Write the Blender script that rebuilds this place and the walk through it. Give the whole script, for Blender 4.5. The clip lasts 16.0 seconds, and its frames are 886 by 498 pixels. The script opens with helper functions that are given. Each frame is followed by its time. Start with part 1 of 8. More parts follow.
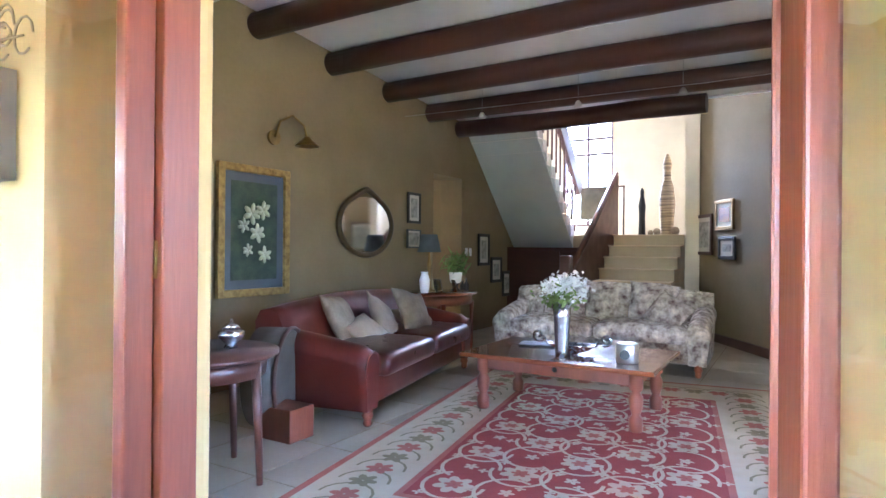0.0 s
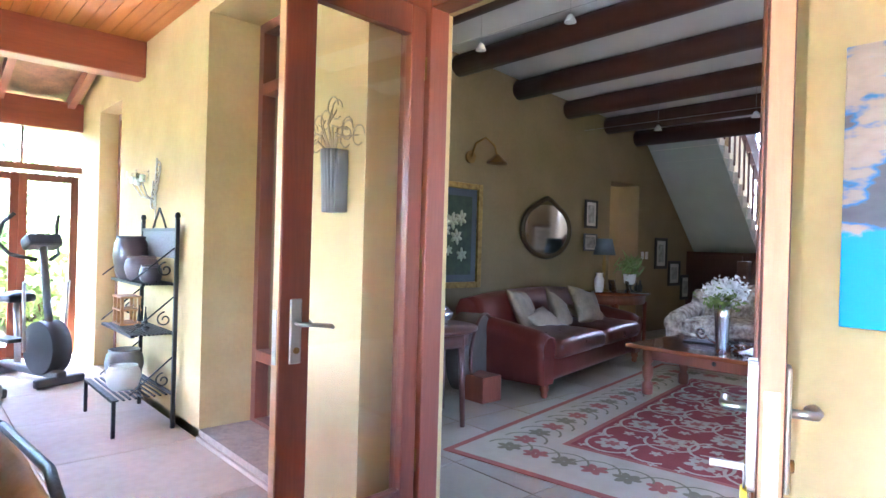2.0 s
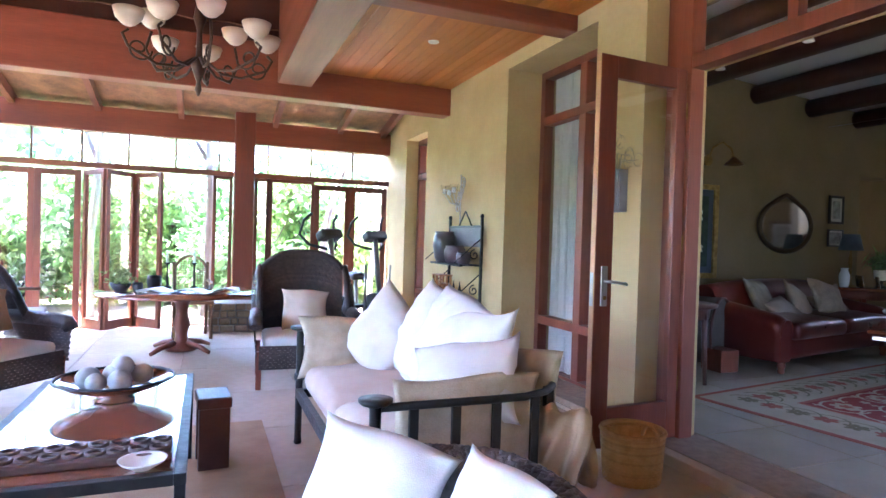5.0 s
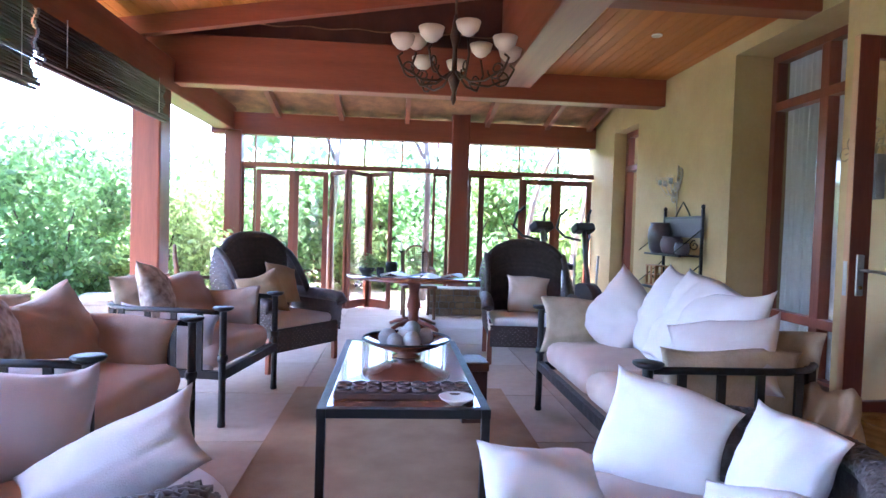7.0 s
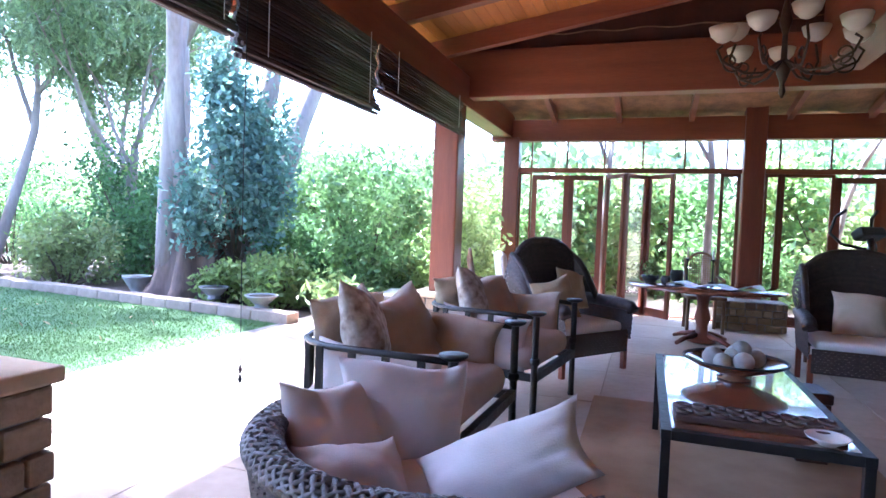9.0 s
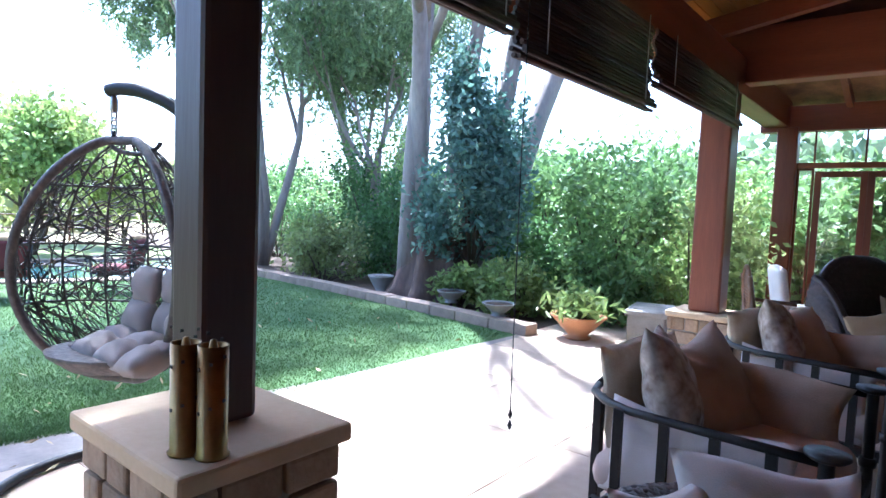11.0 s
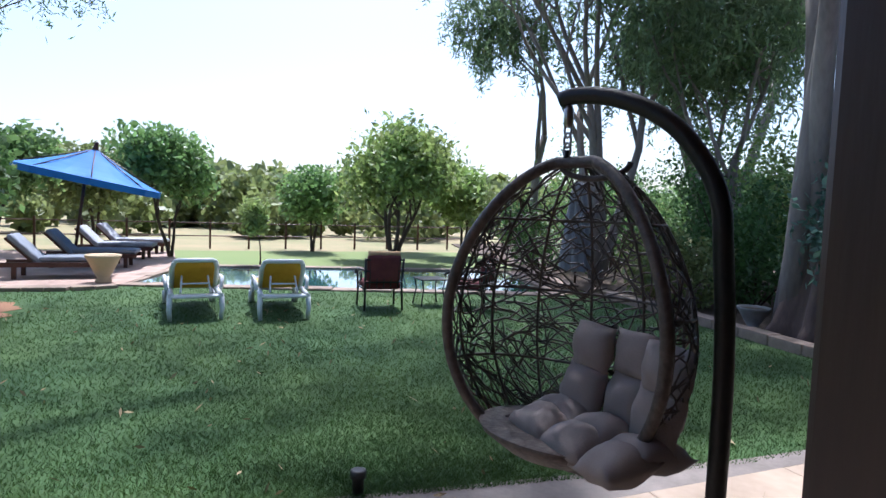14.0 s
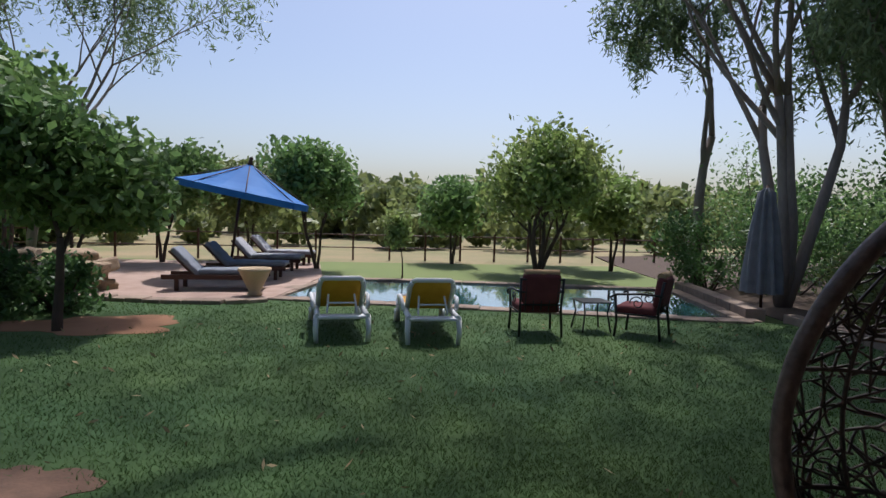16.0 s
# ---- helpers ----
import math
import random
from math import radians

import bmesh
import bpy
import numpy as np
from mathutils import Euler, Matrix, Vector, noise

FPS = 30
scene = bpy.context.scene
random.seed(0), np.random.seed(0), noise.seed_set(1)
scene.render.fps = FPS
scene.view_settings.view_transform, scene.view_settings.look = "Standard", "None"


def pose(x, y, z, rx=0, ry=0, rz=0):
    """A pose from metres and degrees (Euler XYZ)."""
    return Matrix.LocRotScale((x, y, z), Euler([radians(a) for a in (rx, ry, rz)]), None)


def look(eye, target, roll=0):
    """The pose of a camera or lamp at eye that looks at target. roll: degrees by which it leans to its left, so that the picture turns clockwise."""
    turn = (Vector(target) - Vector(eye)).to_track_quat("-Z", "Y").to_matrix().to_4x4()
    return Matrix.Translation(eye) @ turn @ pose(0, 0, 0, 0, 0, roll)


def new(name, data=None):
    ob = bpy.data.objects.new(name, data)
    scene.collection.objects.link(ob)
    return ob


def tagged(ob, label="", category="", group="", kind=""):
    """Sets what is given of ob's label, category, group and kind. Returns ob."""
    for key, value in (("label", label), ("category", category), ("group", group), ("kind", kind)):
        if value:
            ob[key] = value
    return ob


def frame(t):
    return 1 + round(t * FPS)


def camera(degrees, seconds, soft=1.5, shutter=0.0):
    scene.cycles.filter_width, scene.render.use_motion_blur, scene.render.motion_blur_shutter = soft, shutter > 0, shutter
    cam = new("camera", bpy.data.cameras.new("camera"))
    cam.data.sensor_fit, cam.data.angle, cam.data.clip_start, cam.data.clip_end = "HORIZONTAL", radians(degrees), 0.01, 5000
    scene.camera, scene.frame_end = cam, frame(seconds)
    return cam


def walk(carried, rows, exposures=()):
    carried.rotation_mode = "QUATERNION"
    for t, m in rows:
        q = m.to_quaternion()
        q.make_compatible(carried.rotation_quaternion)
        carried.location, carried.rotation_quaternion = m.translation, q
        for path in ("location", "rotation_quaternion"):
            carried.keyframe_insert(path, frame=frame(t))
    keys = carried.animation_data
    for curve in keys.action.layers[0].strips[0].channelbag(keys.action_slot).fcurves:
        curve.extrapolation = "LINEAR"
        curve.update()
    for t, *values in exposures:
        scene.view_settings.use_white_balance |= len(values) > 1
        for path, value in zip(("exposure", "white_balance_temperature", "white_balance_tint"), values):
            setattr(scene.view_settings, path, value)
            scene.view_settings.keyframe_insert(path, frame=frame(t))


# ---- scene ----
cam = camera(73.3, 16.0)
PATH = [
    (0, (0.604, 1.272, 1.356), (-0.416, 2.992, 1.36), 0.5),
    (0.5, (0.755, 1.101, 1.373), (-0.381, 2.747, 1.378), 0.6),
    (1, (0.873, 0.893, 1.394), (-0.376, 2.455, 1.389), 1.4),
    (1.5, (1.045, 0.707, 1.392), (-0.332, 2.157, 1.385), 1.3),
    (2, (1.202, 0.519, 1.383), (-0.282, 1.86, 1.375), 1.6),
    (2.5, (1.35, 0.368, 1.355), (-0.252, 1.565, 1.345), 1.9),
    (3, (1.476, 0.177, 1.331), (-0.222, 1.234, 1.319), 2.0),
    (3.5, (1.62, -0.037, 1.303), (-0.136, 0.92, 1.29), 2.2),
    (3.7, (1.683, -0.106, 1.294), (-0.093, 0.814, 1.283), 2.1),
    (5.8, (2.342, -0.868, 1.301), (0.424, -0.303, 1.261), 1.7),
    (6, (2.367, -0.905, 1.279), (0.429, -0.409, 1.239), 1.7),
    (6.5, (2.413, -0.998, 1.246), (0.439, -0.676, 1.196), 1.8),
    (7, (2.442, -1.084, 1.244), (0.449, -0.923, 1.179), 1.8),
    (7.5, (2.465, -1.173, 1.249), (0.467, -1.188, 1.174), 1.8),
    (8, (2.492, -1.27, 1.254), (0.505, -1.476, 1.175), 1.8),
    (8.5, (2.496, -1.362, 1.262), (0.544, -1.79, 1.18), 1.9),
    (9, (2.463, -1.48, 1.271), (0.572, -2.125, 1.184), 2.1),
    (9.2, (2.439, -1.517, 1.269), (0.576, -2.239, 1.181), 2.1),
    (11.3, (2.162, -2.114, 1.409), (0.676, -3.447, 1.276), 2.3),
    (11.5, (2.159, -2.171, 1.413), (0.717, -3.551, 1.282), 2.3),
    (12, (2.143, -2.321, 1.423), (0.816, -3.811, 1.286), 2.1),
    (12.5, (2.15, -2.486, 1.43), (0.935, -4.068, 1.29), 2.0),
    (13, (2.18, -2.647, 1.452), (1.087, -4.317, 1.309), 1.9),
    (13.5, (2.194, -2.854, 1.466), (1.261, -4.617, 1.324), 1.8),
    (14, (2.223, -3.098, 1.471), (1.469, -4.945, 1.333), 2.0),
    (14.5, (2.251, -3.347, 1.474), (1.655, -5.252, 1.339), 2.0),
    (15, (2.258, -3.59, 1.483), (1.78, -5.528, 1.353), 1.9),
    (15.5, (2.265, -3.825, 1.506), (1.877, -5.783, 1.379), 1.7),
    (16, (2.288, -4.051, 1.502), (1.954, -6.019, 1.382), 1.6),
]
EXPOSURES = [(0, 7.25, 5000, 18), (2, 6.7, 4950, 20), (3.5, 6.08, 4900, 19), (6, 5.15, 4900, 21), (7.5, 4.6, 4850, 23), (9, 4.1, 4900, 22), (11.5, 2.5, 4950, 12), (12.5, 1.68, 5000, 13), (14.5, 0.62, 5650, 15), (16, -0.1, 6000, 15)]
walk(cam, [(t, look(eye, target, roll)) for t, eye, target, roll in PATH], EXPOSURES)

# ---- daylight ----
SUN_DIR = Vector((-0.16, -0.40, 0.90)).normalized()
world = bpy.data.worlds.new("sky")
scene.world = world
world.use_nodes = True
wn = world.node_tree.nodes
sky = wn.new("ShaderNodeTexSky")
sky.sky_type = 'NISHITA'
sky.sun_disc = False
sky.sun_elevation = math.asin(SUN_DIR.z)
sky.sun_rotation = math.atan2(SUN_DIR.x, SUN_DIR.y)
sky.dust_density, sky.air_density, sky.ozone_density = 2.8, 1.0, 1.0
wn["Background"].inputs["Strength"].default_value = 0.142
world.node_tree.links.new(sky.outputs[0], wn["Background"].inputs["Color"])
sun = new("sun", bpy.data.lights.new("sun", 'SUN'))
sun.data.energy, sun.data.angle, sun.data.color = 4.8, radians(1.2), (1.0, 0.95, 0.87)
sun.matrix_world = look((0, 0, 30), Vector((0, 0, 30)) - SUN_DIR)

stair_light = new("stair_window_light", bpy.data.lights.new("stair_window_light", 'AREA'))
stair_light.data.shape, stair_light.data.size, stair_light.data.size_y, stair_light.data.energy = 'RECTANGLE', 0.9, 2.0, 2.2
stair_light.matrix_world = look((-2.91, 12.68, 2.9), (-2.91, 8, 1.6))


# ---- materials ----
def rgb(c):
    return (c[0], c[1], c[2], 1.0)


MATS = {}


def mat(name, c1, c2=None, scale=8.0, rough=0.6, bump=0.15, metal=0.0, stretch=(1, 1, 1), fine=60.0, vary=0.0, spec=0.5, coat=0.0, island=False, trans=0.0):
    """Two-scale noise between two colours, with a fine bump."""
    if name in MATS:
        return MATS[name]
    c2 = c2 or tuple(x * 0.72 for x in c1)
    m = bpy.data.materials.new(name)
    m.use_nodes = True
    nt = m.node_tree
    b = nt.nodes["Principled BSDF"]
    co = nt.nodes.new("ShaderNodeTexCoord")
    mp = nt.nodes.new("ShaderNodeMapping")
    mp.inputs["Scale"].default_value = stretch
    nt.links.new(co.outputs["Object"], mp.inputs["Vector"])
    n1 = nt.nodes.new("ShaderNodeTexNoise")
    n1.inputs["Scale"].default_value, n1.inputs["Detail"].default_value = scale, 5
    n2 = nt.nodes.new("ShaderNodeTexNoise")
    n2.inputs["Scale"].default_value, n2.inputs["Detail"].default_value = fine, 3
    for n in (n1, n2):
        nt.links.new(mp.outputs[0], n.inputs["Vector"])
    add = nt.nodes.new("ShaderNodeMath")
    add.operation = 'MULTIPLY_ADD'
    nt.links.new(n2.outputs[0], add.inputs[0])
    add.inputs[1].default_value = 0.35
    nt.links.new(n1.outputs[0], add.inputs[2])
    ramp = nt.nodes.new("ShaderNodeValToRGB")
    ramp.color_ramp.elements[0].position, ramp.color_ramp.elements[1].position = 0.42, 0.92
    ramp.color_ramp.elements[0].color, ramp.color_ramp.elements[1].color = rgb(c1), rgb(c2)
    nt.links.new(add.outputs[0], ramp.inputs[0])
    col = ramp.outputs[0]
    if vary:
        hs = nt.nodes.new("ShaderNodeHueSaturation")
        mr = nt.nodes.new("ShaderNodeMapRange")
        mr.inputs[3].default_value, mr.inputs[4].default_value = 1 - vary, 1 + vary
        if island:
            g = nt.nodes.new("ShaderNodeNewGeometry")
            nt.links.new(g.outputs["Random Per Island"], mr.inputs[0])
        else:
            g = nt.nodes.new("ShaderNodeObjectInfo")
            nt.links.new(g.outputs["Random"], mr.inputs[0])
        nt.links.new(mr.outputs[0], hs.inputs["Value"])
        nt.links.new(col, hs.inputs["Color"])
        col = hs.outputs[0]
    nt.links.new(col, b.inputs["Base Color"])
    rr = nt.nodes.new("ShaderNodeMapRange")
    rr.inputs[3].default_value, rr.inputs[4].default_value = max(0.02, rough - 0.1), min(1, rough + 0.1)
    nt.links.new(n1.outputs[0], rr.inputs[0])
    nt.links.new(rr.outputs[0], b.inputs["Roughness"])
    b.inputs["Metallic"].default_value = metal
    b.inputs["Specular IOR Level"].default_value = spec
    b.inputs["Coat Weight"].default_value = coat
    if trans:
        tr = nt.nodes.new("ShaderNodeBsdfTranslucent")
        nt.links.new(col, tr.inputs["Color"])
        mx = nt.nodes.new("ShaderNodeMixShader")
        mx.inputs[0].default_value = trans
        nt.links.new(b.outputs[0], mx.inputs[1])
        nt.links.new(tr.outputs[0], mx.inputs[2])
        nt.links.new(mx.outputs[0], nt.nodes["Material Output"].inputs[0])
    if bump:
        bp = nt.nodes.new("ShaderNodeBump")
        bp.inputs["Strength"].default_value, bp.inputs["Distance"].default_value = bump, 0.02
        nt.links.new(add.outputs[0], bp.inputs["Height"])
        nt.links.new(bp.outputs[0], b.inputs["Normal"])
    MATS[name] = m
    return m


def glow(name, c, strength):
    m = bpy.data.materials.new(name)
    m.use_nodes = True
    b = m.node_tree.nodes["Principled BSDF"]
    b.inputs["Base Color"].default_value = rgb(c)
    b.inputs["Emission Color"].default_value = rgb(c)
    b.inputs["Emission Strength"].default_value = strength
    return m


def clear(name, tint=(1, 1, 1), rough=0.0):
    m = bpy.data.materials.new(name)
    m.use_nodes = True
    nt = m.node_tree
    tr, gl, fr, mx = (nt.nodes.new(k) for k in ("ShaderNodeBsdfTransparent", "ShaderNodeBsdfGlossy", "ShaderNodeLayerWeight", "ShaderNodeMixShader"))
    pw, ma = nt.nodes.new("ShaderNodeMath"), nt.nodes.new("ShaderNodeMath")
    pw.operation, ma.operation = 'POWER', 'MULTIPLY_ADD'
    tr.inputs[0].default_value = rgb(tint)
    gl.inputs["Roughness"].default_value = rough
    pw.inputs[1].default_value = 4.0
    ma.inputs[1].default_value, ma.inputs[2].default_value = 0.6, 0.05
    nt.links.new(fr.outputs["Facing"], pw.inputs[0])
    nt.links.new(pw.outputs[0], ma.inputs[0])
    nt.links.new(ma.outputs[0], mx.inputs[0])
    nt.links.new(tr.outputs[0], mx.inputs[1])
    nt.links.new(gl.outputs[0], mx.inputs[2])
    nt.links.new(mx.outputs[0], nt.nodes["Material Output"].inputs[0])
    return m


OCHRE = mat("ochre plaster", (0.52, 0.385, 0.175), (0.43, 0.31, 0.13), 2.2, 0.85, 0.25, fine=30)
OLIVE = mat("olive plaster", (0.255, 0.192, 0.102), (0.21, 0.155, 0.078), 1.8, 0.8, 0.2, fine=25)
WHITE = mat("white paint", (0.78, 0.76, 0.72), (0.70, 0.69, 0.66), 3, 0.7, 0.05)
CREAM = mat("cream plaster", (0.78, 0.70, 0.56), (0.70, 0.62, 0.48), 3, 0.8, 0.1)
SOFFIT = mat("pale grey plaster", (0.56, 0.60, 0.58), (0.50, 0.54, 0.53), 3, 0.8, 0.08)
MERANTI = mat("red stained hardwood", (0.24, 0.068, 0.030), (0.13, 0.032, 0.016), 5, 0.38, 0.12, stretch=(1, 1, 0.08), fine=90, vary=0.15)
MERANTI_X = mat("red stained beam", (0.27, 0.078, 0.033), (0.15, 0.04, 0.019), 5, 0.42, 0.14, stretch=(0.08, 1, 1), fine=90, vary=0.12)
MERANTI_Y = mat("red stained tie beam", (0.28, 0.082, 0.034), (0.16, 0.042, 0.02), 5, 0.42, 0.14, stretch=(1, 0.08, 1), fine=90, vary=0.12)
OAKEDGE = mat("worn pale wood", (0.55, 0.33, 0.16), (0.42, 0.22, 0.10), 6, 0.5, 0.15, stretch=(1, 1, 0.1), fine=80)
PINE = mat("varnished pine boards", (0.52, 0.195, 0.025), (0.37, 0.115, 0.012), 4, 0.5, 0.1, stretch=(0.1, 1, 1), fine=60, vary=0.16, island=True)
DARKLOG = mat("dark round beam", (0.085, 0.026, 0.014), (0.045, 0.015, 0.009), 4, 0.42, 0.2, stretch=(0.15, 1, 1), fine=70)
RUST = mat("rusty sheet metal", (0.34, 0.17, 0.07), (0.14, 0.08, 0.045), 5, 0.75, 0.2, fine=40)
PAVE = mat("pinkish cement slab", (0.47, 0.36, 0.27), (0.33, 0.245, 0.175), 0.9, 0.66, 0.18, fine=14, vary=0.05)
TILE = mat("beige floor tile", (0.40, 0.34, 0.25), (0.32, 0.27, 0.19), 2.0, 0.35, 0.05, fine=30, vary=0.05)
JOINT = mat("mortar joint", (0.33, 0.25, 0.18), None, 20, 0.9, 0.2)
GLASS = clear("window glass")
LINEN = mat("mauve linen", (0.60, 0.53, 0.49), (0.52, 0.45, 0.42), 6, 0.9, 0.2, fine=220)
WHITECLOTH = mat("white cotton", (0.80, 0.78, 0.76), (0.72, 0.70, 0.68), 5, 0.9, 0.15, fine=220)
SEATCLOTH = mat("dusty pink canvas", (0.52, 0.40, 0.33), (0.43, 0.32, 0.26), 5, 0.9, 0.2, fine=200)
TANCLOTH = mat("tan hessian", (0.42, 0.29, 0.16), (0.32, 0.21, 0.11), 7, 0.95, 0.3, fine=180)
PATTERN = mat("leaf printed canvas", (0.60, 0.51, 0.42), (0.17, 0.11, 0.08), 16, 0.9, 0.2, fine=30)
IRON = mat("black wrought iron", (0.018, 0.017, 0.017), (0.03, 0.028, 0.026), 20, 0.45, 0.2, metal=0.4)
WICKER = mat("brown wicker", (0.062, 0.038, 0.03), (0.03, 0.02, 0.016), 30, 0.55, 0.4, fine=160, vary=0.2, island=True)
GREYWICKER = mat("grey brown rattan", (0.135, 0.115, 0.105), (0.06, 0.05, 0.046), 30, 0.5, 0.4, fine=160, vary=0.3, island=True)
LEATHER = mat("oxblood leather", (0.085, 0.018, 0.012), (0.05, 0.011, 0.008), 5, 0.30, 0.12, fine=90)
REDLEATHER = mat("worn red leather", (0.13, 0.022, 0.014), (0.08, 0.014, 0.010), 4, 0.35, 0.12, fine=90)
CHROME = mat("polished pewter", (0.62, 0.63, 0.66), (0.5, 0.51, 0.54), 8, 0.25, 0.03, metal=1.0)
STEEL = mat("brushed steel", (0.5, 0.48, 0.45), (0.4, 0.39, 0.37), 8, 0.35, 0.03, metal=1.0)
BRASS = mat("dull brass", (0.34, 0.22, 0.08), (0.2, 0.13, 0.05), 12, 0.42, 0.1, metal=0.9)
GOLD = mat("gilded frame", (0.50, 0.33, 0.10), (0.25, 0.15, 0.05), 18, 0.45, 0.3, metal=0.6)
BLACK = mat("black paint", (0.014, 0.013, 0.013), (0.025, 0.023, 0.022), 10, 0.5, 0.05)
GREYP = mat("grey plastic", (0.10, 0.105, 0.11), (0.07, 0.07, 0.075), 10, 0.5, 0.05)
STONE = mat("rough stone", (0.36, 0.27, 0.18), (0.20, 0.14, 0.09), 5, 0.9, 0.5, fine=40, vary=0.25)
GREYSTONE = mat("grey concrete", (0.30, 0.29, 0.27), (0.20, 0.19, 0.18), 6, 0.9, 0.35, fine=50)
CAPSTONE = mat("sandstone cap", (0.58, 0.44, 0.28), (0.48, 0.35, 0.21), 3, 0.8, 0.2, fine=40)
TERRA = mat("terracotta", (0.45, 0.22, 0.10), (0.36, 0.16, 0.07), 6, 0.8, 0.15)
SOIL = mat("dark soil", (0.09, 0.055, 0.035), (0.05, 0.032, 0.02), 9, 0.95, 0.6, fine=60)
BARK = mat("pale gum bark", (0.33, 0.28, 0.25), (0.15, 0.12, 0.105), 2.2, 0.85, 0.5, stretch=(1, 1, 0.25), fine=25)
DARKBARK = mat("brown bark", (0.10, 0.07, 0.05), (0.05, 0.035, 0.026), 6, 0.9, 0.6, stretch=(1, 1, 0.3), fine=40)
LEAF = {k: mat(k, a, b, 0.6, 0.5, 0.0, vary=0.35, island=True, trans=0.45) for k, a, b in (
    ("gum leaves", (0.130, 0.199, 0.087), (0.208, 0.278, 0.148)), ("bluegrey leaves", (0.095, 0.178, 0.136), (0.178, 0.273, 0.209)),
    ("bright leaves", (0.20, 0.32, 0.085), (0.31, 0.34, 0.12)), ("mid leaves", (0.13, 0.235, 0.075), (0.22, 0.33, 0.11)),
    ("dark leaves", (0.065, 0.140, 0.042), (0.117, 0.209, 0.069)), ("olive leaves", (0.165, 0.214, 0.068), (0.271, 0.300, 0.116)))}


# ---- mesh helpers ----
def bm_new():
    return bmesh.new()


def box(bm, x0, x1, y0, y1, z0, z1, bevel=0.0, m=None):
    r = bmesh.ops.create_cube(bm, size=1.0)
    vs = r["verts"]
    for v in vs:
        v.co = Vector((x0 + (v.co.x + 0.5) * (x1 - x0), y0 + (v.co.y + 0.5) * (y1 - y0), z0 + (v.co.z + 0.5) * (z1 - z0)))
    if bevel:
        es = list({e for v in vs for e in v.link_edges})
        out = bmesh.ops.bevel(bm, geom=es, offset=bevel, segments=2, profile=0.5, affect='EDGES')
        vs = list({v for f in out["faces"] for v in f.verts} | {v for v in vs if v.is_valid})
    if m is not None:
        bmesh.ops.transform(bm, matrix=m, verts=[v for v in vs if v.is_valid])
    return bm


def lathe(bm, profile, at=(0, 0, 0), seg=24, squash=(1, 1)):
    """A turned shape from (radius, height) pairs, closed at both ends."""
    rings = []
    for r, z in profile:
        rings.append([bm.verts.new((at[0] + squash[0] * r * math.cos(2 * math.pi * k / seg), at[1] + squash[1] * r * math.sin(2 * math.pi * k / seg), at[2] + z)) for k in range(seg)])
    for a, b in zip(rings, rings[1:]):
        for k in range(seg):
            bm.faces.new((a[k], a[(k + 1) % seg], b[(k + 1) % seg], b[k])).smooth = True
    bm.faces.new(list(reversed(rings[0])))
    bm.faces.new(rings[-1])
    return bm


def tube(bm, pts, r, seg=8, closed=False, r1=None):
    """A round bar along points, tapering from r to r1."""
    pts = [Vector(p) for p in pts]
    n = len(pts)
    rings = []
    side = None
    for i, p in enumerate(pts):
        d = (pts[(i + 1) % n] - pts[i - 1]) if closed else (pts[min(i + 1, n - 1)] - pts[max(i - 1, 0)])
        d.normalize()
        if side is None:
            side = d.cross(Vector((0, 0, 1)) if abs(d.z) < 0.9 else Vector((1, 0, 0))).normalized()
        side = (side - d * side.dot(d)).normalized()
        up = d.cross(side)
        rad = r if r1 is None else r + (r1 - r) * i / max(1, n - 1)
        rings.append([bm.verts.new(p + rad * (side * math.cos(2 * math.pi * k / seg) + up * math.sin(2 * math.pi * k / seg))) for k in range(seg)])
    pairs = list(zip(rings, rings[1:])) + ([(rings[-1], rings[0])] if closed else [])
    for a, b in pairs:
        for k in range(seg):
            bm.faces.new((a[k], a[(k + 1) % seg], b[(k + 1) % seg], b[k])).smooth = True
    if not closed:
        bm.faces.new(list(reversed(rings[0])))
        bm.faces.new(rings[-1])
    return bm


def arc(cx, cy, cz, r, a0, a1, n=16, axis='z', ry=None):
    ry = ry or r
    out = []
    for i in range(n + 1):
        a = radians(a0 + (a1 - a0) * i / n)
        u, v = r * math.cos(a), ry * math.sin(a)
        out.append({'z': (cx + u, cy + v, cz), 'y': (cx + u, cy, cz + v), 'x': (cx, cy + u, cz + v)}[axis])
    return out


def scroll(cx, cy, cz, r, turns=1.4, start=0, axis='y', n=24):
    out = []
    for i in range(n + 1):
        a = radians(start) + turns * 2 * math.pi * i / n
        k = r * (1 - 0.8 * i / n)
        u, v = k * math.cos(a), k * math.sin(a)
        out.append({'z': (cx + u, cy + v, cz), 'y': (cx + u, cy, cz + v), 'x': (cx, cy + u, cz + v)}[axis])
    return out


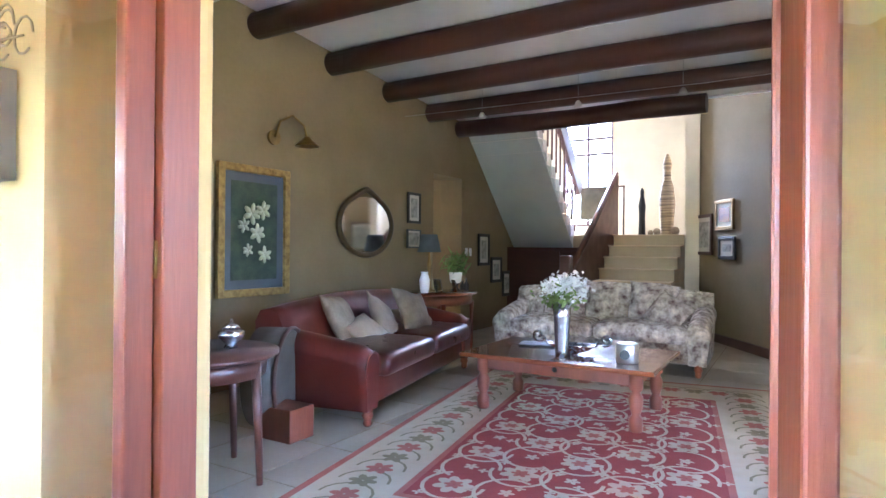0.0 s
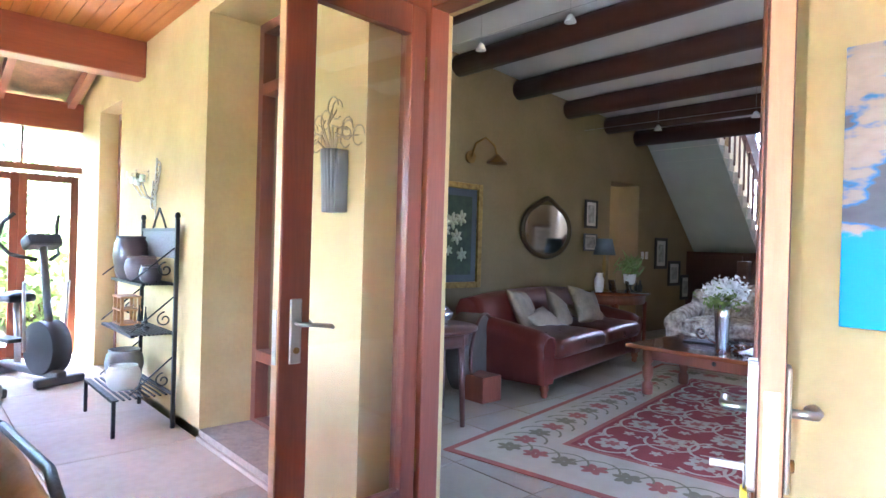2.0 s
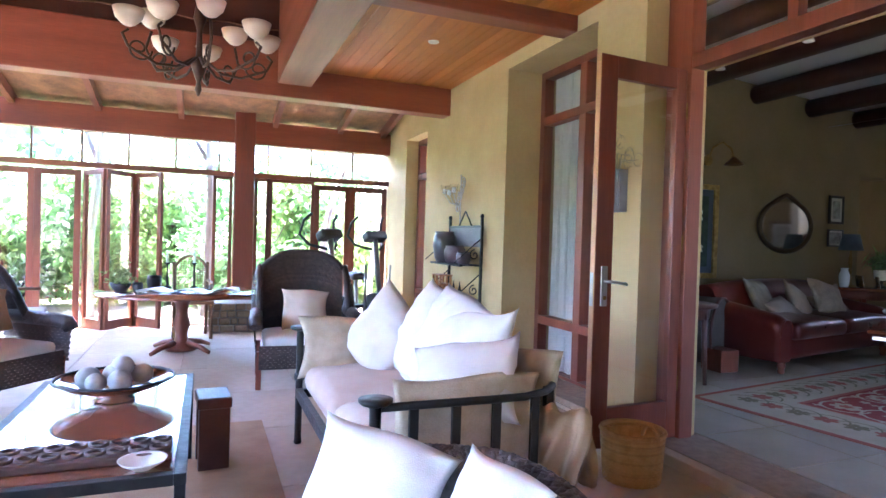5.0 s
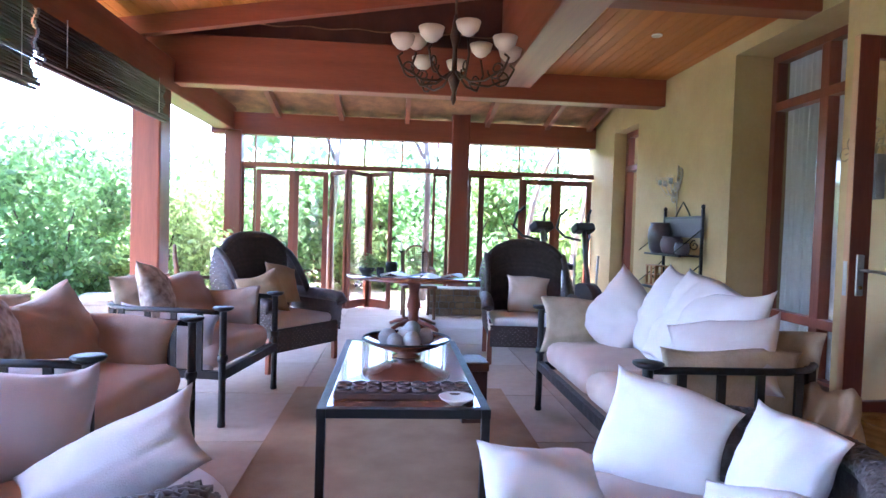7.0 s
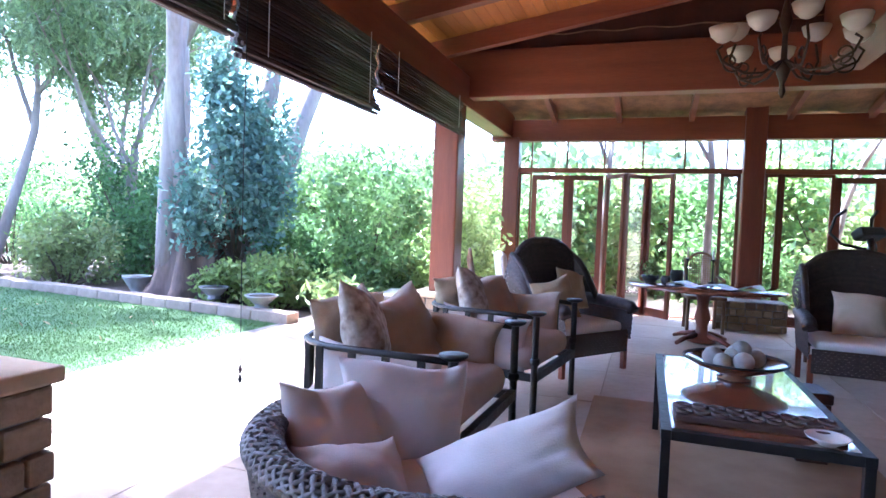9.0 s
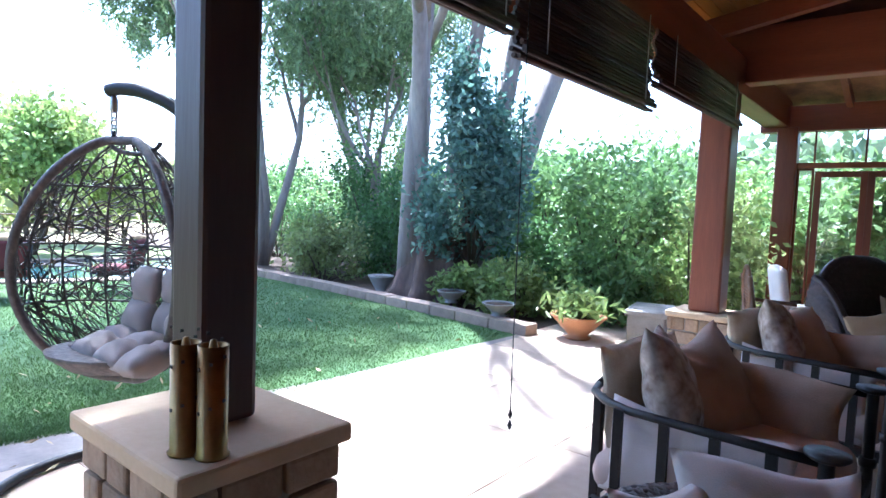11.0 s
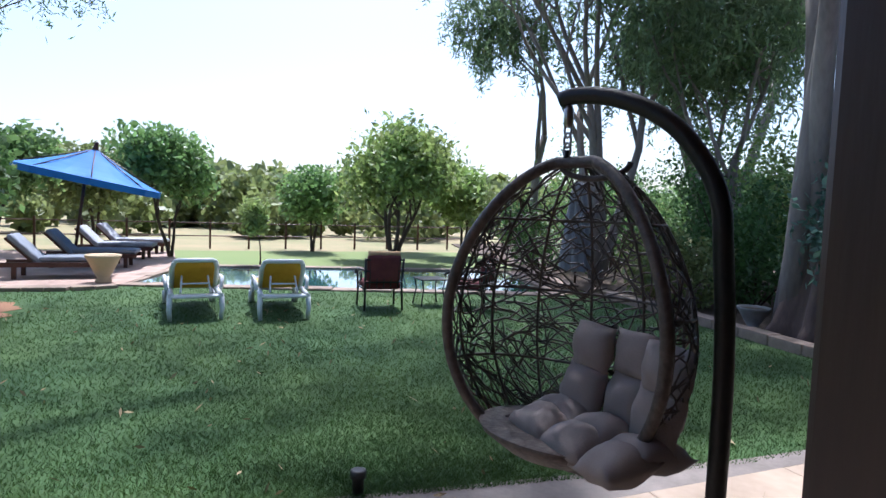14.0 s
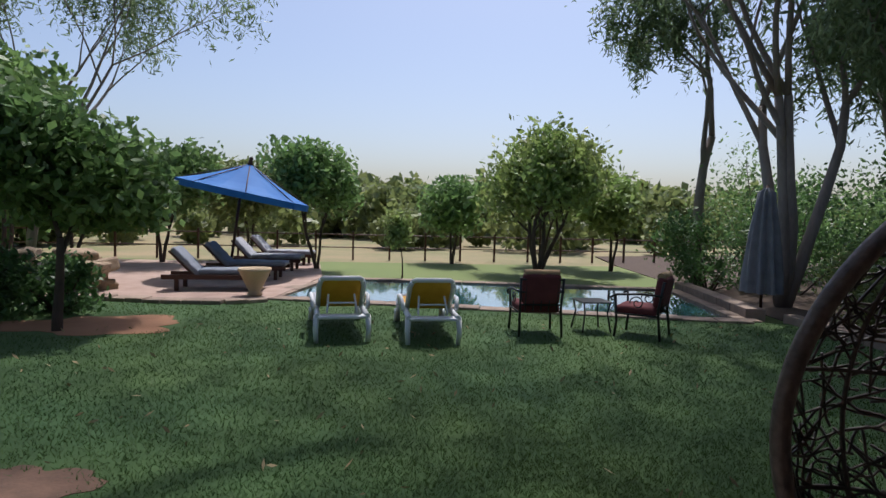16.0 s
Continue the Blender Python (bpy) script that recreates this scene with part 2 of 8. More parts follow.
def pillow(bm, w, h, t, m=None, n=22, seed=0, pinch=0.09):
    """A stuffed cushion: square outline, pointed corners, full middle, soft creases."""
    rnd = random.Random(seed)
    ph = [rnd.uniform(0, 6.28) for _ in range(4)]
    grid = {}
    for s in (1, -1):
        for i in range(n + 1):
            for j in range(n + 1):
                u, v = 2 * i / n - 1, 2 * j / n - 1
                edge = (1 - abs(u) ** 2.2) * (1 - abs(v) ** 2.2)
                if s == -1 and (i in (0, n) or j in (0, n)):
                    grid[s, i, j] = grid[1, i, j]
                    continue
                px = u * w / 2 * (1 - pinch * (1 - v * v) * abs(u))
                py = v * h / 2 * (1 - pinch * (1 - u * u) * abs(v))
                sag = 0.05 * math.sin(2.3 * u + 1.7 * v + ph[1]) * min(w, h)
                px, py = px + sag * v * abs(u), py - sag * (0.6 + u) * abs(v)
                cr = 1 + 0.09 * math.sin(4.5 * u + 2.2 * v + ph[0]) * math.sin(3.7 * v - u + ph[1]) + 0.05 * math.sin(9 * u * v + ph[2])
                au, av = abs(u), abs(v)
                fold = 0.0
                for q in range(4):                     # creases that run in from the corners and edges
                    aa = ph[q] + 1.57 * q
                    d = (u - 0.7 * math.cos(aa)) * math.sin(aa + 0.5) - (v - 0.7 * math.sin(aa)) * math.cos(aa + 0.5)
                    fold -= (0.17 + 0.04 * q) * math.exp(-(d / 0.10) ** 2) * min(1, (au * au + av * av) * 0.9)
                pucker = 0.09 * math.sin(15 * (u + v * 0.4) + ph[0]) * av ** 4 + 0.09 * math.sin(15 * (v - u * 0.3) + ph[1]) * au ** 4
                cr += fold + pucker
                pz = s * t / 2 * (max(0, edge) ** 0.55) * cr + 0.012 * math.sin(5 * u + ph[3]) * (abs(u) ** 3)
                grid[s, i, j] = bm.verts.new((px, py, pz))
    for s in (1, -1):
        for i in range(n):
            for j in range(n):
                q = [grid[s, i, j], grid[s, i + 1, j], grid[s, i + 1, j + 1], grid[s, i, j + 1]]
                f = bm.faces.new(q if s == 1 else q[::-1])
                f.smooth = True
    if m is not None:
        bmesh.ops.transform(bm, matrix=m, verts=bm.verts)
    return bm


def slab(bm, w, d, h, r=0.05, m=None, crown=0.03, n=10, seed=0):
    """A soft upholstered block with a crowned top, standing on z=0."""
    rnd = random.Random(seed)
    p = rnd.uniform(0, 6)
    r0 = bmesh.ops.create_cube(bm, size=1.0)
    vs = r0["verts"]
    for v in vs:
        v.co = Vector((v.co.x * w, v.co.y * d, (v.co.z + 0.5) * h))
    bmesh.ops.bevel(bm, geom=list(bm.edges), offset=min(r, h * 0.49), segments=3, profile=0.5, affect='EDGES')
    bmesh.ops.subdivide_edges(bm, edges=[e for e in bm.edges if e.calc_length() > 0.12], cuts=5, use_grid_fill=True)
    for v in bm.verts:
        u, k = v.co.x / (w / 2), v.co.y / (d / 2)
        if v.co.z > h * 0.5:
            v.co.z += crown * max(0, (1 - u * u)) * max(0, (1 - k * k)) + 0.006 * math.sin(9 * u + p) * math.sin(7 * k + p)
    for f in bm.faces:
        f.smooth = True
    if m is not None:
        bmesh.ops.transform(bm, matrix=m, verts=bm.verts)
    return bm


def part(name, bm, material, parent=None, label=""):
    me = bpy.data.meshes.new(name)
    bmesh.ops.recalc_face_normals(bm, faces=bm.faces)
    bm.to_mesh(me)
    bm.free()
    me.materials.append(material)
    ob = new(name, me)
    if parent:
        ob.parent = parent
    if label:
        ob["label"] = label
    return ob


def thing(name, at, rz=0, label="", category="", group=""):
    e = new(name)
    e.matrix_world = pose(*at, 0, 0, rz)
    e.empty_display_size = 0.1
    return tagged(e, label, category, group)


def struct(name, bm, material, label):
    return tagged(part(name, bm, material), label, name.split("_")[0], "", "structure")


def cuboid(name, material, label, *dims, bevel=0.0):
    return struct(name, box(bm_new(), *dims, bevel=bevel), material, label)


def place(ob, m):
    ob.matrix_world = m
    return ob


def many(name, mesh, parent, mats):
    """Alike pieces that share one mesh."""
    for m in mats:
        o = new(name, mesh)
        o.parent = parent
        o.matrix_basis = m
    return parent


def leaf_mesh(name, pts, normals_seed, size, material, thin=0.45, droop=0.0):
    """Many small leaves as folded quads, round the given points."""
    rng = np.random.default_rng(normals_seed)
    n = len(pts)
    a = rng.normal(size=(n, 3))
    a[:, 2] -= droop
    a /= np.linalg.norm(a, axis=1)[:, None]
    b = np.cross(a, rng.normal(size=(n, 3)))
    b /= np.linalg.norm(b, axis=1)[:, None]
    s = size * rng.uniform(0.6, 1.35, (n, 1))
    p = np.asarray(pts)
    v = np.stack([p - a * s, p + b * s * thin, p + a * s, p - b * s * thin], 1).reshape(-1, 3)
    f = np.arange(4 * n).reshape(-1, 4)
    me = bpy.data.meshes.new(name)
    me.from_pydata(v.tolist(), [], f.tolist())
    me.materials.append(material)
    return me

# ---- house front wall, floors, roof ----
WALL_Y, FRAME_Y = 2.05, 2.28
bm = bm_new()
for x0, x1, z0, z1 in ((-7.2, -6.03, 0, 3.6), (-6.03, -5.17, 2.72, 3.6), (-5.17, -2.96, 0, 3.6), (-2.96, -1.56, 2.96, 3.6), (-2.96, -1.56, -0.05, 0.03),
                       (-1.56, -1.03, 0, 3.6), (-1.03, 0.74, 2.98, 3.6), (0.74, 5.2, 0, 3.6)):
    box(bm, x0, x1, WALL_Y, 2.55, z0, z1)
struct("wall_south", bm, OCHRE, "ochre plastered house wall with deep window recesses")
# Out-of-view wall, added so the door pane reflects no bright sky.
cuboid("wall_east", OCHRE, "unseen ochre end wall added to dim the door glass reflection", 5.5, 5.8, -3.6, 2.38, 0, 3.6)
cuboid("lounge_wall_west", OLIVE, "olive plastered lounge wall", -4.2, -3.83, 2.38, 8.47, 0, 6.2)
bm = bm_new()
box(bm, -4.2, -3.83, 9.3, 12.9, 0, 6.2)
box(bm, -4.2, -3.83, 8.47, 9.3, 2.45, 6.2)
struct("lounge_wall_west_2", bm, OLIVE, "olive plastered lounge wall beside the passage opening")
cuboid("passage_wall", OLIVE, "plain passage wall seen through the opening", -5.6, -5.4, 7.4, 10.4, 0, 3.0)
bm = bm_new()
box(bm, -4.9, -4.3, 9.6, 9.75, 0, 3)
box(bm, -5.4, -4.2, 7.9, 8.05, 0, 3)
struct("passage_wall_2", bm, OLIVE, "side walls of the passage")
cuboid("passage_ceiling", WHITE, "white passage ceiling", -5.6, -4.2, 7.9, 9.75, 3.0, 3.1)
# inside skin of the front wall
bm = bm_new()
for x0, x1, z0, z1 in ((-3.83, -2.96, 0, 6.2), (-2.96, -1.56, 2.96, 6.2), (-1.56, -1.10, 0, 6.2), (-1.10, 0.80, 2.98, 6.2), (0.80, 3.6, 0, 6.2)):
    box(bm, x0, x1, 2.553, 2.59, z0, z1)
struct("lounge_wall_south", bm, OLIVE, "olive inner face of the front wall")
# Out-of-view opening, added to bring sky light onto the lounge floor.
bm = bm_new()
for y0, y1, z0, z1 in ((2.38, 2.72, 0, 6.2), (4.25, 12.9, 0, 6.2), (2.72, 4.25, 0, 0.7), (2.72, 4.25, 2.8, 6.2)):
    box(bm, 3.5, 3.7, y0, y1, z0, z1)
struct("lounge_wall_east", bm, OLIVE, "olive plastered lounge wall with an unseen added opening")
we = tagged(thing("window_5", (3.6, 0, 0)), "unseen side window added to let sky light into the lounge", "window", "", "structure")
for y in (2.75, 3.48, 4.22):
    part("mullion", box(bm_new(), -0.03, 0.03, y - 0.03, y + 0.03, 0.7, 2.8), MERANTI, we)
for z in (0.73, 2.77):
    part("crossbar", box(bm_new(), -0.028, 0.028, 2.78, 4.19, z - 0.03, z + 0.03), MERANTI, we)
ob = cuboid("lounge_wall_diagonal", OLIVE, "olive wall with framed pictures beside the stairs", 0, 4.6, 0, 0.2, 0.0, 6.2)
ob.matrix_world = pose(-0.72, 11.15, 0, 0, 0, math.degrees(math.atan2(-1.45, 0.90)))
cuboid("lounge_wall_stair", CREAM, "cream stairwell wall", -0.86, -0.66, 11.0, 12.9, 0, 6.2)
# far wall round the stair window
bm = bm_new()
box(bm, -4.2, -3.40, 12.7, 12.9, 0, 6.2)
box(bm, -2.42, -0.66, 12.7, 12.9, 0, 6.2)
box(bm, -3.40, -2.42, 12.7, 12.9, 0, 1.85)
box(bm, -3.40, -2.42, 12.7, 12.9, 3.95, 6.2)
struct("lounge_wall_north", bm, CREAM, "cream stairwell wall with a tall window")
cuboid("stairwell_ceiling", WHITE, "white stairwell ceiling", -4.2, 3.7, 9.3, 12.9, 6.2, 6.3)

# lounge ceiling between round beams
bm = bm_new()
box(bm, -4.1, 3.6, 2.5, 9.35, -0.05, 0.05)
for v in bm.verts:
    v.co.z += 3.86 - 0.073 * (v.co.y - 2.55)
struct("ceiling", bm, WHITE, "white ribbed board ceiling")
cuboid("ceiling_bulkhead", WHITE, "white bulkhead above the last beam", -3.83, 3.5, 9.35, 9.45, 3.3, 6.2)
for i, (y, z) in enumerate(((3.15, 3.63), (4.2, 3.55), (5.23, 3.48), (6.3, 3.41), (7.37, 3.34), (8.37, 3.27), (9.2, 3.19))):
    x1 = 3.5 if i < 6 else -0.35
    b = part("ceiling_beam", tube(bm_new(), [(-3.84 + (x1 + 3.84) * k / 8, y + 0.012 * math.sin(k * 2 + i), z + 0.008 * math.cos(k + i)) for k in range(9)], 0.125, 16), DARKLOG)
    tagged(b, "dark stained round pole ceiling beam", "beam", "lounge ceiling beams", "structure")

# floors
TILE_OB = cuboid("floor", JOINT, "beige tiled lounge floor", -5.6, 3.6, 2.05, 12.9, -0.06, 0.072)
cuboid("door_step", PAVE, "worn cement threshold step at the garden door", -1.03, 0.74, 1.97, 2.06, -0.02, 0.066, bevel=0.008)
# veranda ground and lawn
cuboid("patio_floor", JOINT, "cement paving bed of the veranda", -9.5, 8.0, -5.6, 2.08, -0.2, -0.012)

# ---- veranda roof ----
EAVE_Y, RIDGE_Y = -4.75, 0.06
bm = bm_new()
nb = 17
for k in range(nb):                                   # flat boards by the wall
    y0 = 0.40 + (2.05 - 0.40) * k / nb
    y1 = 0.40 + (2.05 - 0.40) * (k + 1) / nb - 0.006
    box(bm, -4.42, 5.2, y0, y1, 3.085, 3.11)
nb = 44
for k in range(nb):                                   # sloping boards to the eave
    t0, t1 = k / nb, (k + 0.94) / nb
    q = []
    for t in (t0, t1):
        y, z = RIDGE_Y + (EAVE_Y - RIDGE_Y) * t, 3.95 + (3.13 - 3.95) * t
        q.append((y, z))
    vs = [bm.verts.new((x, y, z + dz)) for dz in (0, 0.022) for x in (-4.42, 5.4) for y, z in q]
    for f in ((0, 1, 3, 2), (4, 6, 7, 5), (0, 2, 6, 4), (1, 5, 7, 3), (0, 4, 5, 1), (2, 3, 7, 6)):
        bm.faces.new([vs[j] for j in f])
struct("ceiling_boards", bm, PINE, "orange varnished pine board ceiling")
bm = bm_new()
box(bm, -4.6, 5.5, 0.2, 2.6, 3.62, 3.66)
vs = [bm.verts.new(c) for c in ((-4.6, 0.3, 4.03), (5.5, 0.3, 4.03), (5.5, -4.85, 3.16), (-4.6, -4.85, 3.16), (-4.6, 0.3, 4.06), (5.5, 0.3, 4.06), (5.5, -4.85, 3.19), (-4.6, -4.85, 3.19))]
for f in ((0, 1, 2, 3), (4, 7, 6, 5), (0, 4, 5, 1), (2, 6, 7, 3), (1, 5, 6, 2), (0, 3, 7, 4)):
    bm.faces.new([vs[j] for j in f])
box(bm, -4.6, 5.5, 0.26, 0.3, 3.6, 4.03)
struct("roof", bm, RUST, "sheet metal veranda roof")
cuboid("ridge_beam", MERANTI_X, "heavy red stained ridge beam", -4.3, 5.2, 0.05, 0.40, 2.885, 4.0, bevel=0.01)
cuboid("tie_beam", MERANTI_Y, "heavy red stained tie beam", -4.62, -4.40, -3.95, 2.05, 2.775, 3.32, bevel=0.012)
cuboid("tie_beam_2", MERANTI_Y, "heavy red stained tie beam", -2.02, -1.82, 0.41, 2.05, 2.96, 3.09, bevel=0.012)
cuboid("eave_beam", MERANTI_X, "red stained eave beam over the posts", -7.0, 5.2, -3.85, -3.56, 2.66, 3.02, bevel=0.012)
for x in (-3.9, -2.75, -1.6, -0.45, 0.7, 1.85, 3.0, 4.15):
    bm = bm_new()
    box(bm, x - 0.05, x + 0.05, EAVE_Y + 0.05, 0.05, -0.19, -0.004)
    for v in bm.verts:
        v.co.z += 3.95 + (3.13 - 3.95) * (v.co.y - RIDGE_Y) / (EAVE_Y - RIDGE_Y)
    tagged(part("rafter", bm, MERANTI_Y), "dark red stained rafter", "rafter", "veranda rafters", "structure")
cuboid("fascia", MERANTI_X, "dark red fascia board", -4.6, 5.4, -4.80, -4.77, 2.93, 3.14)
# low end roof over the glazing
bm = bm_new()
vs = []
n = 90
for k in range(n + 1):
    y = -4.0 + 6.05 * k / n
    w = 0.012 * math.sin(2 * math.pi * y / 0.076)
    vs.append((bm.verts.new((-4.5, y, 3.50 + w)), bm.verts.new((-7.3, y, 2.93 + w))))
for a, b in zip(vs, vs[1:]):
    bm.faces.new((a[0], a[1], b[1], b[0]))
roof2 = struct("roof_2", bm, RUST, "rusty corrugated roof sheets over the veranda end")
for y in (-2.9, -1.95, -0.95, 0.3, 1.25, 1.92):
    bm = bm_new()
    box(bm, -7.2, -4.62, y - 0.035, y + 0.035, -0.14, -0.015)
    for v in bm.verts:
        v.co.z += 3.475 + (2.93 - 3.50) * (v.co.x + 4.5) / (-2.8)
    tagged(part("rafter", bm, MERANTI_X), "dark red stained rafter under rusty sheets", "rafter", "end rafters", "structure")
bm = bm_new()
prof = [(-4.3, 3.19), (0.3, 3.19), (0.3, 4.02), (-4.3, 3.235)]
va, vb = ([bm.verts.new((x, y, z)) for y, z in prof] for x in (-4.60, -4.53))
bm.faces.new(va)
bm.faces.new(vb[::-1])
for k in range(4):
    bm.faces.new((va[k], va[k - 1], vb[k - 1], vb[k]))
struct("gable_infill", bm, DARKLOG, "dark boarded infill above the tie beam")

# ---- glazed end wall ----
GX = -6.84
cuboid("end_beam", MERANTI_Y, "red stained beam over the glazed doors", GX - 0.2, GX, -3.9, 2.05, 2.60, 2.93, bevel=0.01)
cuboid("end_rail", MERANTI_Y, "red stained transom rail", GX - 0.14, GX - 0.04, -3.45, 2.05, 2.12, 2.19)
cuboid("end_sill", MERANTI_Y, "red stained door threshold", GX - 0.14, GX - 0.04, -3.45, 2.05, -0.012, 0.02)


# Darker copy of the post timber; its shaded face is put into the colour.
POSTSHADE = mat("post timber darkened for shade", (0.065, 0.033, 0.026), (0.04, 0.02, 0.017), 8, 0.45, 0.15, stretch=(1, 1, 0.1), fine=60)


def post(name, x0, x1, y0, y1, z0, z1, label, chamfer=0.02, m=None):
    return tagged(part(name, box(bm_new(), x0, x1, y0, y1, z0, z1, bevel=chamfer), m or MERANTI), label, "post", "veranda posts", "structure")


post("post", GX - 0.17, GX + 0.06, -0.25, 0.03, 0, 3.14, "red stained square timber post between glazed doors")
post("post", GX - 0.2, GX + 0.02, -3.69, -3.44, 0, 2.66, "red stained square timber corner post")
post("post", -4.36, -4.06, -3.87, -3.57, 0.47, 2.78, "red stained square timber post on a stone plinth")
post("post", 1.145, 1.332, -3.74, -3.566, 0.742, 2.66, "timber post on a stone plinth, shade in its colour", m=POSTSHADE)
post("post", 5.2, 5.5, -3.85, -3.56, 0, 2.66, "red stained timber post at the veranda end")


def glazed(name, y0, y1, z0, z1, stile=0.06, panes=1, label="tall glazed door with a red stained frame", thick=0.045):
    """A framed leaf in the plane x=0, from y0 to y1."""
    t = thing(name, (0, 0, 0), 0, label, "door")
    for a, b in ((y0, y0 + stile), (y1 - stile, y1)):
        part("stile", box(bm_new(), -thick / 2, thick / 2, a, b, z0, z1, bevel=0.004), MERANTI, t)
    for a, b in ((z0, z0 + 0.12), (z1 - stile, z1)):
        part("rail", box(bm_new(), -thick / 2, thick / 2, y0 + stile, y1 - stile, a, b, bevel=0.003), MERANTI, t)
    g = part("pane", box(bm_new(), -0.003, 0.003, y0 + stile, y1 - stile, z0 + 0.12, z1 - stile), GLASS, t)
    g.visible_shadow = False
    return t


def fixed(name, y0, y1, z0, z1, label, bars=()):
    t = tagged(thing(name, (GX - 0.09, 0, 0)), label, "window", "", "structure")
    for y in bars:
        part("glazing_bar", box(bm_new(), -0.02, 0.02, y - 0.012, y + 0.012, z0, z1), MERANTI, t)
    g = part("pane", box(bm_new(), -0.003, 0.003, y0, y1, z0, z1), GLASS, t)
    g.visible_shadow = False
    return t


fixed("window_3", -3.44, -0.25, 2.19, 2.60, "row of clear top lights over the folding doors", (-3.25, -2.70, -2.14, -1.59, -1.01, -0.45))
fixed("window_4", 0.03, 2.05, 2.19, 2.60, "row of clear top lights over the side doors", (0.22, 0.84, 1.47))
W = "tall glazed folding door with a red stained frame"
for y0, y1 in ((-3.23, -2.66), (-2.66, -2.14)):
    glazed("glazed_door", y0, y1, 0.02, 2.08, 0.075, label=W).matrix_world = pose(GX - 0.09, 0, 0)
fold = [(GX - 0.06, -2.10), (GX + 0.36, -1.80), (GX - 0.06, -1.50), (GX + 0.34, -1.14)]
for (xa, ya), (xb, yb) in zip(fold, fold[1:]):
    d = glazed("glazed_door", 0.01, math.hypot(xb - xa, yb - ya) - 0.01, 0.02, 2.08, 0.06, label="dark framed folding door standing half open")
    d.matrix_world = pose(xa, ya, 0, 0, 0, math.degrees(math.atan2(-(xb - xa), yb - ya)))
for y0, y1 in ((-0.52, -0.26), (0.04, 0.25), (0.25, 0.90)):
    glazed("side_light", y0, y1, 0.02, 2.12, 0.045, label="fixed glazed side light with a red stained frame").matrix_world = pose(GX - 0.09, 0, 0)
for y0, y1 in ((0.90, 1.45), (1.45, 2.03)):
    glazed("glazed_door", y0, y1, 0.02, 2.08, 0.08, label="closed glazed door with a dark frame").matrix_world = pose(GX - 0.09, 0, 0)
glazed("side_light", -3.44, -3.24, 0.02, 2.12, 0.03, label="narrow fixed side light").matrix_world = pose(GX - 0.09, 0, 0)

# ---- french doors and house windows ----
bm = bm_new()
for x0, x1 in ((-1.03, -0.81), (0.572, 0.622)):
    box(bm, x0, x1, FRAME_Y - 0.05, FRAME_Y + 0.06, 0.07, 2.98, bevel=0.006)
box(bm, -0.81, 0.572, FRAME_Y - 0.05, FRAME_Y + 0.06, 2.44, 2.53, bevel=0.006)
box(bm, -0.81, 0.572, FRAME_Y - 0.05, FRAME_Y + 0.06, 2.90, 2.98)
box(bm, -0.16, -0.10, FRAME_Y - 0.03, FRAME_Y + 0.04, 2.53, 2.90)
door_frame = struct("door_frame", bm, MERANTI, "red stained double door frame with a top light")
cuboid("door_reveal", OCHRE, "ochre plastered reveal beside the door frame", 0.635, 0.742, FRAME_Y - 0.055, 2.545, 0.07, 2.978)
g = part("pane", box(bm_new(), -0.81, 0.572, FRAME_Y - 0.003, FRAME_Y + 0.003, 2.53, 2.90), GLASS, door_frame)
g.visible_shadow = False
bm = bm_new()
box(bm, -0.86, -0.822, FRAME_Y + 0.061, 2.37, 0.08, 2.46)
box(bm, 0.585, 0.62, FRAME_Y + 0.061, 2.37, 0.08, 2.46)
box(bm, -0.822, 0.585, FRAME_Y + 0.061, 2.37, 2.44, 2.46)
struct("door_lining", bm, OCHRE, "ochre painted lining of the door opening")


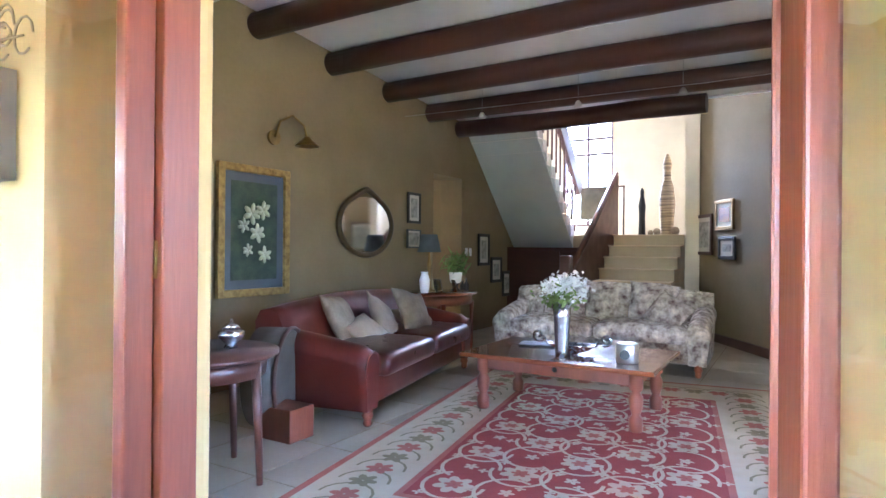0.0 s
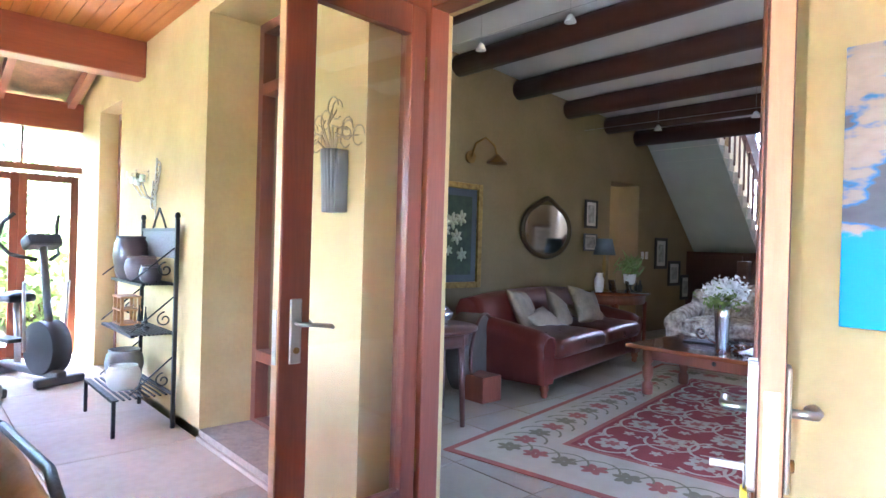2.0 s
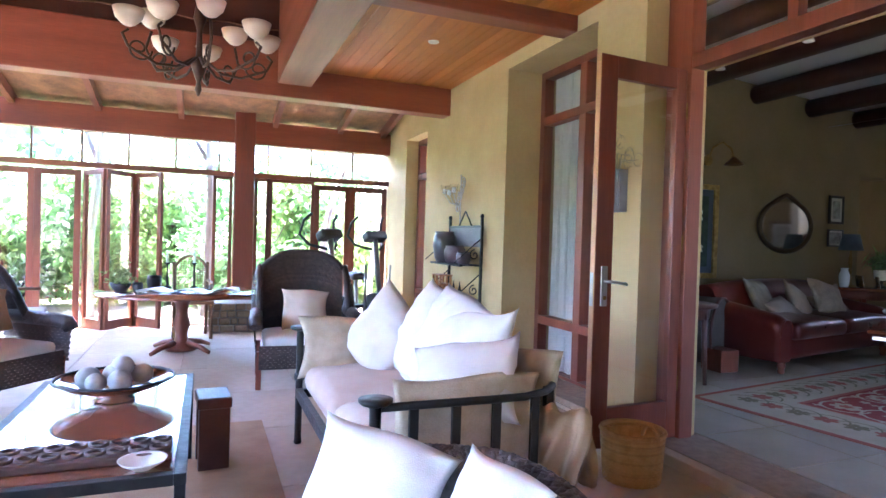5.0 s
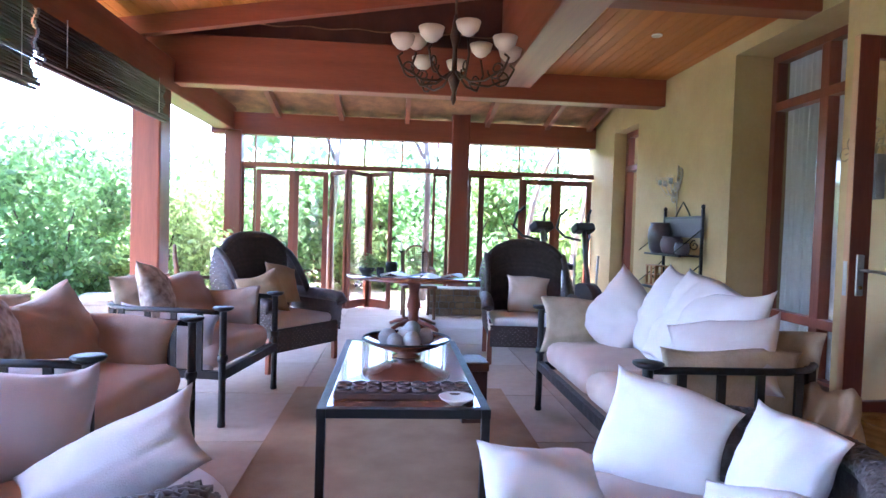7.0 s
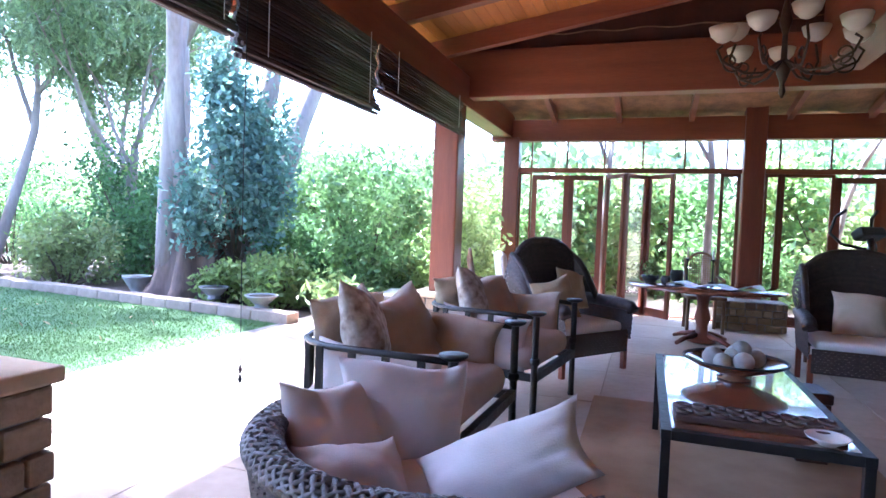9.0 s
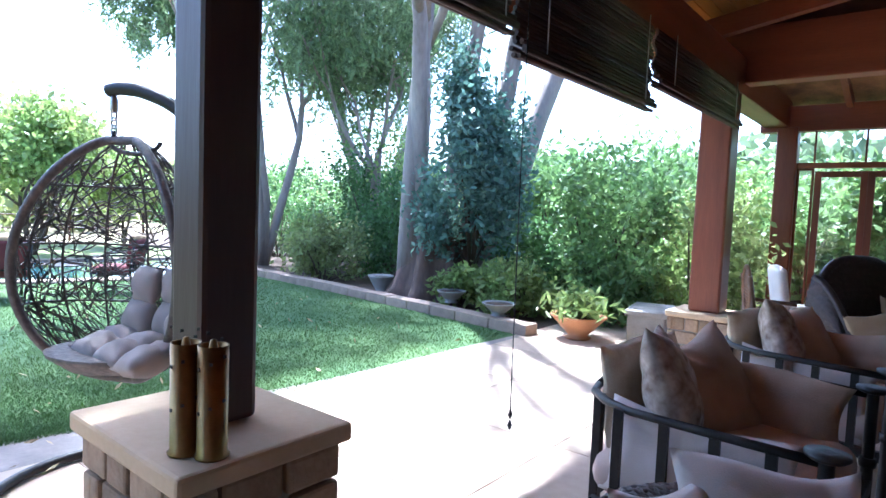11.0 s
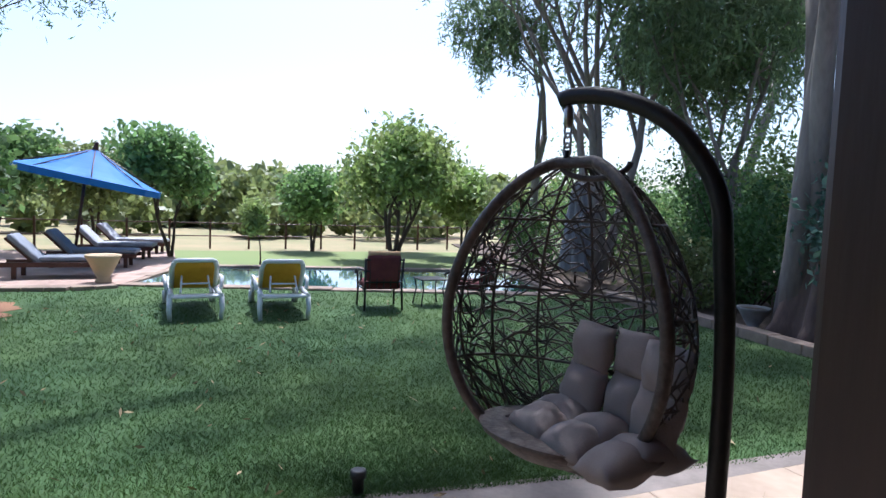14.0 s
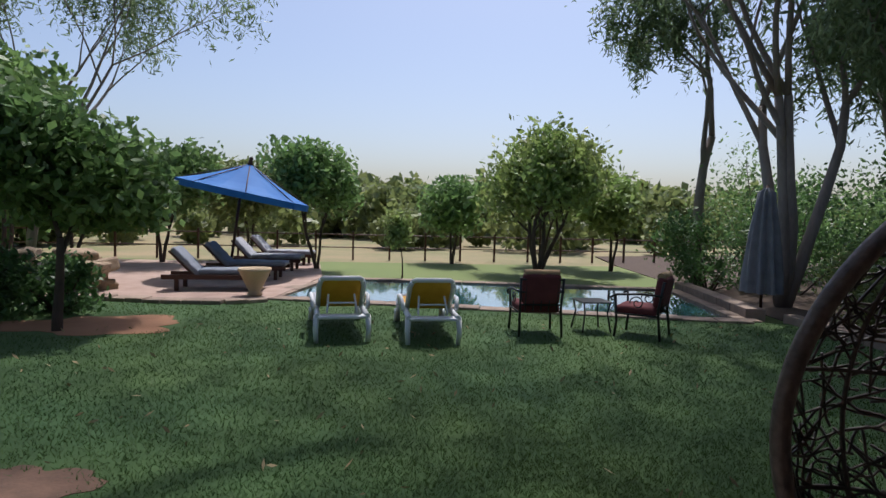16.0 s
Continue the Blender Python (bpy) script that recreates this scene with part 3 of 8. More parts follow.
def leaf(name, label, width, height, sgn):
    """A glazed door leaf hinged at x=0, standing along -y."""
    t = tagged(thing(name, (0, 0, 0)), label, "door", "", "structure")
    s, hs, th = 0.13, 0.085, 0.045
    for a, b, n in ((0, -hs, "hinge_stile"), (-width + s, -width, "lock_stile")):
        part(n, box(bm_new(), -th / 2, th / 2, b, a, 0.0, height, bevel=0.006), MERANTI, t)
    part("bottom_rail", box(bm_new(), -th / 2, th / 2, -width + s, -hs, 0, 0.24, bevel=0.005), MERANTI, t)
    part("top_rail", box(bm_new(), -th / 2, th / 2, -width + s, -hs, height - 0.13, height, bevel=0.005), MERANTI, t)
    g = part("pane", box(bm_new(), -0.003, 0.003, -width + s, -hs, 0.24, height - 0.13), GLASS, t)
    g.visible_shadow = False
    part("edge_strip", box(bm_new(), -th / 2 + 0.003, th / 2 - 0.003, -width - 0.003, -width + 0.002, 0.005, height - 0.005), OAKEDGE, t, "worn pale wooden edge")
    part("strike_plate", box(bm_new(), -0.013, 0.013, -width - 0.006, -width - 0.002, 0.86, 1.06), STEEL, t, "brushed steel lock plate")
    for side in (1, -1):
        y = -width + s / 2
        hd = part("handle_plate", box(bm_new(), side * th / 2, side * (th / 2 + 0.012), y - 0.024, y + 0.024, 0.86, 1.10, bevel=0.005), STEEL, t, "dark steel lock plate")
        part("handle", tube(bm_new(), [(side * (th / 2 + 0.01), y, 1.01), (side * (th / 2 + 0.055), y, 1.01), (side * (th / 2 + 0.06), y + 0.03, 1.008), (side * (th / 2 + 0.06), y + 0.12, 0.998), (side * (th / 2 + 0.05), y + 0.135, 0.99)], 0.009, 8), STEEL, hd, "lever handle")
        part("cylinder", tube(bm_new(), [(side * th / 2, y, 0.91), (side * (th / 2 + 0.02), y, 0.91)], 0.012, 10), BRASS, hd)
    for z in (0.3, 1.2, 2.05):
        part("hinge", tube(bm_new(), [(0.02, 0.008, z), (0.02, 0.008, z + 0.1)], 0.011, 8), BRASS, t)
    return t


leaf("door_1", "open red stained glazed door leaf with a lever handle", 0.70, 2.36, 1).matrix_world = pose(-0.86, 2.225, 0.075, 0, 0, 4)
leaf("door_2", "open red stained glazed door leaf with a key in the lock", 0.56, 2.36, -1).matrix_world = pose(0.603, 2.222, 0.075, 0, 0, 21)
key = thing("key_fob", (0.762, 1.69, 0.95), 23, "yellow plastic key tag hanging from the door key", "key tag")
part("tag", box(bm_new(), -0.006, 0.006, -0.018, 0.018, -0.075, 0.0, bevel=0.004), mat("yellow plastic", (0.75, 0.62, 0.02), (0.7, 0.55, 0.02), 5, 0.4, 0.0), key)
part("ring", tube(bm_new(), arc(0, 0, 0.02, 0.02, 0, 360, 14, 'x'), 0.002, 5), STEEL, key)
part("key", box(bm_new(), -0.06, 0.0, -0.003, 0.003, 0.03, 0.045, bevel=0.002), STEEL, key)


def house_window(name, x0, x1, z0, z1, label, low=None, trans=None, mids=()):
    t = tagged(thing(name, (0, FRAME_Y + 0.19, 0)), label, "window", "", "structure")
    f = 0.07
    part("window_frame", box(box(box(box(bm_new(), x0, x0 + f, -0.05, 0.05, z0, z1), x1 - f, x1, -0.05, 0.05, z0, z1), x0 + f, x1 - f, -0.05, 0.05, z1 - f, z1), x0 + f, x1 - f, -0.05, 0.05, z0, z0 + f), MERANTI, t)
    for z in [v for v in (low, trans) if v]:
        part("crossbar", box(bm_new(), x0 + f, x1 - f, -0.055, 0.055, z - 0.04, z + 0.04, bevel=0.005), MERANTI, t)
    for x in mids:
        part("mullion", box(bm_new(), x - 0.05, x + 0.05, -0.052, 0.052, z0 + f, z1 - f, bevel=0.005), MERANTI, t)
    g = part("pane", box(bm_new(), x0 + f, x1 - f, -0.003, 0.003, z0 + f, z1 - f), GLASS, t)
    g.visible_shadow = False
    return t


w1 = house_window("window_1", -2.96, -1.56, 0.03, 2.96, "tall red stained window with a low crossbar", 0.56, 2.48, (-2.26,))
part("window_sill", box(bm_new(), -2.96, -1.56, -0.44, -0.05, 0.0, 0.028, bevel=0.005), PAVE, w1, "cement sill")
w2 = house_window("window_2", -6.03, -5.17, 0.03, 2.72, "tall narrow red stained window", 0.56, 2.2)
w2.location.y = FRAME_Y + 0.0


def curtain(x0, x1, y, z0, z1, label):
    bm = bm_new()
    n = 60
    a = [(x0 + (x1 - x0) * k / n, y + 0.03 * math.sin(k * 1.3) + 0.012 * math.sin(k * 3.1)) for k in range(n + 1)]
    rows = [[bm.verts.new((x + 0.01 * math.sin(z * 2 + x * 9), yy, z)) for x, yy in a] for z in (z0, (z0 + z1) / 2, z1)]
    for r, q in zip(rows, rows[1:]):
        for k in range(n):
            bm.faces.new((r[k], r[k + 1], q[k + 1], q[k])).smooth = True
    return tagged(part("curtain", bm, CURTAIN), label, "curtain", "curtains")


CURTAIN = mat("sheer white curtain", (0.72, 0.73, 0.72), (0.62, 0.63, 0.62), 4, 0.9, 0.05, trans=0.4)
curtain(-2.88, -2.05, 2.54, 0.1, 2.9, "white gathered curtain behind the tall window")
curtain(-6.0, -5.2, 2.50, 0.1, 2.7, "white gathered curtain behind the narrow window")

# ---- lounge ----
FZ = 0.08
# stairs: lower flight, landing, upper flight with pale soffit
STAIRM = mat("beige stair tile", (0.46, 0.36, 0.22), (0.38, 0.29, 0.17), 3, 0.5, 0.05)
stair = tagged(thing("stairs", (0, 0, 0)), "tiled staircase rising to a landing", "stairs", "", "structure")
for k in range(9):
    z = FZ + 0.172 * (k + 1)
    st = part("step", box(bm_new(), -1.92, -0.86, 8.75 + 0.27 * k, 11.3, z - 0.172, z - 0.02), STAIRM, stair)
    part("tread", box(bm_new(), -1.93, -0.86, 8.72 + 0.27 * k, 11.3, z - 0.02, z, bevel=0.006), CAPSTONE, st)
part("landing", box(bm_new(), -3.83, -0.86, 11.3, 12.7, 1.40, 1.63), STAIRM, stair)
bm = bm_new()
prof = [(11.3, 1.40), (9.45, 3.20), (9.45, 3.42), (11.3, 1.62)]
a = [bm.verts.new((-3.83, y, z)) for y, z in prof]
b = [bm.verts.new((-2.72, y, z)) for y, z in prof]
bm.faces.new(a)
bm.faces.new(b[::-1])
for k in range(4):
    bm.faces.new((a[k], a[k - 1], b[k - 1], b[k]))
part("soffit", bm, SOFFIT, stair, "pale grey plastered stair underside")
for k in range(10):
    part("upper_step", box(bm_new(), -3.83, -2.70, 11.12 - 0.19 * k, 11.30 - 0.19 * k, 1.62 + 0.178 * k, 1.80 + 0.178 * k), WHITE, stair)
RAILW = mat("dark red handrail", (0.13, 0.05, 0.03), (0.08, 0.03, 0.02), 6, 0.4, 0.1)
bal = tagged(thing("balustrade", (0, 0, 0)), "sloping boarded timber balustrade beside the stairs", "balustrade", "", "structure")
bm = bm_new()
prof = [(8.85, 0.10), (8.85, 0.98), (11.3, 2.62), (11.3, 1.60), (8.95, 0.10)]
a = [bm.verts.new((-2.02, y, z)) for y, z in prof]
b = [bm.verts.new((-1.95, y, z)) for y, z in prof]
bm.faces.new(a)
bm.faces.new(b[::-1])
for k in range(5):
    bm.faces.new((a[k], a[k - 1], b[k - 1], b[k]))
part("panel", bm, RAILW, bal)
part("newel", box(bm_new(), -2.06, -1.92, 8.75, 8.89, FZ, 1.30, bevel=0.012), RAILW, bal)
part("handrail", tube(bm_new(), [(-1.985, 8.82, 1.0), (-1.985, 11.3, 2.66)], 0.035, 8), RAILW, bal)
for k in range(10):
    y = 11.2 - 0.19 * k
    part("baluster", tube(bm_new(), [(-2.66, y, 1.7 + 0.178 * k), (-2.66, y, 2.55 + 0.178 * k)], 0.016, 6), RAILW, bal)
part("upper_handrail", box(bm_new(), -2.70, -2.62, -0.05, 2.6, -0.05, 0.22, m=pose(0, 11.35, 2.40, -44, 0, 0) @ Matrix.Scale(-1, 4, (0, 1, 0))), RAILW, bal)
cuboid("under_stair_wall", DARKLOG, "dark timber door and panelling under the stairs", -3.83, -2.03, 11.0, 11.08, FZ, 1.42)
us = thing("under_stair_door", (0, 10.985, 0), 0, "dark stained panelled door under the stairs", "door")
for x0, x1 in ((-3.5, -2.85), (-2.80, -2.15)):
    part("panel", box(bm_new(), x0, x1, -0.012, 0.012, FZ, 1.36, bevel=0.004), DARKLOG, us)
# stair window
sw = tagged(thing("stair_window", (0, 12.78, 0)), "tall dark framed stair window with bright daylight", "window", "", "structure")
for x in (-3.38, -2.91, -2.44):
    part("mullion", box(bm_new(), x - 0.025, x + 0.025, -0.03, 0.03, 1.85, 3.95), DARKLOG, sw)
for z in (1.87, 2.55, 3.25, 3.55, 3.93):
    part("crossbar", box(bm_new(), -3.40, -2.42, -0.028, 0.028, z - 0.025, z + 0.025), DARKLOG, sw)
g = part("pane", box(bm_new(), -3.37, -2.45, -0.002, 0.002, 1.87, 3.93), GLASS, sw)
g.visible_shadow = False
dr = tagged(part("draped_cloth", slab(bm_new(), 0.62, 0.06, 0.62, 0.02, pose(-2.62, 12.35, 1.95), 0.0), mat("olive brown throw", (0.12, 0.10, 0.06), (0.08, 0.065, 0.04), 8, 0.95, 0.3)), "olive brown throw hung over a rail by the window", "throw")
part("rail", tube(bm_new(), [(-3.1, 12.35, 2.56), (-2.1, 12.35, 2.56)], 0.015, 6), DARKLOG, dr)
for x in (-3.08, -2.12):
    part("rail_leg", tube(bm_new(), [(x, 12.35, 1.63), (x, 12.35, 2.57)], 0.015, 6), DARKLOG, dr)
zb = bm_new()
lathe(zb, [(0.10, 0.0), (0.12, 0.02), (0.10, 0.06), (0.11, 0.25), (0.13, 0.55), (0.10, 0.8), (0.06, 0.92), (0.06, 1.05), (0.075, 1.15), (0.05, 1.25), (0.02, 1.34)], (0, 0, 0), 18, (1, 0.8))
zm = mat("striped carved wood", (0.60, 0.42, 0.24), (0.03, 0.02, 0.015), 3.0, 0.5, 0.1, stretch=(0.3, 0.3, 9), fine=5)
zo = tagged(part("animal_statue", zb, zm), "tall carved striped wooden animal statue on the landing", "statue")
zo.matrix_world = pose(-1.22, 11.55, 1.63)
o2 = tagged(part("figure_statue", lathe(bm_new(), [(0.06, 0), (0.05, 0.3), (0.06, 0.5), (0.03, 0.66), (0.035, 0.74), (0.01, 0.80)], seg=12), BLACK), "slim dark carved wooden figure on the landing", "statue")
o2.matrix_world = pose(-1.62, 11.55, 1.63)
for x, r in ((-1.36, 0.06), (-1.08, 0.07), (-1.46, 0.045)):
    p = tagged(part("stone_ball", lathe(bm_new(), [(r * math.sin(math.pi * i / 8) + 0.001, r - r * math.cos(math.pi * i / 8)) for i in range(9)], seg=14), STONE), "small round pot beside the statue", "ornament", "landing ornaments")
    p.matrix_world = pose(x, 11.45, 1.63)
cuboid("baseboard", DARKLOG, "dark timber skirting board", 0, 4.4, -0.02, 0.0, FZ, FZ + 0.12).matrix_world = bpy.data.objects["lounge_wall_diagonal"].matrix_world.copy()


def picture(name, label, c, w, h, rz, frame_m, art, border=0.04, mount=None, depth=0.03):
    """A framed picture facing local -y, centred on c."""
    t = thing(name, c, rz, label, "picture", "framed pictures")
    bm = bm_new()
    for x0, x1, z0, z1 in ((-w / 2, -w / 2 + border, -h / 2, h / 2), (w / 2 - border, w / 2, -h / 2, h / 2), (-w / 2 + border, w / 2 - border, -h / 2, -h / 2 + border), (-w / 2 + border, w / 2 - border, h / 2 - border, h / 2)):
        box(bm, x0, x1, -depth, 0, z0, z1, bevel=0.006)
    part("frame", bm, frame_m, t)
    if mount:
        part("mount", box(bm_new(), -w / 2 + border, w / 2 - border, -0.014, -0.008, -h / 2 + border, h / 2 - border), mount, t)
    k = border * (2.2 if mount else 1)
    part("print", box(bm_new(), -w / 2 + k, w / 2 - k, -0.018, -0.0145, -h / 2 + k, h / 2 - k), art, t)
    return t


LW = -3.83
ART = mat("faded print", (0.5, 0.48, 0.42), (0.16, 0.15, 0.14), 14, 0.5, 0.0)
MOUNT = mat("cream mount", (0.62, 0.58, 0.5), (0.55, 0.5, 0.44), 4, 0.8, 0.0)
BLUEMOUNT = mat("slate blue mount", (0.10, 0.115, 0.14), (0.085, 0.095, 0.12), 4, 0.8, 0.0)
SUNSET = mat("sunset print", (0.45, 0.16, 0.03), (0.10, 0.04, 0.05), 5, 0.5, 0.0, stretch=(0.4, 1, 3))
fp = picture("flower_picture", "gilt framed painting of white magnolia flowers", (LW + 0.032, 5.19, 1.52), 0.86, 1.22, 90, GOLD, mat("dark leafy print", (0.02, 0.03, 0.028), (0.06, 0.09, 0.05), 9, 0.5, 0.0), 0.07, BLUEMOUNT, 0.045)
rr = random.Random(2)
PETAL = mat("white petals", (0.62, 0.62, 0.5), (0.5, 0.52, 0.36), 12, 0.6, 0.0)
for fx, fz, r in ((-0.04, 0.16, 0.10), (0.10, 0.20, 0.09), (-0.13, 0.05, 0.07), (0.03, -0.02, 0.09), (0.12, -0.22, 0.08), (-0.08, -0.18, 0.06)):
    fl = part("flower", bm_new(), PETAL, fp)
    for k in range(6):
        a = k * 60 + rr.uniform(-15, 15)
        part("petal", lathe(bm_new(), [(0.01, -0.02), (0.016, -0.0195), (0.001, -0.019)], seg=10), PETAL, fl).matrix_basis = Matrix.Translation((fx, 0, fz)) @ pose(0, 0, 0, 0, a, 0) @ Matrix.Translation((0, 0, r * 0.5)) @ pose(0, 0, 0, 90, 0, 0) @ Matrix.Diagonal((r * 18, r * 36, 1.0, 1)) @ Matrix.Translation((0, 0, 0.04))
picture("picture", "narrow dark framed photograph", (LW + 0.025, 7.915, 1.915), 0.31, 0.41, 90, BLACK, ART, 0.035, MOUNT)
picture("picture", "small pale framed print", (LW + 0.025, 7.915, 1.505), 0.32, 0.25, 90, GREYP, ART, 0.02, MOUNT)
picture("picture", "dark framed photograph beside the passage", (LW + 0.025, 9.99, 1.37), 0.40, 0.52, 90, BLACK, ART, 0.05, MOUNT)
picture("picture", "dark framed photograph below the stairs", (LW + 0.025, 10.47, 1.03), 0.42, 0.43, 90, BLACK, ART, 0.05, MOUNT)
picture("picture", "dark framed photograph low under the stairs", (LW + 0.025, 10.92, 0.78), 0.40, 0.44, 90, BLACK, ART, 0.05, MOUNT)
DW = bpy.data.objects["lounge_wall_diagonal"].matrix_world
for u, z, w, h, f, ar, lb in ((0.28, 1.62, 0.58, 0.60, DARKLOG, ART, "square dark framed print on the diagonal wall"), (0.92, 1.88, 0.52, 0.42, BRASS, SUNSET, "wood framed sunset picture"), (1.00, 1.42, 0.46, 0.32, BLACK, ART, "small black framed picture")):
    m = DW @ pose(u, -0.012, z)
    picture("picture", lb, (0, 0, 0), w, h, 0, f, ar, 0.05, MOUNT).matrix_world = m
sk = thing("wall_socket", (0, 0, 0), 0, "white wall power socket", "socket")
part("plate", box(bm_new(), -0.06, 0.06, -0.012, 0, -0.04, 0.04, bevel=0.004), WHITE, sk)
sk.matrix_world = DW @ pose(0.42, -0.002, 0.38)
for y in (9.45, 9.58):
    s2 = thing("light_switch", (LW + 0.002, y, 1.33), 90, "white light switch plate", "switch", "light switches")
    part("plate", box(bm_new(), -0.04, 0.04, -0.01, 0, -0.06, 0.06, bevel=0.004), WHITE, s2)
# mirror
mi = thing("mirror", (LW + 0.03, 6.895, 1.645), 90, "oval mirror in a dark bronze frame with a pointed crest", "mirror")
bm = bm_new()
disc = [bm.verts.new((0.47 * math.cos(q), -0.014, 0.335 * math.sin(q))) for q in (2 * math.pi * k / 64 for k in range(64))]
bm.faces.new(disc)
bmesh.ops.extrude_face_region(bm, geom=bm.faces[:])
for v in disc:
    v.co.y = -0.004
part("glass", bm, mat("mirror silver", (0.9, 0.9, 0.9), (0.88, 0.88, 0.88), 2, 0.02, 0.0, metal=1.0), mi)
fr = [(0.50 * math.cos(a), -0.01, 0.355 * math.sin(a) + (0.07 * max(0, 1 - abs(a - math.pi / 2) / 0.5))) for a in (2 * math.pi * k / 60 for k in range(60))]
part("frame", tube(bm_new(), fr, 0.034, 8, True), mat("dark bronze moulding", (0.10, 0.065, 0.03), (0.06, 0.04, 0.02), 14, 0.45, 0.2, metal=0.5), mi)
# sconce
sc = thing("wall_lamp", (LW, 5.45, 2.45), 90, "dark bronze swan neck wall lamp", "lamp")
part("backplate", tube(bm_new(), [(0, 0, 0), (0, -0.03, 0)], 0.075, 18), BRASS, sc)
part("neck", tube(bm_new(), [(0, -0.03, 0.0), (0.04, -0.06, 0.16), (0.16, -0.10, 0.24), (0.29, -0.13, 0.16), (0.33, -0.14, 0.02)], 0.013, 8), BRASS, sc)
part("shade", lathe(bm_new(), [(0.03, 0.05), (0.04, 0.03), (0.11, -0.03), (0.125, -0.05), (0.115, -0.05), (0.03, 0.0)], (0.33, -0.14, 0), 20), BRASS, sc)
# cable lights
for y, xs in ((4.45, (-2.7, -1.7)), (7.75, (-2.7, -1.5, -0.4))):
    cb = thing("cable_light", (0, y, 0), 0, "low voltage cable strung with small spots", "light", "cable lights")
    zc = 3.86 - 0.073 * (y - 2.55) - 0.42
    part("cable", tube(bm_new(), [(-3.83, 0, zc + 0.05), (-0.2, 0, zc), (3.5, 0, zc + 0.05)], 0.003, 4), STEEL, cb)
    for x in xs:
        lp = part("lamp", lathe(bm_new(), [(0.012, 0), (0.03, -0.02), (0.05, -0.07), (0.045, -0.07), (0.02, -0.03)], (x, 0, zc - 0.02), 14), WHITE, cb, "small white spot")
        part("wire", tube(bm_new(), [(x, 0, zc), (x, 0, zc + 0.36)], 0.002, 4), STEEL, lp)

# rug with border and scrolling flowers
RUGRED = mat("faded madder wool", (0.30, 0.045, 0.035), (0.22, 0.035, 0.03), 4, 0.95, 0.25, fine=200)
RUGCREAM = mat("ivory wool", (0.50, 0.42, 0.30), (0.42, 0.34, 0.23), 5, 0.95, 0.25, fine=200)
RUGROSE = mat("rose wool", (0.38, 0.12, 0.08), (0.30, 0.09, 0.06), 5, 0.95, 0.25, fine=200)
RX0, RX1, RY0, RY1 = 0.0, 2.70, 0.0, 4.08
rug = thing("persian_rug", (-1.60, 3.10, FZ), 8.9, "red persian rug with an ivory flowered border", "rug")
part("edge", box(bm_new(), RX0, RX1, RY0, RY1, 0.0005, 0.007), RUGROSE, rug, "rose edge stripe")
part("border", box(bm_new(), RX0 + 0.05, RX1 - 0.05, RY0 + 0.05, RY1 - 0.05, 0.002, 0.0085), RUGCREAM, rug, "ivory border")
part("field_edge", box(bm_new(), RX0 + 0.52, RX1 - 0.52, RY0 + 0.62, RY1 - 0.62, 0.003, 0.0095), RUGROSE, rug)
part("field", box(bm_new(), RX0 + 0.56, RX1 - 0.56, RY0 + 0.66, RY1 - 0.66, 0.004, 0.0105), RUGRED, rug, "red field")


def motif(bm, x, y, z, r, petals, rnd):
    for k in range(petals):
        a = 2 * math.pi * k / petals + rnd.uniform(-0.1, 0.1)
        c = Vector((x + 0.55 * r * math.cos(a), y + 0.55 * r * math.sin(a), z))
        u, v = Vector((math.cos(a), math.sin(a), 0)) * r * 0.5, Vector((-math.sin(a), math.cos(a), 0)) * r * 0.30
        bm.faces.new([bm.verts.new(c + u * math.cos(q) + v * math.sin(q)) for q in (2 * math.pi * j / 8 for j in range(8))])


def ribbon(bm, pts, w, z):
    prev = None
    for i, p in enumerate(pts):
        d = Vector(pts[min(i + 1, len(pts) - 1)]) - Vector(pts[max(i - 1, 0)])
        nrm = Vector((-d.y, d.x)).normalized() * w / 2
        cur = (bm.verts.new((p[0] + nrm.x, p[1] + nrm.y, z)), bm.verts.new((p[0] - nrm.x, p[1] - nrm.y, z)))
        if prev:
            bm.faces.new((prev[0], cur[0], cur[1], prev[1]))
        prev = cur


rnd = random.Random(17)
bm, bm2 = bm_new(), bm_new()
nx, ny = 5, 9
fx0, fx1, fy0, fy1 = RX0 + 0.62, RX1 - 0.62, RY0 + 0.72, RY1 - 0.72
for i in range(nx):
    for j in range(ny):
        x = fx0 + (fx1 - fx0) * (i + 0.5) / nx
        y = fy0 + (fy1 - fy0) * (j + 0.5) / ny
        if (i + j) % 2 == 0:
            motif(bm, x, y, 0.0118, 0.115, 7, rnd)
            motif(bm2, x, y, 0.0126, 0.055, 6, rnd)
        else:
            motif(bm, x, y, 0.0118, 0.045, 5, rnd)
        s = 1 if (i + j) % 2 else -1
        ribbon(bm, [(x + 0.17 * math.cos(s * q * 0.33 + i), y + 0.19 * math.sin(s * q * 0.33 + i)) for q in range(14)], 0.022, 0.0114)
        for q in (2, 7, 12):
            motif(bm, x + 0.21 * math.cos(s * q * 0.33 + i), y + 0.22 * math.sin(s * q * 0.33 + i), 0.0120, 0.032, 4, rnd)
part("floral_pattern", bm, RUGCREAM, rug, "ivory scrolling flowers")["kind"] = "stuff"
part("heart_pattern", bm2, RUGROSE, rug)["kind"] = "stuff"
bm, bm2 = bm_new(), bm_new()
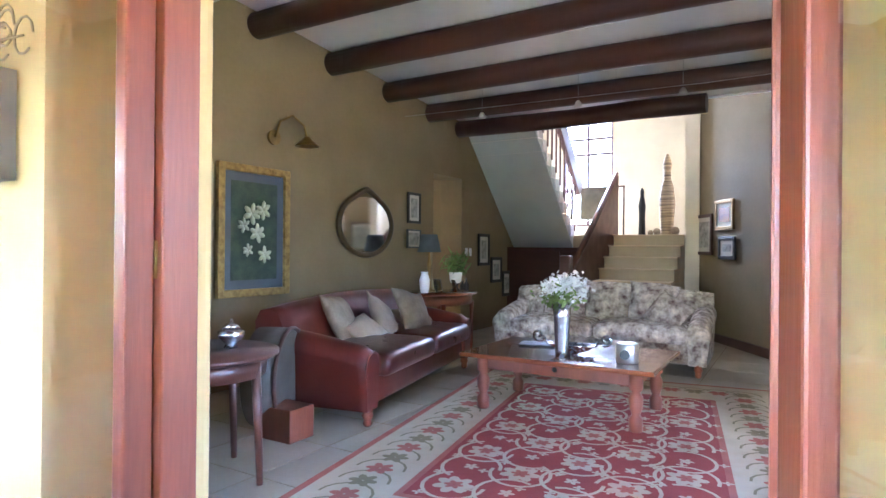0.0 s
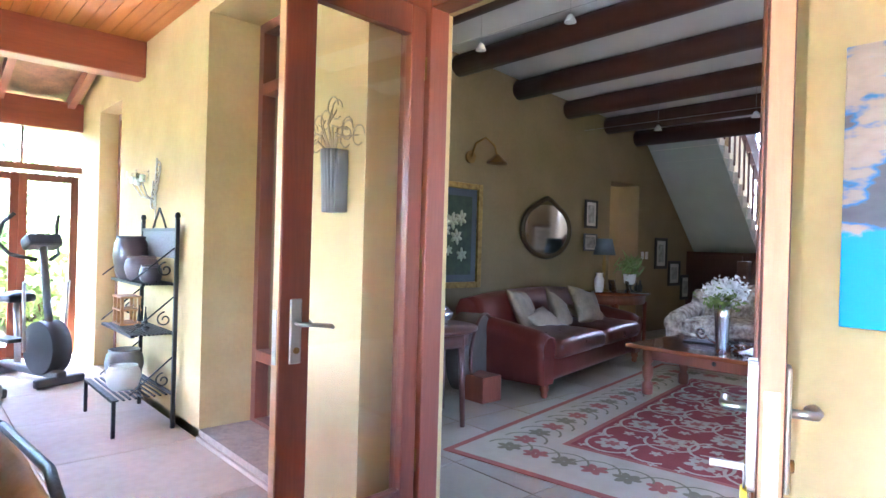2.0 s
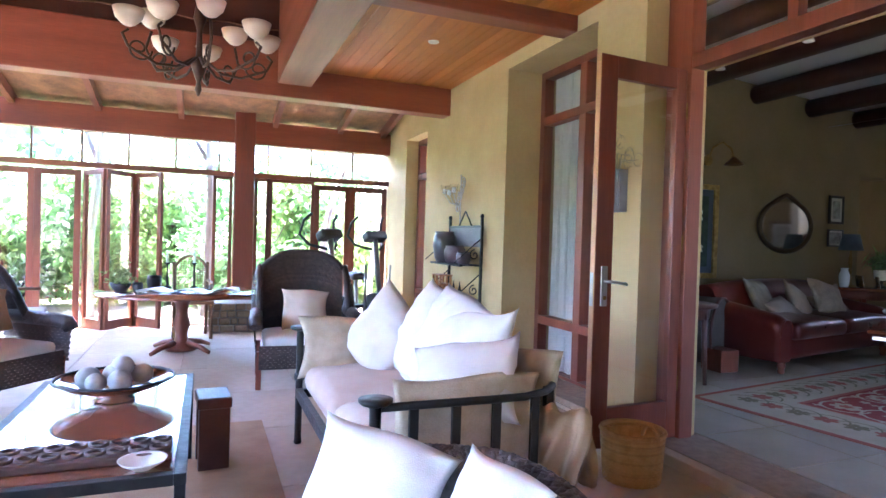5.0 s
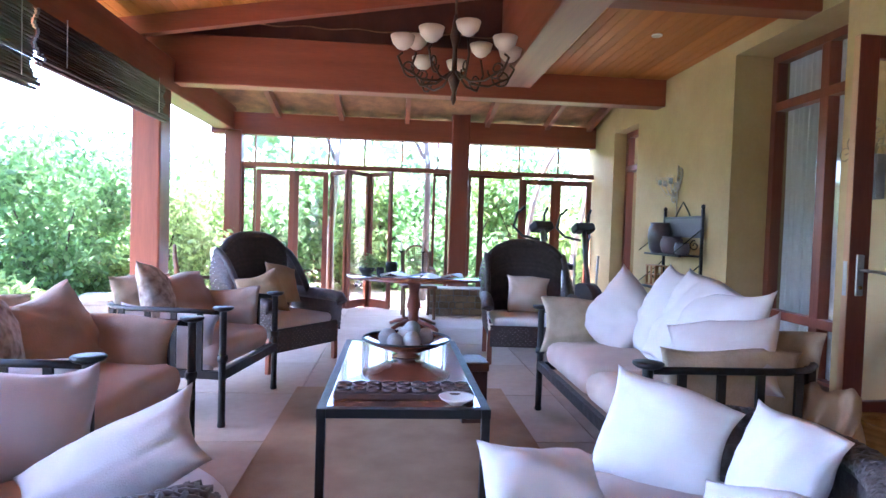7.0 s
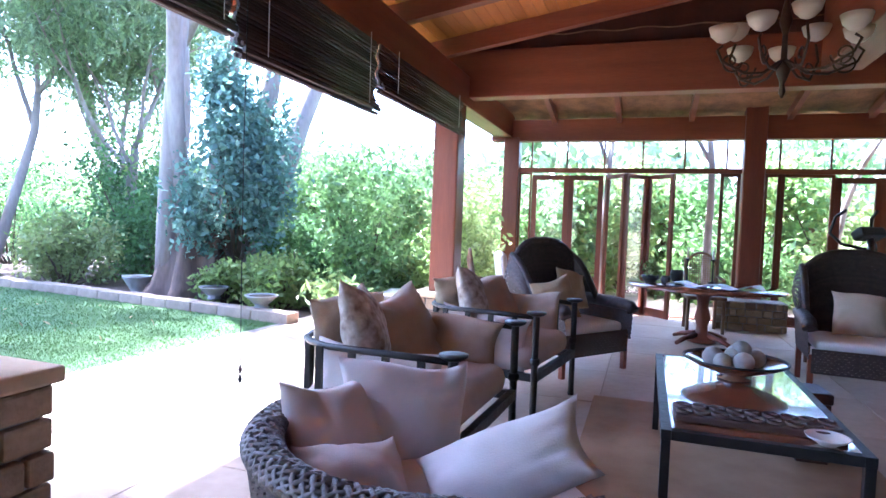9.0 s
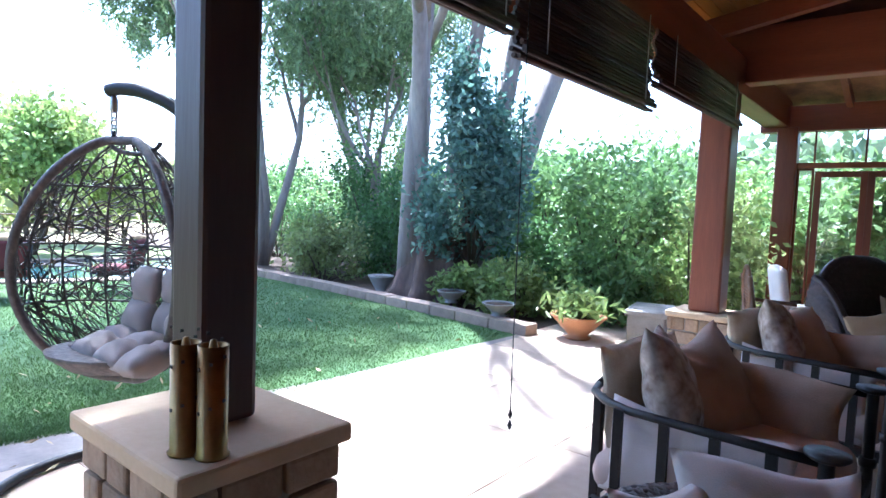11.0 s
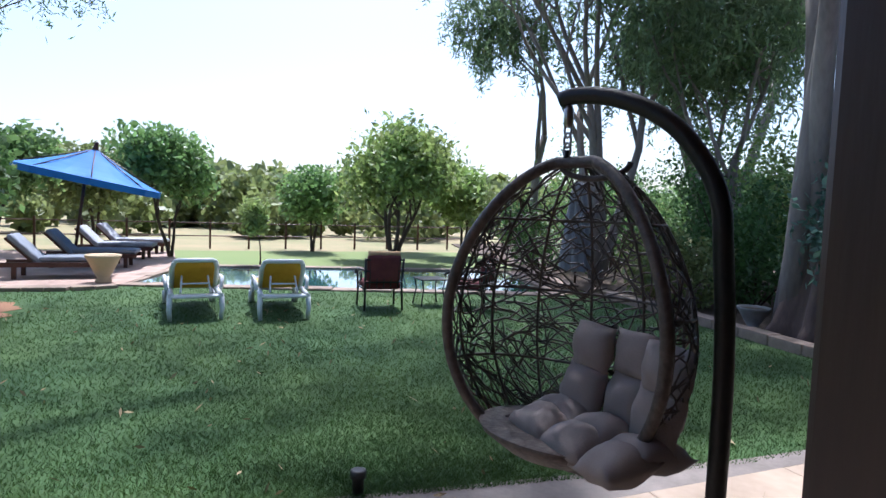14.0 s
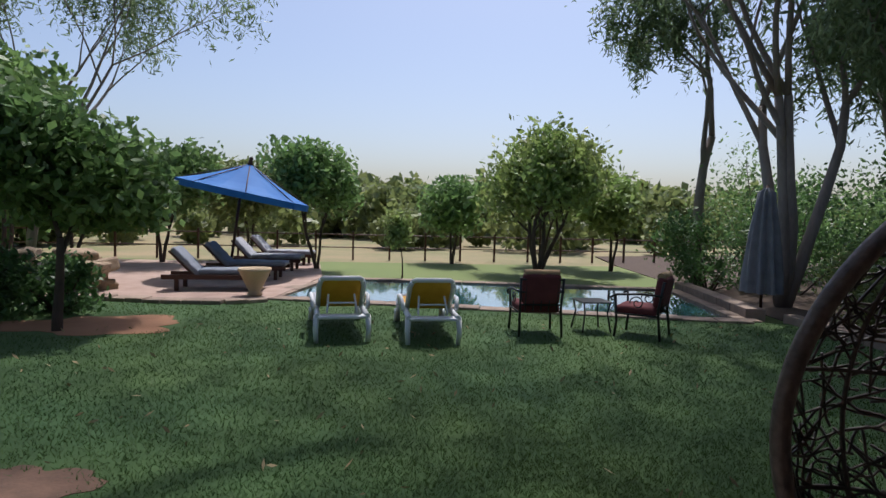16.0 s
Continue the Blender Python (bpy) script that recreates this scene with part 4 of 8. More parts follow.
for k in range(56):
    f = k / 56
    per = 2 * ((RX1 - RX0 - 0.57) + (RY1 - RY0 - 0.67))
    d = f * per
    w, h = RX1 - RX0 - 0.57, RY1 - RY0 - 0.67
    if d < w:
        x, y = RX0 + 0.285 + d, RY0 + 0.335
    elif d < w + h:
        x, y = RX1 - 0.285, RY0 + 0.335 + d - w
    elif d < 2 * w + h:
        x, y = RX1 - 0.285 - (d - w - h), RY1 - 0.335
    else:
        x, y = RX0 + 0.285, RY1 - 0.335 - (d - 2 * w - h)
    motif(bm if k % 2 else bm2, x, y, 0.0102, 0.085, 6, rnd)
    ribbon(bm2, [(x + 0.15 * math.cos(q * 0.4), y + 0.15 * math.sin(q * 0.4)) for q in range(9)], 0.016, 0.0096)
part("border_pattern", bm, RUGROSE, rug)["kind"] = "stuff"
part("border_vines", bm2, mat("olive wool", (0.24, 0.2, 0.11), (0.18, 0.15, 0.08), 5, 0.95, 0.2), rug)["kind"] = "stuff"


def club_sofa(at, rz, width, leather, seatm, label, category, group, feet=True, turned=True):
    """A rolled arm sofa facing +y, back at y=-0.9."""
    t = thing("sofa", at, rz, label, category, group)
    w = width / 2
    part("base", slab(bm_new(), width - 0.12, 0.82, 0.24, 0.04, pose(0, -0.47, 0.12), 0.0), leather, t)
    for s in (-1, 1):
        bm = bm_new()
        rows = []
        for y, z in [(-0.02, 0.52), (-0.10, 0.565), (-0.30, 0.60), (-0.55, 0.64), (-0.86, 0.68)]:
            ring = []
            for k in range(17):
                a = math.pi * (-0.15 + 1.3 * k / 16)
                ring.append(bm.verts.new((s * (w - 0.10 + 0.115 * math.cos(a)), y, z - 0.10 + 0.115 * math.sin(a))))
            ring.append(bm.verts.new((s * (w - 0.19), y, 0.12)))
            ring.insert(0, bm.verts.new((s * (w - 0.02), y, 0.12)))
            rows.append(ring)
        for a, b in zip(rows, rows[1:]):
            for k in range(len(a)):
                bm.faces.new((a[k], a[(k + 1) % len(a)], b[(k + 1) % len(b)], b[k])).smooth = True
        bm.faces.new(rows[0])
        bm.faces.new(rows[-1][::-1])
        arm = part("arm", bm, leather, t)
        part("arm_piping", tube(bm_new(), [v for v in [(s * (w - 0.10 + 0.115 * math.cos(math.pi * (-0.15 + 1.3 * k / 16))), -0.015, 0.42 + 0.115 * math.sin(math.pi * (-0.15 + 1.3 * k / 16))) for k in range(17)]], 0.008, 5), leather, arm)
    bm = bm_new()
    rows = []
    for k in range(17):
        u = -1 + 2 * k / 16
        top = 0.82 + 0.06 * (1 - u * u)
        ring = [bm.verts.new((u * (w - 0.02), y, z)) for y, z in ((-0.90, 0.12), (-0.96, 0.5), (-0.98, top - 0.1), (-0.93, top - 0.01), (-0.85, top), (-0.77, top - 0.04), (-0.72, top - 0.16), (-0.66, 0.45), (-0.64, 0.2))]
        rows.append(ring)
    for a, b in zip(rows, rows[1:]):
        for k in range(len(a)):
            bm.faces.new((a[k], a[(k + 1) % len(a)], b[(k + 1) % len(b)], b[k])).smooth = True
    bm.faces.new(rows[0])
    bm.faces.new(rows[-1][::-1])
    part("backrest", bm, leather, t)
    sw = (width - 0.42) / 2
    for k in (-1, 1):
        part("seat_cushion", slab(bm_new(), sw - 0.01, 0.74, 0.17, 0.06, pose(k * sw / 2, -0.32, 0.33), 0.05, seed=k + 3), seatm, t)
    for s in (-1, 1):
        for y in (-0.06, -0.84):
            part("foot", lathe(bm_new(), [(0.022, 0), (0.035, 0.02), (0.03, 0.05), (0.045, 0.08), (0.035, 0.10), (0.045, 0.13)], (s * (w - 0.10), y, 0), 14), MERANTI, t, "turned wooden foot")
    return t


club_sofa((-2.21, 5.84, FZ), -79, 2.5, REDLEATHER, LEATHER, "oxblood leather sofa with rolled arms and turned feet", "sofa", "lounge sofas")
FLORAL = mat("floral linen", (0.80, 0.72, 0.60), (0.10, 0.05, 0.045), 12.0, 0.9, 0.15, fine=34)
club_sofa((-1.31, 7.70, FZ), 182, 2.34, FLORAL, FLORAL, "cream floral settee with rolled arms", "settee", "lounge sofas")
for k, (x, tilt) in enumerate(((-1.78, 4), (-1.27, -2), (-0.78, 2))):
    c = tagged(part("back_cushion", pillow(bm_new(), 0.54, 0.50, 0.2, seed=70 + k), FLORAL), "plump floral back cushion on the settee", "cushion", "settee cushions")
    c.matrix_world = pose(x, 8.22, FZ + 0.70, 72, tilt, 2)
c = tagged(part("scatter_cushion", pillow(bm_new(), 0.46, 0.40, 0.16, seed=75), FLORAL), "small floral scatter cushion in the settee corner", "cushion", "settee cushions")
c.matrix_world = pose(-0.58, 7.98, FZ + 0.62, 58, 24, -30)
BROCADE = mat("brown brocade", (0.16, 0.12, 0.08), (0.28, 0.22, 0.15), 12, 0.7, 0.15)
BEIGE = mat("beige damask", (0.36, 0.28, 0.21), (0.27, 0.21, 0.155), 9, 0.75, 0.15)
for k, (y, z, w, h, r, m, lb) in enumerate(((5.25, 0.72, 0.50, 0.48, (70, 6, 104), BROCADE, "brown brocade cushion"), (5.42, 0.60, 0.52, 0.36, (52, -8, 112), BEIGE, "beige damask cushion"), (5.85, 0.68, 0.46, 0.46, (64, 28, 92), BEIGE, "beige damask cushion standing on a corner"),
                                            (6.12, 0.74, 0.46, 0.46, (72, 10, 88), BROCADE, "leaf patterned brocade cushion"), (6.42, 0.60, 0.58, 0.36, (46, 6, 84), BEIGE, "pale damask cushion lying back"))):
    c = tagged(part("scatter_cushion", pillow(bm_new(), w, h, 0.15, seed=80 + k), m), lb + " on the leather sofa", "cushion", "leather sofa cushions")
    c.matrix_world = pose(-2.76 + 0.16 * (k % 2), y, FZ + z - 0.05, r[0] - 12, *r[1:])

# coffee table in the lounge
CHERRY = mat("polished cherry wood", (0.27, 0.085, 0.03), (0.17, 0.048, 0.018), 4, 0.22, 0.04, stretch=(0.3, 2, 1), coat=0.6)
lt = thing("lounge_coffee_table", (0, 0, FZ), 0, "polished cherry wood coffee table with turned legs", "table")
bm = box(bm_new(), -1.68, -0.20, 5.38, 6.42, 0.44, 0.475, bevel=0.012)
part("tabletop", bm, CHERRY, lt)
for x in (-1.56, -0.36):
    for y in (5.58, 6.28):
        part("leg", lathe(bm_new(), [(0.035, 0), (0.05, 0.02), (0.05, 0.10), (0.03, 0.13), (0.048, 0.18), (0.052, 0.25), (0.03, 0.29), (0.05, 0.31), (0.05, 0.44)], (x, y, 0), 16), MERANTI, lt)
for a in ((-1.53, -0.39, 5.56, 5.59), (-1.53, -0.39, 6.27, 6.30), (-1.575, -1.545, 5.62, 6.25), (-0.375, -0.345, 5.62, 6.25)):
    part("apron", box(bm_new(), *a, 0.33, 0.44), MERANTI, lt)
part("knob", lathe(bm_new(), [(0.012, 0), (0.02, 0.015), (0.004, 0.02)], seg=10), IRON, lt).matrix_basis = pose(-0.95, 5.56, 0.385, 90)
TT = FZ + 0.476
vz = thing("vase", (-0.92, 5.62, TT), 0, "tall pewter vase with white hydrangeas", "vase")
part("body", lathe(bm_new(), [(0.045, 0), (0.05, 0.01), (0.05, 0.05), (0.062, 0.3), (0.075, 0.42), (0.07, 0.42), (0.05, 0.2), (0.03, 0.05)], seg=28), CHROME, vz)
rng = np.random.default_rng(6)
fo = new("foliage", leaf_mesh("foliage", rng.normal(0, 1, (200, 3)) * np.array((0.07, 0.07, 0.04)) + np.array((0, 0, 0.46)), 8, 0.032, LEAF["bright leaves"]))
fo.parent = vz
for k, (x, y, z) in enumerate(((-0.09, 0.0, 0.52), (0.1, 0.02, 0.51), (0.0, -0.05, 0.55), (0.06, 0.08, 0.55))):
    h = new("flower_head", leaf_mesh("flower_head", rng.normal(0, 0.036, (220, 3)) + np.array((x, y, z)), 9 + k, 0.016, WHITECLOTH, 0.9))
    h.parent = vz
bo = thing("boat_bowl", (-0.90, 5.78, TT), 0, "pewter boat shaped bowl with scrolled ends", "bowl")
part("hull", lathe(bm_new(), [(0.05, 0.0), (0.06, 0.01), (0.12, 0.03), (0.20, 0.075), (0.195, 0.08), (0.1, 0.04), (0.02, 0.03)], seg=28, squash=(1, 0.45)), CHROME, bo)
for s in (-1, 1):
    part("scroll", tube(bm_new(), [(s * 0.19, 0, 0.07)] + [(s * (0.27 + u), 0, 0.13 + v - 0.0) for u, _, v in scroll(0, 0, 0, 0.055, 1.2, 200)], 0.011, 6), CHROME, bo)
ty = thing("tray", (-1.28, 6.05, TT), 10, "dark tray with small glass decanters", "tray")
part("plate", box(bm_new(), -0.15, 0.15, -0.1, 0.1, 0, 0.015, bevel=0.005), BLACK, ty)
for x, y in ((-0.08, 0.0), (0.0, 0.03), (0.08, -0.02)):
    part("decanter", lathe(bm_new(), [(0.03, 0.016), (0.036, 0.05), (0.03, 0.09), (0.012, 0.12), (0.016, 0.135), (0.008, 0.16)], (x, y, 0), 14), GLASS, ty, "clear glass decanter")
cl = thing("tin", (-0.44, 5.66, TT), 0, "round dark tin with a pale dial", "tin")
part("body", lathe(bm_new(), [(0.075, 0), (0.078, 0.005), (0.078, 0.13), (0.07, 0.14)], seg=26), STEEL, cl)
part("dial", tube(bm_new(), [(0.0, -0.076, 0.065), (0.0, -0.082, 0.065)], 0.035, 16), BLACK, cl)
di = thing("dish", (-0.72, 5.60, TT), 0, "small silver dish on the cherry table", "dish")
part("plate", lathe(bm_new(), [(0.03, 0), (0.05, 0.008), (0.055, 0.014), (0.03, 0.006)], seg=20), CHROME, di)

# lamp table with its clutter
lm = thing("lamp_table", (-3.28, 7.78, FZ), 0, "oval cherry wood lamp table with slim legs", "table")
part("tabletop", lathe(bm_new(), [(0.50, 0.72), (0.52, 0.73), (0.52, 0.745), (0.01, 0.75)], seg=36, squash=(0.82, 1.1)), CHERRY, lm)
part("apron", lathe(bm_new(), [(0.44, 0.60), (0.45, 0.72), (0.43, 0.72), (0.42, 0.60)], seg=32, squash=(0.82, 1.1)), MERANTI, lm)
for x, y in ((0.25, 0.36), (-0.25, 0.36), (0.25, -0.36), (-0.25, -0.36)):
    part("leg", lathe(bm_new(), [(0.018, 0), (0.025, 0.1), (0.022, 0.4), (0.03, 0.62)], (x, y, 0), 10), MERANTI, lm)
part("shelf", lathe(bm_new(), [(0.34, 0.18), (0.35, 0.19), (0.35, 0.2), (0.01, 0.205)], seg=28, squash=(0.82, 1.1)), CHERRY, lm)
LT = FZ + 0.751
tlp = thing("table_lamp", (-3.36, 7.62, LT), 0, "table lamp with a blue grey shade", "lamp")
part("stem", lathe(bm_new(), [(0.09, 0), (0.085, 0.02), (0.025, 0.04), (0.02, 0.25), (0.03, 0.35), (0.015, 0.45), (0.012, 0.56)], seg=18), BRASS, tlp)
part("shade", lathe(bm_new(), [(0.155, 0.50), (0.15, 0.50), (0.10, 0.72), (0.105, 0.72)], seg=30), mat("blue grey lampshade", (0.12, 0.15, 0.18), (0.09, 0.115, 0.14), 10, 0.85, 0.1), tlp)
jr = thing("jar", (-3.30, 7.42, LT), 0, "white porcelain ginger jar", "jar")
part("body", lathe(bm_new(), [(0.045, 0), (0.06, 0.06), (0.065, 0.16), (0.045, 0.22), (0.04, 0.24), (0.05, 0.26), (0.035, 0.255)], seg=22), WHITECLOTH, jr)
pp = thing("pot_plant", (-3.18, 7.98, LT), 0, "spiky green plant in a white pot on a stand", "plant")
part("pot", lathe(bm_new(), [(0.05, 0.10), (0.075, 0.13), (0.085, 0.24), (0.075, 0.24), (0.06, 0.14)], seg=22), WHITE, pp)
part("stand", lathe(bm_new(), [(0.07, 0), (0.06, 0.02), (0.03, 0.04), (0.03, 0.08), (0.06, 0.10)], seg=16), IRON, pp)
po = new("foliage", leaf_mesh("foliage", rng.normal(0, 1, (150, 3)) * np.array((0.07, 0.07, 0.07)) + np.array((0, 0, 0.36)), 12, 0.09, LEAF["mid leaves"], 0.12))
po.parent = pp
for x, y, rz in ((-3.2, 7.64, 150), (-3.34, 7.82, 170), (-3.05, 7.75, 140)):
    pf = thing("photo_frame", (x, y, LT), rz, "small silver photo frame on the lamp table", "photo frame", "photo frames")
    part("frame", box(bm_new(), -0.06, 0.06, -0.006, 0.006, 0, 0.16, bevel=0.003, m=pose(0, 0, 0, -12)), CHROME, pf)
    part("print", box(bm_new(), -0.045, 0.045, -0.009, -0.0065, 0.018, 0.142, m=pose(0, 0, 0, -12)), ART, pf)
for x, y, h in ((-3.1, 8.12, 0.16), (-3.2, 8.2, 0.12)):
    bt = thing("bottle", (x, y, LT), 0, "small dark glass bottle on the lamp table", "bottle", "bottles")
    part("body", lathe(bm_new(), [(0.03, 0), (0.034, h * 0.5), (0.012, h * 0.75), (0.014, h)], seg=14), BLACK, bt)
# near side table with silver, and the barrel drum
sd = thing("side_table", (-2.22, 3.42, FZ), 0, "dark half round side table with tapered legs", "table")
part("tabletop", lathe(bm_new(), [(0.40, 0.68), (0.42, 0.69), (0.42, 0.71), (0.01, 0.715)], seg=32), DARKLOG, sd)
part("apron", lathe(bm_new(), [(0.35, 0.58), (0.36, 0.68), (0.34, 0.68), (0.33, 0.58)], seg=28), DARKLOG, sd)
for a in (20, 110, 200, 290):
    part("leg", tube(bm_new(), [(0.33 * math.cos(radians(a)), 0.33 * math.sin(radians(a)), 0.68), (0.36 * math.cos(radians(a)), 0.36 * math.sin(radians(a)), 0)], 0.028, 8, r1=0.018), DARKLOG, sd)
sv = thing("sugar_pot", (-2.14, 3.56, FZ + 0.716), 0, "polished silver lidded pot", "pot")
part("body", lathe(bm_new(), [(0.04, 0), (0.03, 0.02), (0.07, 0.06), (0.075, 0.09), (0.05, 0.11)], seg=22), CHROME, sv)
part("lid", lathe(bm_new(), [(0.052, 0.11), (0.03, 0.135), (0.008, 0.14), (0.012, 0.155), (0.003, 0.165)], seg=18), CHROME, sv)
dm = thing("drum", (-2.62, 4.35, FZ), 0, "round dark wooden drum standing on edge beside the sofa", "drum")
part("shell", tube(bm_new(), [(-0.10, -0.05, 0.36), (0.10, 0.05, 0.36)], 0.35, 32), mat("grey brown hide", (0.10, 0.08, 0.06), (0.06, 0.05, 0.038), 6, 0.7, 0.2), dm)
part("hoop", tube(bm_new(), [(0.105 - 0.155 * math.cos(q), 0.052 + 0.31 * math.cos(q), 0.36 + 0.345 * math.sin(q)) for q in (2 * math.pi * k / 32 for k in range(32))], 0.016, 6, True), DARKLOG, dm)
sb = thing("box_stool", (-2.5, 4.38, FZ), 0, "small reddish wooden box on the floor", "box")
part("box", box(bm_new(), 0.02, 0.28, -0.28, -0.05, 0.0, 0.22, bevel=0.008), MERANTI, sb)

# ---- veranda furniture ----
def cushion(name, label, w, h, t, material, at, rot, seed=0, group="veranda cushions", pipe=None):
    c = tagged(part(name, pillow(bm_new(), w, h, t, seed=seed), material), label, "cushion", group)
    c.matrix_world = pose(*at, *rot)
    if pipe:
        pts = []
        n = 40
        for k in range(n):
            a = 2 * math.pi * k / n
            u, v = math.cos(a), math.sin(a)
            s = 1 / max(abs(u), abs(v))
            u, v = u * s, v * s
            pts.append((u * w / 2 * (1 - 0.06 * (1 - v * v)), v * h / 2 * (1 - 0.06 * (1 - u * u)), 0))
        part("piping", tube(bm_new(), pts, 0.006, 5, True), pipe, c)
    return c


def iron_seat(name, at, rz, width, label, category, seats, depth=0.88):
    """An iron framed seat facing +y, its front at y=0, its back at y=-depth."""
    t = thing(name, at, rz, label, category, "iron veranda seats")
    w = width / 2
    for sx in (-1, 1):
        leg = part("front_post", lathe(bm_new(), [(0.022, 0), (0.026, 0.01), (0.022, 0.03), (0.022, 0.70), (0.024, 0.71)], (sx * w, 0, 0), 12), IRON, t)
        part("finial", lathe(bm_new(), [(0.02, 0.705), (0.05, 0.715), (0.062, 0.725), (0.062, 0.735), (0.02, 0.737)], (sx * w, 0, 0), 16), IRON, leg, "round flat finial")
        part("collar", lathe(bm_new(), [(0.03, 0.40), (0.033, 0.42), (0.03, 0.44)], (sx * w, 0, 0), 12), IRON, leg)
        part("back_leg", box(bm_new(), sx * (w - 0.12) - 0.018, sx * (w - 0.12) + 0.018, -depth * 0.93, -depth * 0.93 + 0.036, 0, 0.70, bevel=0.004), IRON, t)
        part("armrest", tube(bm_new(), [(sx * w, -0.02, 0.70), (sx * (w + 0.018), -depth * 0.25, 0.705), (sx * (w + 0.02), -depth * 0.5, 0.705), (sx * w, -depth * 0.7, 0.70), (sx * (w - 0.05), -depth * 0.84, 0.70), (sx * (w - 0.13), -depth * 0.94, 0.70), (sx * (w - 0.22), -depth + 0.02, 0.70)], 0.016, 8), IRON, t)
        for k in range(4):
            y = -0.14 - k * (depth * 0.62) / 3.2
            part("slat", box(bm_new(), sx * (w + 0.01) - 0.008, sx * (w + 0.01) + 0.008, y - 0.017, y + 0.017, 0.34, 0.70), IRON, t)
        part("side_rail", box(bm_new(), sx * (w - 0.005) - 0.015, sx * (w - 0.005) + 0.015, -depth * 0.86, 0, 0.29, 0.34), IRON, t)
    part("front_rail", box(bm_new(), -w, w, -0.02, 0.02, 0.29, 0.35, bevel=0.004), IRON, t)
    part("back_rail", box(bm_new(), -w + 0.11, w - 0.11, -depth * 0.93, -depth * 0.93 + 0.03, 0.29, 0.35), IRON, t)
    part("top_rail", tube(bm_new(), [(0.22 - w, -depth + 0.02, 0.70), (0, -depth - 0.02, 0.73), (w - 0.22, -depth + 0.02, 0.70)], 0.016, 8), IRON, t)
    sw = (width - 0.06) / seats
    for k in range(seats):
        part("seat_cushion", slab(bm_new(), sw - 0.012, depth - 0.10, 0.16, 0.07, pose(-w + 0.03 + sw * (k + 0.5), -depth / 2 + 0.03, 0.335), 0.045, seed=k), SEATCLOTH, t, "plump dusty pink seat cushion")
    return t


SOFALINEN = mat("pale grey linen", (0.66, 0.62, 0.60), (0.58, 0.54, 0.52), 5, 0.9, 0.2, fine=220)
# sofa along the house wall, facing the garden
iron_seat("veranda_sofa", (-0.755, -0.05, 0), 180, 1.76, "black iron sofa with thick pale seat cushions", "sofa", 2, 0.86)
SACK = mat("cream hessian sacking", (0.56, 0.46, 0.33), (0.38, 0.29, 0.19), 9, 0.95, 0.35, fine=150)
for x, y, z, w, h, r, m, lb in (
        (-1.34, 0.40, 0.72, 0.54, 0.52, (62, 28, 14), LINEN, "mauve scatter cushion tipped on one corner"),
        (-0.98, 0.56, 0.76, 0.58, 0.58, (66, 10, 6), SOFALINEN, "large pale scatter cushion"),
        (-0.68, 0.54, 0.77, 0.60, 0.58, (64, 6, 0), SOFALINEN, "large pale scatter cushion"),
        (-0.38, 0.50, 0.75, 0.62, 0.54, (62, -8, 8), SOFALINEN, "large pale scatter cushion"),
        (-0.12, 0.40, 0.70, 0.50, 0.42, (60, -14, 40), LINEN, "mauve piped scatter cushion")):
    cushion("scatter_cushion", lb + " leaning on the sofa back", w, h, 0.22, m, (x, y, z), r, int(x * -50))
for x, y, w, z in ((0.055, 0.34, 0.66, 0.58), (-1.56, 0.22, 0.56, 0.62), (-0.46, 0.74, 1.02, 0.62)):
    cushion("arm_cushion", "cream hessian sack cushion tied along the iron rail", w, 0.40, 0.13, SACK, (x, y, z), (86, 0, 92 if w < 1 else 2), int(y * 30))
def draped(at, rz, w, top, depth, seed):
    """A rumpled cloth laid over a rail: front and back falls with deep folds, 12 mm thick."""
    bm = bm_new()
    rnd = random.Random(seed)
    ph = [rnd.uniform(0, 6.28) for _ in range(5)]
    nu, nv = 36, 30
    rows = []
    for j in range(nv + 1):
        v = 2 * j / nv - 1
        row = []
        for i in range(nu + 1):
            u = 2 * i / nu - 1
            fold = 0.022 * math.sin(9 * u + ph[0] + 1.5 * v) + 0.014 * math.sin(17 * u - 4 * v + ph[1]) + 0.010 * math.sin(6 * v * u + 11 * u + ph[2])
            z = top - depth * max(0.0, abs(v) - 0.12) ** 1.1 - 0.03 * math.cos(7 * u + ph[3]) * abs(v) + 0.5 * fold
            y = 0.09 * math.tanh(4 * v) + (fold * (0.4 + abs(v))) * (1 if v > 0 else -1)
            row.append((bm.verts.new((u * w / 2 + 0.02 * math.sin(5 * v + ph[4]), y, z)), bm.verts.new((u * w / 2 + 0.02 * math.sin(5 * v + ph[4]), y * 0.87, z - 0.012))))
        rows.append(row)
    for j in range(nv):
        for i in range(nu):
            for s in (0, 1):
                q = [rows[j][i][s], rows[j][i + 1][s], rows[j + 1][i + 1][s], rows[j + 1][i][s]]
                bm.faces.new(q if s == 0 else q[::-1]).smooth = True
    for i in range(nu):
        for j in (0, nv):
            bm.faces.new((rows[j][i][0], rows[j][i + 1][0], rows[j][i + 1][1], rows[j][i][1]))
    for j in range(nv):
        for i in (0, nu):
            bm.faces.new((rows[j][i][0], rows[j + 1][i][0], rows[j + 1][i][1], rows[j][i][1]))
    return bm, pose(*at, 0, 0, rz)


for at, rz, w, top, depth, seed, m, lb in (
        ((0.02, 0.70, 0), 40, 0.40, 0.62, 0.34, 1, TANCLOTH, "brown hessian throw draped over the sofa corner"),):
    bm, m4 = draped(at, rz, w, top, depth, seed)
    tagged(part("throw", bm, m), lb, "throw").matrix_world = m4

